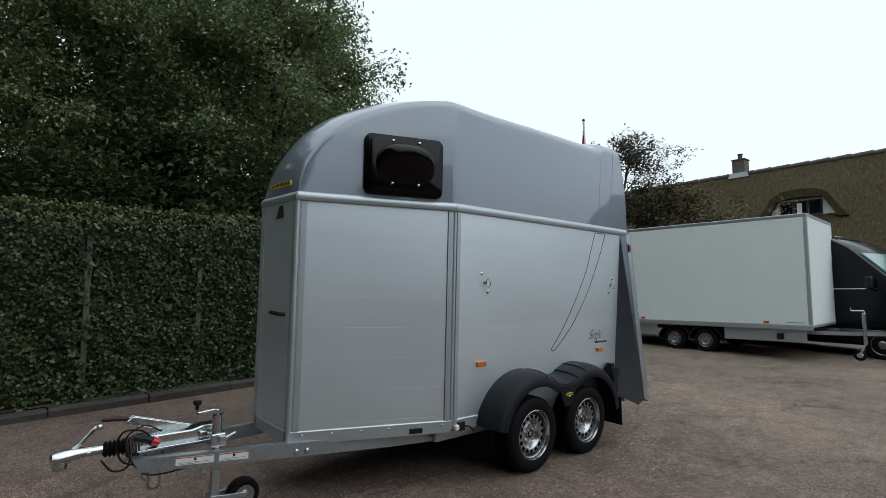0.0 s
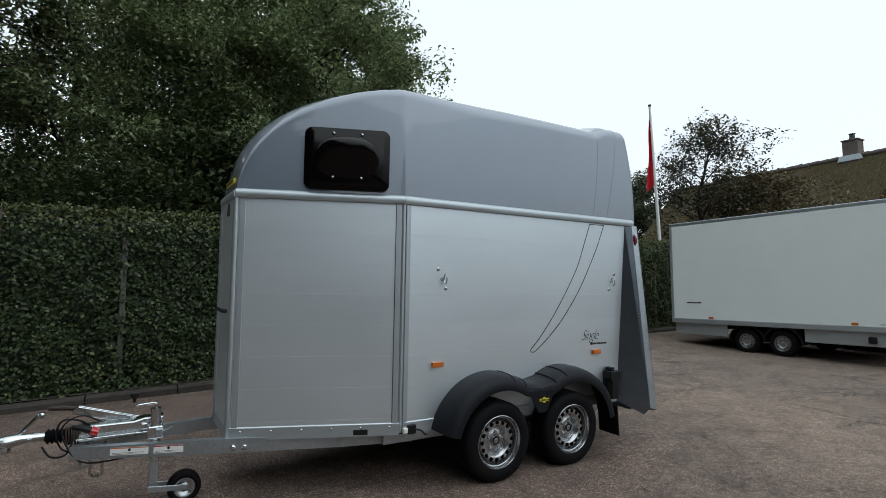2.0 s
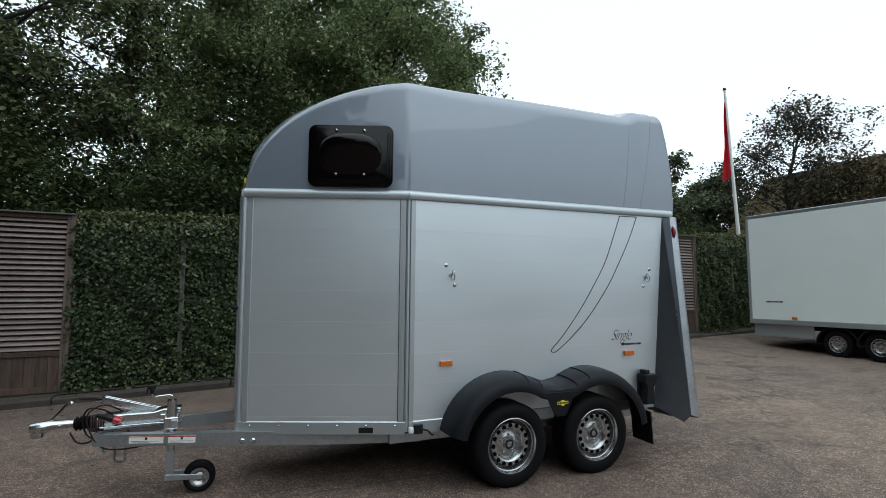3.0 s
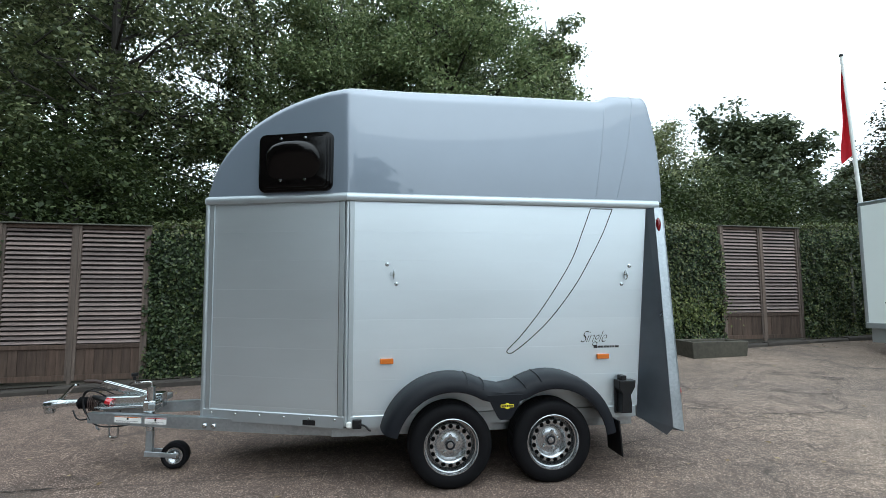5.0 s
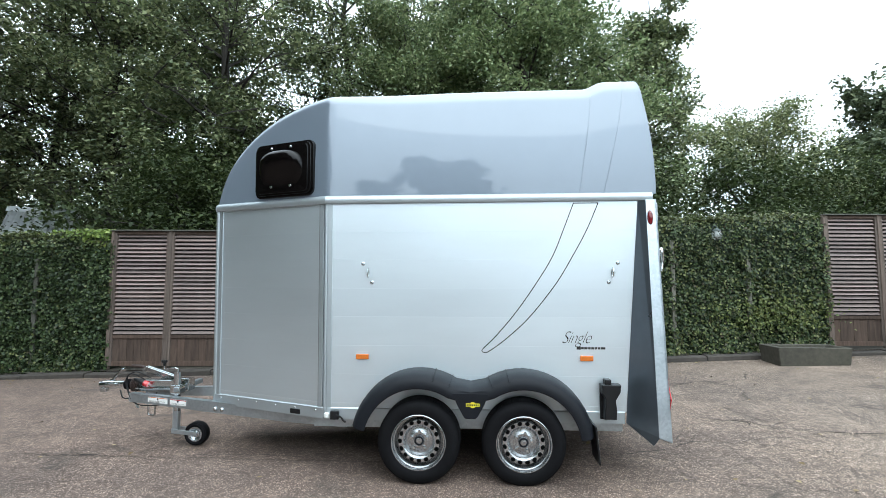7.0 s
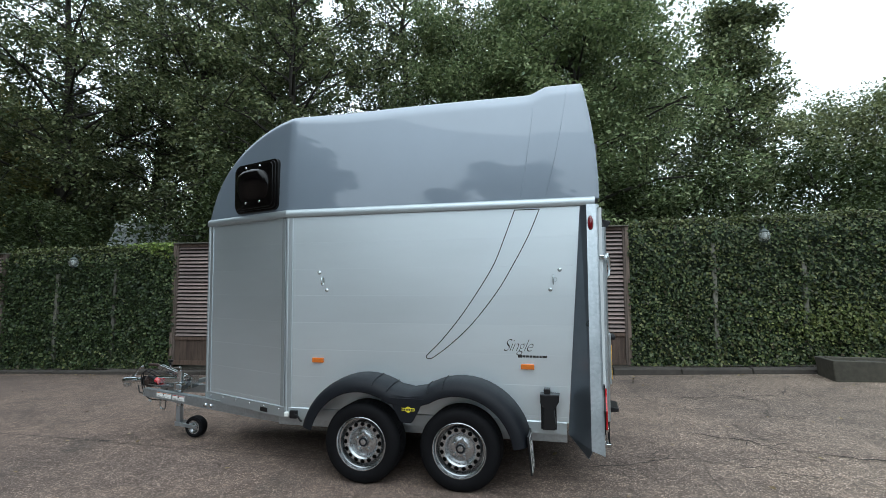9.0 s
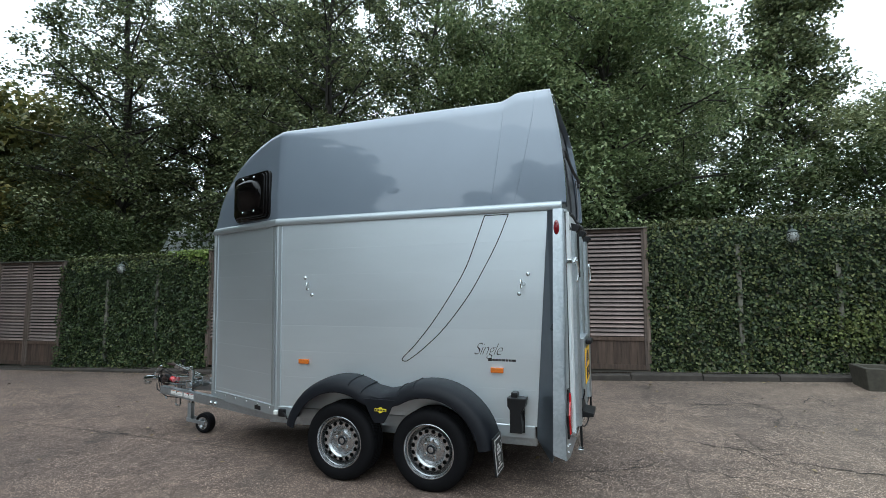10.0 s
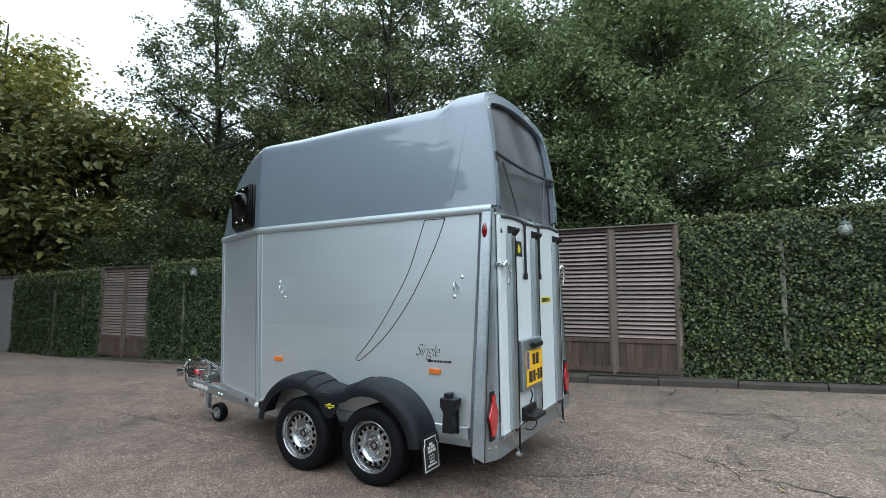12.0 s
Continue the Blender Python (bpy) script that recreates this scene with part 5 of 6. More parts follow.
def gate(xc):
    """A double gate of louvred leaves, centred on xc."""
    global SLAT
    m = fence_at(xc, base_z(xc))
    g = thing("louvred_gate", "weathered brown wooden double gate with horizontal louvre slats", "gate", "gates in the fence", m=m)
    for k in (-1, 1):
        leaf = new("gate_leaf")
        leaf.parent = g
        leaf.matrix_local = Matrix.Translation((0.475 * k, 0.05, 0))
        for sx in (-1, 1):
            part("stile", box((sx * 0.44 - 0.03, -0.035, 0.02), (sx * 0.44 + 0.03, 0.025, 2.25), 0.004), "post", leaf)
        for z0, z1 in ((0.02, 0.1), (0.47, 0.53), (2.2, 2.25)):
            part("rail", box((-0.41, -0.03, z0), (0.41, 0.02, z1), 0.003), "board", leaf)
        for i in range(7):
            part("board", box((-0.41 + i * 0.1172, -0.012 - 0.002 * (i % 2), 0.1), (-0.41 + (i + 1) * 0.1172 - 0.003, 0.008, 0.47), 0.002), "board", leaf)
        # black sheet added behind the slats to stand for the shade in the gaps
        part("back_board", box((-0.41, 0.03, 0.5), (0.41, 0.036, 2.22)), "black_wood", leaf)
        for i in range(25):
            mm = Matrix.Translation((0, 0.0, 0.565 + i * 0.067)) @ Matrix.Rotation(radians(47 + 3 * math.sin(i * 7.3 + k)), 4, "X")
            if SLAT is None:
                SLAT = part("slat", box((-0.41, -0.028, -0.005), (0.41, 0.028, 0.005), 0.002), "slat", leaf)
                SLAT.matrix_local = mm
            else:
                share(SLAT, mm, leaf)
    for k in (-1, 0, 1):
        part("gate_post", box((0.95 * k - 0.028, -0.0, -0.03), (0.95 * k + 0.028, 0.07, 2.27), 0.006), "post", g)
    part("cap_rail", box((-0.98, -0.03, 2.255), (0.98, 0.1, 2.275), 0.004), "grey_post", g)
    return g


for xc in (-9.58, -3.97, 2.24, 8.1):
    gate(xc)

kerb = thing("kerb", "low weathered concrete kerb below the hedge", "kerb", kind="structure")
x = -16.0
i = 0
while x < 16:
    a, b = x, x + 0.98
    zt = [base_z(v) - 0.025 + 0.008 * math.sin(i * 2.7) for v in (a, b)]
    y0 = [FENCE_Y + FENCE_SLOPE * v - 0.3 + 0.006 * math.sin(i * 4.1) for v in (a, b)]
    bm = bmesh.new()
    vs = []
    for xx, yy, zz in ((a, y0[0], zt[0]), (b, y0[1], zt[1])):
        g0 = gz(xx, yy)
        vs.append([bm.verts.new((xx, yy, g0 - 0.15)), bm.verts.new((xx, yy + 0.012, zz - 0.02)), bm.verts.new((xx, yy + 0.035, zz)), bm.verts.new((xx, yy + 0.2, zz + 0.003)), bm.verts.new((xx, yy + 0.2, g0 - 0.15))])
    for j in range(5):
        bm.faces.new((vs[0][j], vs[0][(j + 1) % 5], vs[1][(j + 1) % 5], vs[1][j]))
    bm.faces.new(vs[0][::-1]), bm.faces.new(vs[1])
    bmesh.ops.recalc_face_normals(bm, faces=bm.faces)
    part("kerb_stone", bm, "kerb", kerb)
    x += 0.995
    i += 1
bm = bmesh.new()
xs = [-16 + i for i in range(33)]
fr = [bm.verts.new((v, FENCE_Y + FENCE_SLOPE * v - 0.11, base_z(v) - 0.012)) for v in xs]
bk = [bm.verts.new((v, FENCE_Y + FENCE_SLOPE * v + 60, base_z(v) - 0.012)) for v in xs]
for j in range(32):
    bm.faces.new((fr[j], fr[j + 1], bk[j + 1], bk[j]))
o = part("soil_bed", bm, "soil")
tagged(o, "dark soil and leaf litter under the trees", "soil", kind="structure")


def wall_lamp(x, z):
    m = fence_at(x, z) @ Matrix.Translation((0, -0.14, 0)) @ Matrix.Scale(0.8, 4)
    lamp = thing("wall_lantern", "round frosted glass lantern on a dark metal bracket", "lantern", "lanterns on the hedge", m=m)
    part("globe", lathe([(0.0, -0.1), (0.05, -0.098), (0.085, -0.07), (0.1, -0.02), (0.102, 0.02), (0.09, 0.06), (0.075, 0.08)], 24, "z"), "frosted", lamp, smooth=60)
    part("cap", lathe([(0.085, 0.078), (0.09, 0.085), (0.07, 0.11), (0.035, 0.135), (0.012, 0.15), (0.012, 0.18), (0.0, 0.185)], 20, "z"), "verdigris", lamp, smooth=40)
    part("base_ring", lathe([(0.0, -0.125), (0.02, -0.12), (0.045, -0.1), (0.05, -0.095)], 16, "z"), "verdigris", lamp)
    part("bulb", lathe([(0.0, -0.04), (0.02, -0.035), (0.03, -0.01), (0.028, 0.02), (0.015, 0.05), (0.015, 0.08)], 14, "z"), "sticker_white", lamp)
    part("bracket", tube(bend([(0, 0.0, 0.17), (0.0, 0.05, 0.2), (0, 0.12, 0.18), (0, 0.2, 0.1)]), 0.012, 8), "verdigris", lamp)


wall_lamp(5.19, 2.33)
wall_lamp(-6.93, 2.04)

# stone trough below the hedge
TX, TY = 6.22, 4.5
trough = thing("stone_trough", "mossy grey stone trough standing by the kerb", "trough", m=Matrix.Translation((TX, TY, gz(TX, TY))) @ Matrix.Rotation(radians(-2), 4, "Z"))
bm = bmesh.new()
L2, D2, HT = 0.525, 0.3, 0.26
o1 = [bm.verts.new((sx * (L2 - 0.03), sy * (D2 - 0.02), -0.03)) for sx, sy in ((-1, -1), (1, -1), (1, 1), (-1, 1))]
o2 = [bm.verts.new((sx * L2, sy * D2, HT)) for sx, sy in ((-1, -1), (1, -1), (1, 1), (-1, 1))]
o3 = [bm.verts.new((sx * (L2 - 0.06), sy * (D2 - 0.06), HT)) for sx, sy in ((-1, -1), (1, -1), (1, 1), (-1, 1))]
o4 = [bm.verts.new((sx * (L2 - 0.09), sy * (D2 - 0.08), 0.1)) for sx, sy in ((-1, -1), (1, -1), (1, 1), (-1, 1))]
bm.faces.new(o1[::-1]), bm.faces.new(o4)
for a, b in ((o1, o2), (o2, o3), (o3, o4)):
    for j in range(4):
        bm.faces.new((a[j], a[(j + 1) % 4], b[(j + 1) % 4], b[j]))
bmesh.ops.recalc_face_normals(bm, faces=bm.faces)
bmesh.ops.bevel(bm, geom=bm.edges[:], offset=0.01, segments=1, affect="EDGES")
part("basin", bm, "stone", trough)
part("soil_fill", box((-L2 + 0.075, -D2 + 0.07, 0.12), (L2 - 0.075, D2 - 0.07, HT - 0.11), 0.01), "soil", trough)

# grey rendered wall closing the fence's far end
gw = thing("garden_wall", "grey rendered garden wall ending the hedge", "wall", kind="structure", m=fence_at(-14.7, base_z(-14.7)))
part("wall_body", box((-9.0, 0.0, -0.4), (-0.02, 0.22, 2.2), 0.01), "render_grey", gw)
part("wall_coping", box((-9.05, -0.04, 2.2), (0.0, 0.26, 2.27), 0.01), "kerb", gw)
part("wall_door", box((-1.9, -0.015, -0.1), (-0.75, 0.01, 1.1), 0.004), "black_wood", gw)
part("loose_stone", box((-0.15, -0.1, 0.13), (0.2, 0.06, 0.24), 0.03), "kerb", trough)

# long broken cracks in the asphalt, filled with dark dirt
def crack(a, b, seed, width=0.014, rough=0.07, twigs=3):
    """A jagged seam from a to b with a few side branches."""
    r = random.Random(seed)
    bm = bmesh.new()

    def run(p, q, w):
        p, q = Vector(p), Vector(q)
        n_ = max(4, int((q - p).length / 0.045))
        side = Vector((-(q - p).y, (q - p).x)).normalized()
        off, prev, pts = 0.0, None, []
        for i in range(n_ + 1):
            t = i / n_
            off += r.gauss(0, rough * 0.22)
            c_ = p.lerp(q, t) + side * (off * math.sin(math.pi * t) + r.gauss(0, 0.006))
            h = w * (0.25 + 0.75 * math.sin(math.pi * t)) * r.uniform(0.3, 1.0) / 2
            row = [bm.verts.new((c_.x + side.x * k, c_.y + side.y * k, gz(c_.x, c_.y) + 0.004)) for k in (-h, h)]
            if prev:
                bm.faces.new((prev[0], row[0], row[1], prev[1]))
            prev = row
            pts.append(c_)
        return pts
    pts = run(a, b, width)
    for i in range(twigs):
        p = r.choice(pts[2:-2])
        d = (Vector(b) - Vector(a)).normalized()
        d.rotate(Matrix.Rotation(r.choice((-1, 1)) * r.uniform(0.5, 1.3), 2))
        run(p, p + d * r.uniform(0.2, 0.6), width * 0.6)
    return part("crack", bm, "crack_dirt", ground)


for k, (a, b, w) in enumerate((((2.94, 3.1), (4.85, 3.3), 0.03), ((3.3, 2.54), (4.3, 2.6), 0.016), ((3.3, 1.6), (4.0, 1.12), 0.026), ((3.95, 1.14), (5.4, 1.0), 0.022), ((2.0, 0.45), (3.3, 0.85), 0.018), ((3.1, 0.8), (4.2, 0.4), 0.014),
                               ((4.35, 2.2), (5.6, 2.75), 0.014), ((3.25, 3.86), (3.9, 2.85), 0.014), ((4.9, 4.2), (5.1, 2.85), 0.016), ((5.0, 2.0), (6.6, 1.5), 0.016), ((5.3, 0.4), (6.9, -0.6), 0.016), ((4.6, 3.9), (5.6, 3.3), 0.014),
                               ((4.4, -0.4), (5.6, -1.1), 0.012), ((-2.6, 0.27), (-1.7, 0.28), 0.02), ((-1.6, 0.3), (0.0, 0.27), 0.012))):
    crack(a, b, 40 + k, w, 0.05 if a[0] < 0 else 0.09, 0 if a[0] < 0 else 4)

# fallen leaves on the asphalt
nf = 620
lx = rng.uniform(-9, 12, nf)
ly = np.where(rng.uniform(0, 1, nf) < 0.62, FENCE_Y + FENCE_SLOPE * lx - 0.36 - rng.exponential(0.25, nf), rng.uniform(-3.5, 4.2, nf))
lc = np.stack([lx, ly, ground_z(lx, ly) + 0.012], 1)
v, f_ = leaf_cloud(lc, np.tile([0, 0, 1.0], (nf, 1)), np.full(nf, 0.042), 0.18, 0.0, 0.08)
tagged(mesh_part("fallen_leaves", v, f_, "leaf_litter"), "scattered dry brown leaves on the asphalt", "leaves", kind="stuff")
# Box trailer, van, flagpole, house.
def bx_pose():
    a, b = Vector((9.225, -0.105)), Vector((9.09, 4.17))
    d = (a - b).normalized()
    return Matrix.Translation((a.x, a.y, gz(9.2, 2))) @ Matrix.Rotation(math.atan2(d.y, d.x), 4, "Z")


# local x towards its drawbar, y to the side away from the yard
BL, BW, B0, B1 = 4.28, 2.2, 0.6, 2.83
bt = thing("box_trailer", "white closed box trailer with grey aluminium edges", "trailer", m=bx_pose())
part("side_panel", box((-BL + 0.03, 0.004, B0 + 0.05), (-0.05, 0.03, B1 - 0.06)), "box_white", bt)
part("side_panel", box((-BL + 0.03, BW - 0.03, B0 + 0.05), (-0.05, BW - 0.004, B1 - 0.06)), "box_white", bt)
part("front_panel", box((-0.03, 0.05, B0 + 0.05), (-0.004, BW - 0.05, B1 - 0.06)), "box_white", bt)
part("back_panel", box((-BL + 0.004, 0.05, B0 + 0.05), (-BL + 0.03, BW - 0.05, B1 - 0.06)), "box_white", bt)
part("roof_panel", box((-BL + 0.03, 0.03, B1 - 0.02), (-0.03, BW - 0.03, B1)), "box_white", bt)
for y in (0.0, BW - 0.06):
    part("top_rail", box((-BL, y, B1 - 0.075), (0, y + 0.06, B1), 0.012), "galv", bt)
    part("bottom_rail", box((-BL, y, B0 - 0.045), (0, y + 0.06, B0 + 0.06), 0.01), "alu_trim", bt)
    for x in (-BL, -0.07):
        part("corner_post", box((x, y, B0 + 0.06), (x + 0.07, y + 0.06, B1 - 0.07), 0.012), "alu_trim", bt)
for x in (-BL, -0.06):
    part("top_rail", box((x, 0.06, B1 - 0.07), (x + 0.06, BW - 0.06, B1), 0.012), "alu_trim", bt)
    part("bottom_rail", box((x, 0.06, B0), (x + 0.06, BW - 0.06, B0 + 0.06), 0.01), "alu_trim", bt)
for a, b in ((-BL + 0.05, -3.05), (-1.6, -0.12)):
    part("skirt", box((a, 0.07, B0 - 0.29), (b, 0.085, B0 - 0.047), 0.004), "alu_trim", bt)
for cx in (-2.66, -1.99):
    arch = [(cx + 0.36 * math.cos(radians(a)), 0.27 + 0.3 * math.sin(radians(a))) for a in range(0, 181, 15)]
    part("mudguard", prism(arch + [(x_ * 0.93 + cx * 0.07, z_ - 0.025) for x_, z_ in arch[::-1]], 0.06, 0.3, "y"), "black_plastic", bt)
part("wheel_housing", box((-3.04, 0.3, B0 - 0.3), (-1.61, 0.33, B0 - 0.05)), "black_plastic", bt)
part("chassis", box((-BL + 0.1, 0.5, B0 - 0.16), (-0.1, BW - 0.5, B0 - 0.02), 0.01), "black_plastic", bt)
bw = None
for x in (-2.66, -1.99):
    for y in (0.08, BW - 0.08):
        m = Matrix.Translation((x, y, 0.25)) @ Matrix.Diagonal((1.16, 1.0, 1.16, 1)) @ (Matrix() if y < 1 else Matrix.Rotation(math.pi, 4, "Z"))
        if bw is None:
            bw = new("wheel")
            bw.parent = bt
            part("tyre", lathe([(0.125, -0.0), (0.16, -0.012), (0.2, -0.004), (0.215, 0.02), (0.215, 0.14), (0.2, 0.155), (0.125, 0.15)], 36), "rubber", bw, smooth=35)
            part("rim", lathe([(0.0, -0.0), (0.03, -0.004), (0.035, 0.01), (0.07, 0.014), (0.085, 0.0), (0.1, 0.0), (0.11, 0.03), (0.12, 0.0), (0.13, -0.004), (0.13, 0.1)], 32), "rim", bw, smooth=45)
            for i in range(10):
                a = 2 * math.pi * i / 10
                part("vent_hole", lathe([(0.0, -0.003), (0.009, -0.003), (0.009, 0.01)], 8, "y", (0.091 * math.cos(a), 0.001, 0.091 * math.sin(a))), "dark_hole", bw)
            o = bw
        else:
            o = copy_thing(bw, Matrix())
        o.matrix_local = m
for x in (-3.4, -0.83):
    part("side_marker", box((x, -0.012, B0 + 0.07), (x + 0.1, 0.003, B0 + 0.115), 0.004), "orange", bt)
for a, b in ((-3.9, -3.78), (-3.77, -3.66), (-3.65, -3.56)):
    part("printed_line", box((a, 0.001, 1.0), (b, 0.004, 1.025)), "sticker_black", bt)
part("printed_line", box((-0.42, 0.001, 0.69), (-0.12, 0.004, 0.7)), "sticker_black", bt)
part("spare_lamp", box((-0.62, 0.02, 0.36), (-0.5, 0.1, 0.48), 0.02), "black_plastic", bt)
for y0, y1 in ((0.35, 1.0), (BW - 0.35, BW - 1.0)):
    part("drawbar_rail", tube([(-0.2, y0, 0.5), (0.1, y0, 0.5), (1.35, y1, 0.5)], 0.045, 4), "galv", bt)
part("coupling", box((1.25, BW / 2 - 0.06, 0.46), (1.75, BW / 2 + 0.06, 0.56), 0.02), "zinc", bt)
part("handbrake", box((0.98, 0.72, 0.52), (1.02, 0.76, 0.95), 0.01, Matrix.Translation((1, 0.74, 0.52)) @ Matrix.Rotation(radians(18), 4, "Y") @ Matrix.Translation((-1, -0.74, -0.52))), "zinc", bt)
part("jockey_tube", box((0.665, 0.545, 0.3), (0.725, 0.605, 0.9), 0.01), "zinc", bt)
part("jockey_crank", tube([(0.7, 0.575, 0.9), (0.7, 0.575, 0.94), (0.5, 0.575, 0.94), (0.5, 0.575, 1.0)], 0.012, 6), "zinc", bt)
part("jockey_wheel", lathe([(0.0, -0.03), (0.05, -0.03), (0.09, -0.035), (0.1, -0.02), (0.1, 0.02), (0.09, 0.035), (0.0, 0.03)], 24, "y", (0.6, 0.575, 0.1)), "rubber", bt)
part("jockey_hub", lathe([(0.0, -0.04), (0.045, -0.04), (0.055, -0.03)], 20, "y", (0.6, 0.575, 0.1)), "zinc", bt)
part("jockey_fork", tube([(0.695, 0.575, 0.32), (0.6, 0.53, 0.1)], 0.016, 6), "galv", bt)


def van(m):
    v = thing("van", "black panel van with windscreen and side mirror", "van", m=m)
    # local x forwards, y to its left, the side seen is y = -1
    prof = [(-5.4, 0.35), (-5.45, 1.2), (-5.4, 2.55), (-5.2, 2.72), (-2.7, 2.78), (-2.2, 2.72), (-1.75, 2.58), (-1.45, 2.4), (-1.3, 2.26), (-0.55, 1.5), (-0.45, 1.42), (-0.1, 1.15), (0.0, 0.95), (0.02, 0.45), (-0.1, 0.3), (-0.55, 0.3), (-0.6, 0.5), (-0.8, 0.68), (-1.05, 0.68), (-1.25, 0.5), (-1.3, 0.3), (-4.0, 0.3), (-4.05, 0.5), (-4.25, 0.68), (-4.5, 0.68), (-4.7, 0.5), (-4.75, 0.3)]
    part("body", prism(prof, -0.98, 0.98, "y", 0.05), "van_paint", v, smooth=40)
    part("windscreen", prism([(-1.28, 2.23), (-0.58, 1.53), (-0.54, 1.55), (-1.24, 2.25)], -0.85, 0.85, "y", 0.006), "screen_glass", v, "pale green-tinted windscreen")
    for s in (-1, 1):
        part("door_window", prism([(-2.35, 1.5), (-2.3, 2.15), (-1.45, 2.1), (-0.92, 1.55), (-0.97, 1.5)], s * 0.985 - 0.006, s * 0.985 + 0.006, "y", 0.002), "window_glass", v)
        part("door_seam", box((-2.42, s * 0.982 - 0.004, 0.5), (-2.41, s * 0.982 + 0.004, 2.3)), "sticker_black", v)
        part("door_handle", box((-2.3, s * 0.99 - 0.015, 1.28), (-2.1, s * 0.99 + 0.015, 1.32), 0.008), "van_paint", v)
        mir = part("mirror", box((-1.1, s * 1.1 - 0.09, 1.47), (-0.96, s * 1.1 + 0.09, 1.74), 0.05), "black_plastic", v)
        part("mirror_arm", tube([(-1.15, s * 0.96, 1.5), (-1.1, s * 1.1, 1.55)], 0.025, 6), "black_plastic", mir)
        # silver tube added for the streak of sky reflected along the roof
        part("roof_bar", tube([(-5.0, s * 0.8, 2.8), (-2.7, s * 0.8, 2.82), (-2.3, s * 0.8, 2.76)], 0.02, 8), "zinc", v)
        part("headlight", prism([(-0.55, 1.1), (-0.2, 0.95), (-0.03, 0.85), (-0.04, 0.7), (-0.3, 0.8)], s * 0.97 - 0.03, s * 0.97 + 0.03, "y", 0.008), "frosted", v)
        for cx in (-0.93, -4.38):
            wh = part("wheel", lathe([(0.0, -0.1), (0.2, -0.11), (0.21, -0.1), (0.3, -0.11), (0.33, -0.08), (0.33, 0.08), (0.3, 0.1), (0.0, 0.1)], 32, "y", (cx, s * 0.86, 0.33)), "rubber", v)
            part("rim", lathe([(0.0, s * 0.115), (0.05, s * 0.12), (0.1, s * 0.095), (0.18, s * 0.1), (0.2, s * 0.115)], 28, "y", (cx, s * 0.86, 0.33)), "rim", wh)
    for y in (-0.55, -0.2, 0.15, 0.5):
        part("roof_rib", tube([(-5.0, y, 2.735), (-2.7, y, 2.785), (-2.2, y, 2.725), (-1.8, y, 2.6)], 0.022, 6), "van_paint", v)
    part("window_frame_line", box((-2.36, -0.996, 1.47), (-0.95, -0.985, 1.495), 0.003), "zinc", v)
    part("grille", box((-0.02, -0.6, 0.75), (0.03, 0.6, 0.92), 0.01), "black_plastic", v)
    return v


M["screen_glass"] = plain("tinted_windscreen", (0.09, 0.21, 0.185), 0.06, 0, 0.1, 2, coat=0.2, relief=0)
VX, VY = 11.85, -1.95
van(Matrix.Translation((VX, VY, gz(VX, VY))) @ Matrix.Rotation(radians(-103), 4, "Z"))

# flagpole with a hanging red flag
fb, ft = Vector((11.6, 6.13, base_z(11.5) - 0.05)), Vector((11.04, 6.02, 6.82))
fp = thing("flagpole", "slightly leaning white flagpole with a limp red flag", "flagpole", m=Matrix.Translation(fb))
part("pole", tube([(0, 0, 0), (ft - fb) * 0.5, ft - fb], [0.055, 0.045, 0.03], 14), "pole", fp, smooth=50)
part("pole_cap", lathe([(0.0, 0.06), (0.035, 0.05), (0.045, 0.02), (0.045, 0.0), (0.0, 0.0)], 14, "z", ft - fb), "black_plastic", fp)
bm = bmesh.new()
grid = []
sd = Vector((-0.66, 0.75, 0)).normalized()
for i in range(30):
    t = i / 29
    p = (ft - fb) + (fb - ft).normalized() * (0.2 + 2.1 * t)
    row = []
    for j in range(9):
        s = j / 8
        wdt = (0.06 + 0.2 * t) * (1 + 0.1 * math.sin(9 * t))
        fold = 0.05 * math.sin(s * 9 + 2 * t) * s
        row.append(bm.verts.new(p + sd * (-0.03 + wdt * s) * 1.0 + Vector((sd.y, -sd.x, 0)) * fold + Vector((0, 0, -0.1 * s - 0.12 * s * s * t))))
    grid.append(row)
for a, b in zip(grid, grid[1:]):
    for j in range(8):
        bm.faces.new((a[j], a[j + 1], b[j + 1], b[j]))
bmesh.ops.solidify(bm, geom=bm.faces[:], thickness=0.004)
flag = part("flag", bm, "flag", fp, "red flag hanging limp", smooth=60)

# thatched house; local x along the ridge (to the right seen from the yard), y away from the yard
house = thing("thatched_house", "farmhouse with a mossy thatched roof, chimney and eyebrow dormer", "house", m=Matrix.Translation((26.2, 3.0, 0.3)) @ Matrix.Rotation(radians(-92), 4, "Z"))
RH, EH, RD = 7.3, 2.4, 5.2
bm = bmesh.new()
NX, NS = 90, 22
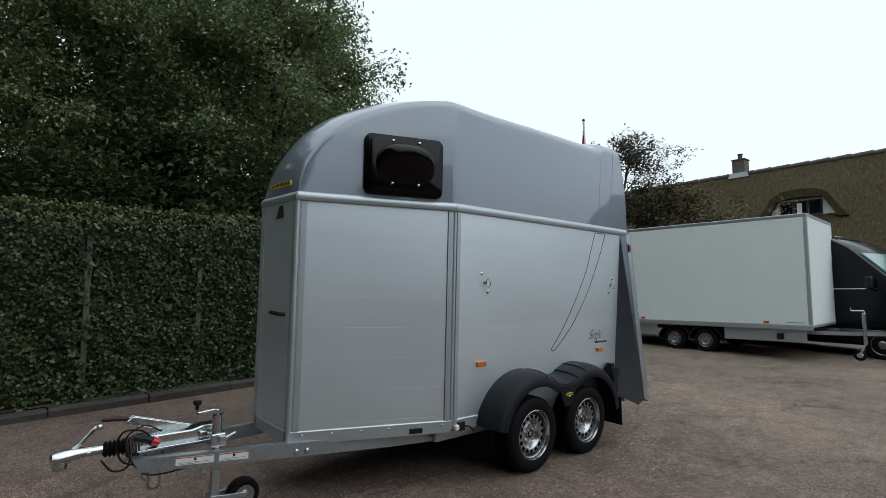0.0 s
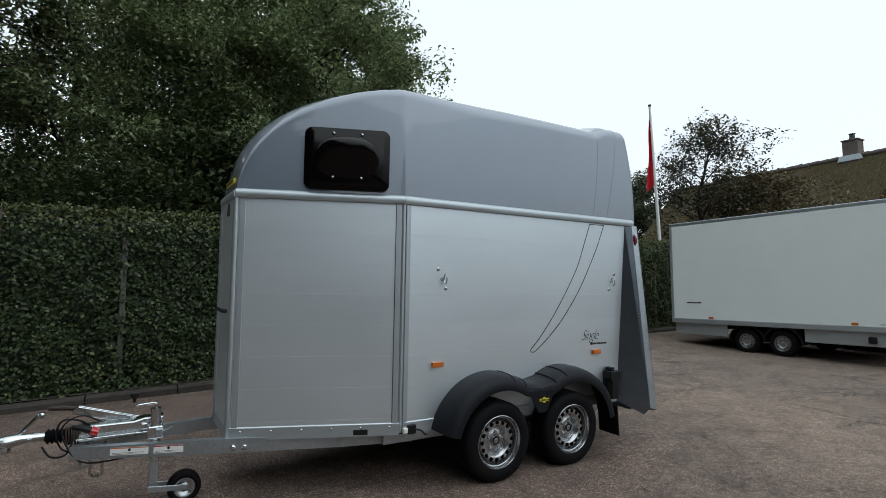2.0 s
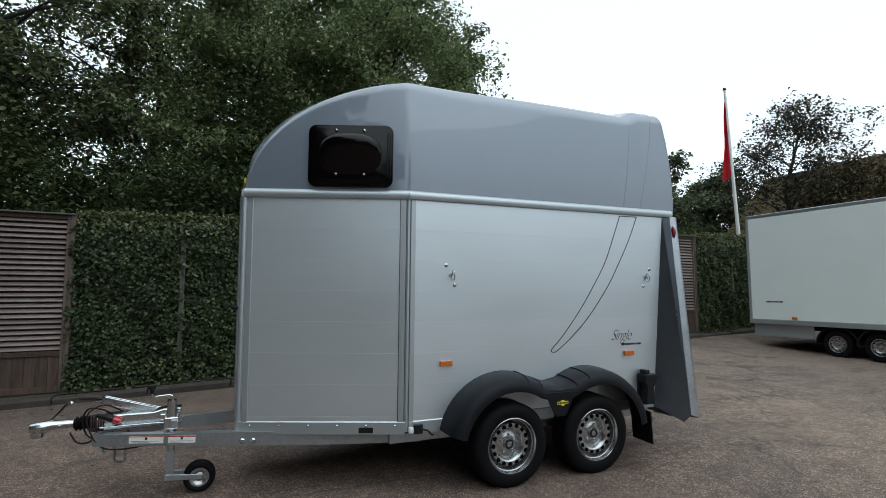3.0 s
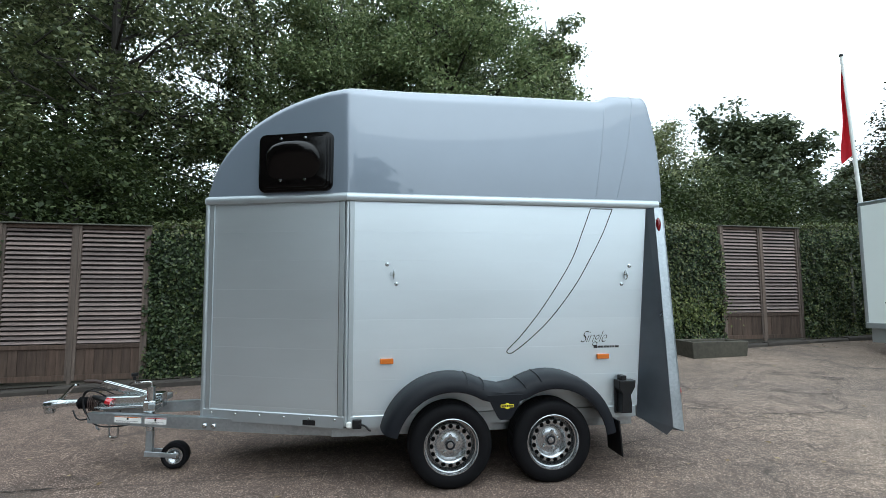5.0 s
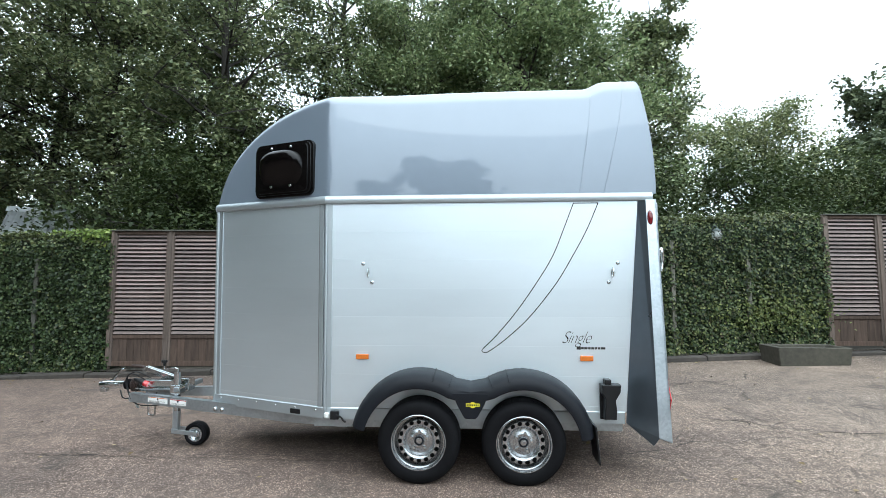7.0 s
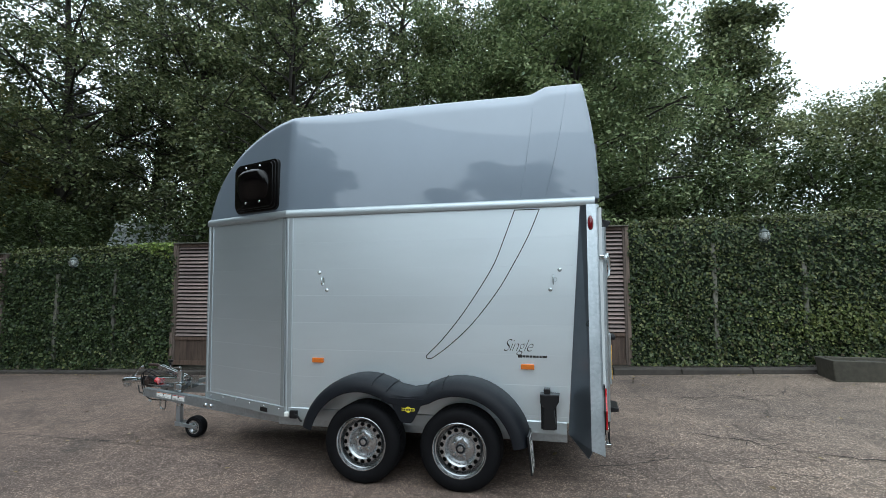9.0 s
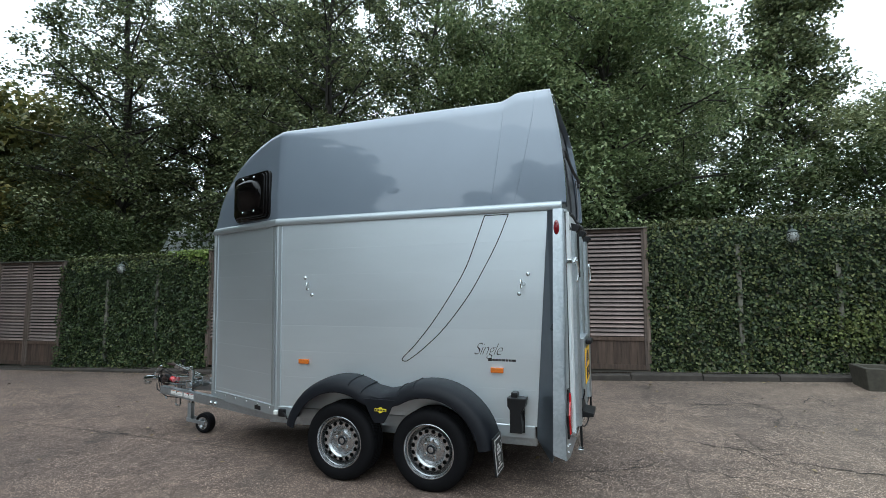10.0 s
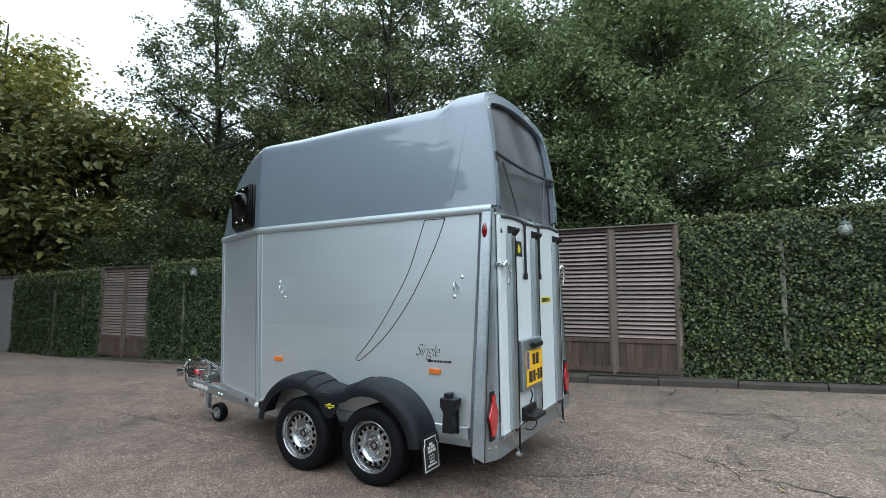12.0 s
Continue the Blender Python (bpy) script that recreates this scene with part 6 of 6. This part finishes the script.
for side in (1, -1):
    rows_ = []
    for i in range(NX + 1):
        x = -13 + 30 * i / NX
        row = []
        for j in range(NS + 1):
            s = j / NS
            sag = 0.18 * math.sin(math.pi * s)
            bump_ = min(1, s * 8) * 0.09 * noise.noise((x * 0.7, s * 5, side)) + min(1, s * 8) * 0.03 * noise.noise((x * 2.5, s * 14, side)) if s else 0
            # the thatch swells over the dormer
            dd = max(0, 1 - abs(x + 0.3) / 2.4)
            lift = 0.3 * dd * dd * (3 - 2 * dd) * math.exp(-((s - 0.35) / 0.16) ** 2) if side < 0 else 0
            row.append(bm.verts.new((x, side * (RD * s), RH - (RH - EH) * s - sag * 0.6 + bump_ + lift)))
        rows_.append(row)
    for a, b in zip(rows_, rows_[1:]):
        for j in range(NS):
            bm.faces.new((a[j], b[j], b[j + 1], a[j + 1]) if side < 0 else (a[j + 1], b[j + 1], b[j], a[j]))
bmesh.ops.remove_doubles(bm, verts=bm.verts, dist=0.001)
bmesh.ops.recalc_face_normals(bm, faces=bm.faces)
bmesh.ops.solidify(bm, geom=bm.faces[:], thickness=0.3)
part("thatch", bm, "thatch", house, "brown-green mossy thatch", smooth=60)
part("wall", box((-12.5, -RD + 0.5, -0.5), (16.5, RD - 0.5, EH + 0.15)), "brick", house)
part("gable", prism([(-RD + 0.6, EH), (0, RH - 0.5), (RD - 0.6, EH)], -12.4, -12.2, "x"), "brick", house)
tile = None
for i in range(75):
    if tile is None:
        bm = bmesh.new()
        add_tube(bm, [(-0.2, 0, 0), (0.2, 0, 0)], [0.1, 0.13], 10)
        tile = part("ridge_tile", bm, "ridge_tile", house, smooth=60)
        o = tile
    else:
        o = share(tile, Matrix(), house)
    o.matrix_local = Matrix.Translation((-12.9 + i * 0.4, 0, RH + 0.02 + 0.01 * math.sin(i * 3)))
ch = part("chimney", box((-4.0, -0.3, RH - 0.6), (-3.4, 0.3, RH + 0.72), 0.02), "brick", house)
part("chimney_cap", box((-4.04, -0.34, RH + 0.72), (-3.36, 0.34, RH + 0.78), 0.02), "ridge_tile", ch)
part("chimney_pot", lathe([(0.12, 0.0), (0.1, 0.25), (0.13, 0.27), (0.13, 0.3), (0.0, 0.3)], 16, "z", (-3.7, 0, RH + 0.78)), "black_wood", ch)
part("flashing", prism([(-4.2, RH - 0.2), (-3.2, RH - 0.2), (-3.3, RH + 0.05), (-4.1, RH + 0.05)], -0.36, -0.33, "y"), "galv", ch)
dm = new("dormer")
dm.parent = house
dm.matrix_local = Matrix.Translation((-0.3, -2.95, 2.0)) @ Matrix.Scale(0.72, 4)
part("dormer_front", prism([(-1.75, 3.35), (1.75, 3.35), (1.1, 4.45), (-1.1, 4.45)], 0.0, 0.15, "y"), "plaster", dm, "white dormer front")
part("dormer_sill", box((-1.8, -0.1, 3.28), (1.8, 0.1, 3.38), 0.01), "black_wood", dm)
for x0 in (-1.05, -0.33, 0.39):
    w_ = part("window_frame", prism(rounded(0.35, 0.44, 0.02, 2), -0.05, 0.0, "y"), "black_wood", dm)
    w_.matrix_local = Matrix.Translation((x0 + 0.33, 0, 3.88))
    part("window_pane", box((-0.27, -0.06, -0.36), (0.27, -0.05, 0.36)), "window_glass", w_)
    # pale panel for the bright reflection in the middle window, drawn as a curtain
    part("curtain", box((-0.2, -0.066, -0.3), (0.06, -0.062, 0.3)), "plaster", w_) if x0 == -0.33 else None
hood_pts = [(-2.35, 3.2), (-1.95, 3.75), (-1.45, 4.6), (-0.9, 4.92), (0.0, 5.0), (0.9, 4.92), (1.45, 4.6), (1.95, 3.75), (2.35, 3.2), (1.85, 3.2), (1.15, 4.42), (0.0, 4.5), (-1.15, 4.42), (-1.85, 3.2)]
part("dormer_thatch", prism(hood_pts, -0.4, 2.2, "y"), "thatch", dm, smooth=30)
# shed with a corrugated roof, half hidden behind the hedge; local y away from the yard
shed = thing("shed", "low shed with a pale grey corrugated roof among the trees", "shed", m=Matrix.Translation((-12.5, 9.0, -0.2)) @ Matrix.Rotation(radians(32), 4, "Z"))
part("wall", box((0.7, 0.15, -0.1), (2.0, 2.9, 2.95), 0.01), "black_wood", shed)
bm = bmesh.new()
rows_ = []
for i in range(181):
    x = 0.5 + 1.7 * i / 180
    w_ = 0.02 * math.cos(x * 2 * math.pi / 0.15)
    rows_.append([bm.verts.new((x, y, z + w_)) for y, z in ((-0.15, 2.85), (1.5, 4.1), (3.15, 2.95))])
for a, b in zip(rows_, rows_[1:]):
    for j in range(2):
        bm.faces.new((a[j], b[j], b[j + 1], a[j + 1]))
bmesh.ops.solidify(bm, geom=bm.faces[:], thickness=0.012)
part("roof", bm, "corrugated", shed, "pale grey corrugated sheet roof", smooth=50)
part("ridge_cap", prism([(1.3, 3.98), (1.5, 4.16), (1.7, 3.98), (1.5, 4.12)], 0.45, 2.25, "x"), "corrugated", shed)
# Trees and shrubs.
def grow(name, label, category, height, radius, clear, n_limbs, clump_n, per_clump, leaf, mat, seed, clump_r=0.55, trunk_r=0.16, group="", shape=0.55, m=None, width=0.3, scatter=0.2, twigs=5, lift=0.15, flat=0.85, even=False):
    """A tree: tapered trunk, limbs with twigs, and a crown of leaves in loose clumps round the twigs."""
    r = random.Random(seed)
    t = thing(name, label, category, group, m=m)
    bm = bmesh.new()
    sway = [(0.25 * math.sin(i * 1.3 + seed) * i / 8, 0.25 * math.cos(i * 1.7 + seed) * i / 8, -0.3 + (height * 0.93 + 0.3) * i / 8) for i in range(9)]
    add_tube(bm, sway, [trunk_r * (1.25 - 1.1 * i / 8) for i in range(9)], 9)
    tips = []
    for i in range(n_limbs):
        k = (i + 0.5) / n_limbs
        z = clear + (height * 0.92 - clear) * k
        a = i * 2.4 + r.uniform(-0.4, 0.4)
        prof = (math.sin(math.pi * min(1, (0.12 + 0.88 * k)) ** shape)) if k < 0.97 else 0.25
        reach = radius * (0.35 + 0.65 * max(0.05, prof)) * r.uniform(0.75, 1.1)
        j = min(7, int(z / height * 8))
        p0 = Vector(sway[j]).lerp(Vector(sway[j + 1]), z / height * 8 - j if z / height * 8 - j < 1 else 0.9)
        end = p0 + Vector((math.cos(a) * reach, math.sin(a) * reach, reach * r.uniform(lift, lift + 0.45)))
        midp = p0.lerp(end, 0.5) + Vector((0, 0, reach * 0.08))
        rad = trunk_r * 0.42 * (1 - 0.6 * k)
        pts = [p0, p0.lerp(midp, 0.5) + Vector((0, 0, 0.05)), midp, end]
        add_tube(bm, pts, [rad, rad * 0.8, rad * 0.55, rad * 0.2], 5)
        for q in range(twigs):
            s = r.uniform(0.3, 1.0)
            b0 = midp.lerp(end, (s - 0.5) * 2) if s > 0.5 else p0.lerp(midp, s * 2)
            d = Vector((r.gauss(0, 1), r.gauss(0, 1), r.gauss(0.1, 0.6))).normalized() * reach * r.uniform(0.25, 0.5)
            b1 = b0 + d
            add_tube(bm, [b0, b0.lerp(b1, 0.5) + Vector((0, 0, 0.05)), b1], [rad * 0.35, rad * 0.25, rad * 0.1], 4)
            tips += [b1, b0.lerp(b1, 0.55)]
        tips += [end, midp.lerp(end, 0.6)]
    part("trunk", bm, "bark", t)
    g = np.random.default_rng(seed)
    T = np.array([tuple(p) for p in tips])
    odds = np.where((T[:, 2] < 9.8) | even, 1.0, 0.5)
    pick = T[g.choice(len(T), clump_n, p=odds / odds.sum())] + g.normal(0, scatter, (clump_n, 3))
    c = np.repeat(pick, per_clump, 0)
    size = np.repeat(g.uniform(0.55, 1.25, clump_n), per_clump)[:, None] * clump_r
    off = g.normal(0, 1, c.shape)
    off *= (g.uniform(0, 1, len(c)) ** 0.42 / np.linalg.norm(off, axis=1))[:, None]
    off = off * size * np.array([1.0, 1.0, flat])
    # sprays droop towards their ends
    off[:, 2] -= 0.3 * (1 - flat) * (off[:, 0] ** 2 + off[:, 1] ** 2) / clump_r
    c = c + off
    nr = off * 0.5 + np.array([0, 0, 0.8])
    v, f = leaf_cloud(c, nr, np.full(len(c), leaf), 0.42, 0.6, 0.14, width)
    tagged(mesh_part("crown", v, f, mat, t), kind="stuff")
    return t


BACK = "tall trees behind the fence"
ALDER = "tall dark green broadleaf tree with sky showing through its crown"
CHERRY = "broad fresh green cherry tree with hanging leaves"


def plant(src, places, z=0.2, group=""):
    """More trees of one kind: (x, y, turn, scale, stretch in height)."""
    for x, y, turn, s, up in places:
        o = copy_thing(src, Matrix.Translation((x, y, z)) @ Matrix.Rotation(turn, 4, "Z"))
        o.scale = (s, s, s * up)
        if group:
            o["group"] = group


alder = grow("tree", ALDER, "tree", 15.5, 3.5, 1.6, 46, 720, 54, 0.13, "leaf_dark", 3, 0.46, 0.19, group=BACK, m=Matrix.Translation((0.6, 14.6, 0.3)), width=0.36, shape=0.9)
alder2 = grow("tree", ALDER, "tree", 15.0, 3.5, 2.2, 44, 720, 54, 0.13, "leaf_dark", 11, 0.46, 0.18, group=BACK, m=Matrix.Translation((-6.4, 10.8, 0.3)), width=0.36, shape=0.9)
plant(alder, ((-3.2, 13.0, 1.0, 1.0, 1.0), (-11.0, 12.2, 3.1, 1.0, 1.0), (-15.2, 10.3, 0.6, 1.1, 1.0)))
slender = grow("tree", "tall slender green tree at the wood's end", "tree", 17.0, 2.5, 4.6, 40, 640, 44, 0.19, "leaf_dark", 23, 0.6, 0.17, group=BACK, m=Matrix.Translation((9.7, 21.6, 0.3)), width=0.36, shape=0.9, even=True)
plant(alder2, ((3.6, 15.2, 0.4, 0.92, 1.1), (-9.5, 14.3, 2.2, 1.1, 1.0), (-14.2, 13.6, 4.0, 1.1, 1.0)))
cherry = grow("tree", CHERRY, "tree", 10.5, 3.5, 1.4, 36, 1600, 44, 0.115, "leaf_cherry", 21, 0.55, 0.17, group=BACK, width=0.27, m=Matrix.Translation((2.6, 9.7, 0.3)) @ Matrix.Rotation(1.2, 4, "Z"), shape=0.7, flat=0.6)
plant(cherry, ((-0.7, 11.2, 2.0, 0.88, 1.15),))
back = grow("tree", "tall dark green tree in the wood's back row", "tree", 15.0, 4.4, 1.0, 30, 520, 22, 0.26, "leaf_deep", 95, 0.9, 0.2, group="back row of trees", m=Matrix.Translation((-1.0, 20.5, 0.3)), width=0.36, shape=0.8, twigs=3)
plant(back, ((5.4, 22.0, 5.0, 0.9, 1.15),))
yellow = grow("tree", "broadleaf tree turning yellow-green", "tree", 14.0, 5.0, 0.4, 34, 900, 40, 0.27, "leaf_yellow", 31, 1.0, 0.2, group="turning trees", m=Matrix.Translation((-30.5, 7.8, -0.2)), shape=0.8)
yellow.scale = (1.3, 1.3, 1.3)
plant(yellow, ((-34, 2.0, 1.0, 1.4, 1.0),), -0.2)
low = grow("shrub", "dense yellow-green shrub at the wood's edge", "shrub", 7.5, 4.2, 0.1, 30, 620, 36, 0.25, "leaf_olive", 37, 0.8, 0.12, group="shrubs at the wood's edge", m=Matrix.Translation((-24.5, 8.6, -0.2)), shape=0.8)
low.scale = (1.5, 1.5, 1.5)
plant(low, ((-22.4, 12.5, 1.0, 1.45, 1.0), (-18.0, 11.2, 2.0, 1.0, 0.9), (-28.5, 5.0, 3.0, 1.0, 1.0)), -0.2)
small = grow("tree", "slender light green tree with thin top twigs", "tree", 8.0, 2.6, 0.2, 36, 900, 38, 0.125, "leaf_light", 41, 0.5, 0.1, m=Matrix.Translation((11.5, 15.3, 0.4)), shape=0.85, group="light trees beyond the hedge", lift=0.5)
plant(small, ((16.0, 15.9, 2.6, 0.8, 0.85), (9.2, 15.0, 4.1, 0.55, 0.75)), 0.4)
far1 = grow("tree", "dense dark green round-crowned tree", "tree", 14.0, 5.2, 0.6, 44, 900, 56, 0.36, "leaf_deep", 51, 0.9, 0.2, group="trees beyond the yard", m=Matrix.Translation((26.0, 27.0, 0.4)), shape=0.8)
plant(far1, ((35, 26, 2.0, 0.8, 1.0),), 0.4)
# thin-leaved tree and brown bush between the box trailer and the house
grow("tree", "thin tree with few leaves and bare twigs", "tree", 7.4, 2.1, 1.2, 26, 700, 20, 0.11, "leaf_thin", 61, 0.35, 0.11, m=Matrix.Translation((15.4, 7.2, 0.4)), shape=0.8, lift=0.5)
grow("shrub", "large brown-leaved bush beside the house", "shrub", 5.3, 3.2, 0.3, 26, 620, 40, 0.12, "leaf_brown", 71, 0.45, 0.1, m=Matrix.Translation((17.0, 6.0, 0.4)))
# dark undergrowth behind the fence, its shade painted in; a gap before the shed
under = grow("shrub", "green undergrowth behind the hedge, shade put into its leaf colour", "shrub", 4.0, 2.2, 0.2, 18, 300, 38, 0.11, "leaf_under", 81, 0.55, 0.08, group="undergrowth behind the fence", m=Matrix.Translation((-2.0, 8.2, 0.2)), twigs=3)
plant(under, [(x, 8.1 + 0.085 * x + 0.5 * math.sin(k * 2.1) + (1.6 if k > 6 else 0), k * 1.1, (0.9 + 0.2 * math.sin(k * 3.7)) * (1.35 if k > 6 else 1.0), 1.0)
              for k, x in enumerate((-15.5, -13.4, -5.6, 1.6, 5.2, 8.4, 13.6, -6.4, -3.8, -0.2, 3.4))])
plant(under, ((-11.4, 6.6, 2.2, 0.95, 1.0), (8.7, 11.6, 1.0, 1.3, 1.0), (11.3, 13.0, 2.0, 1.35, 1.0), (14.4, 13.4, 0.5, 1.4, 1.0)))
# dense trees on the other side of the yard
across = grow("tree", "dense dark green tree across the yard", "tree", 12.8, 4.6, 0.6, 22, 330, 20, 0.75, "leaf_deep", 91, 1.0, 0.2, group="trees across the yard", m=Matrix.Translation((-13, -20, -0.3)), width=0.42, twigs=2, shape=0.8)
plant(across, ((-0.8, -21, 2.6, 0.72, 1.0), (-15.5, -15, 5.3, 1.15, 1.0), (-11.2, -15.5, 0.4, 0.8, 1.0), (-19, -6.5, 1.1, 1.8, 1.0), (-15.5, -10, 4.3, 1.7, 1.0), (-22, -9, 2.2, 2.0, 1.0)), -0.3)
plant(across, [(-9.5 + 3.1 * k, -23 + 0.8 * math.sin(k * 2.3), k * 1.7, 0.46 + 0.06 * math.sin(k * 3.1), 1.0) for k in range(12)], -0.3)
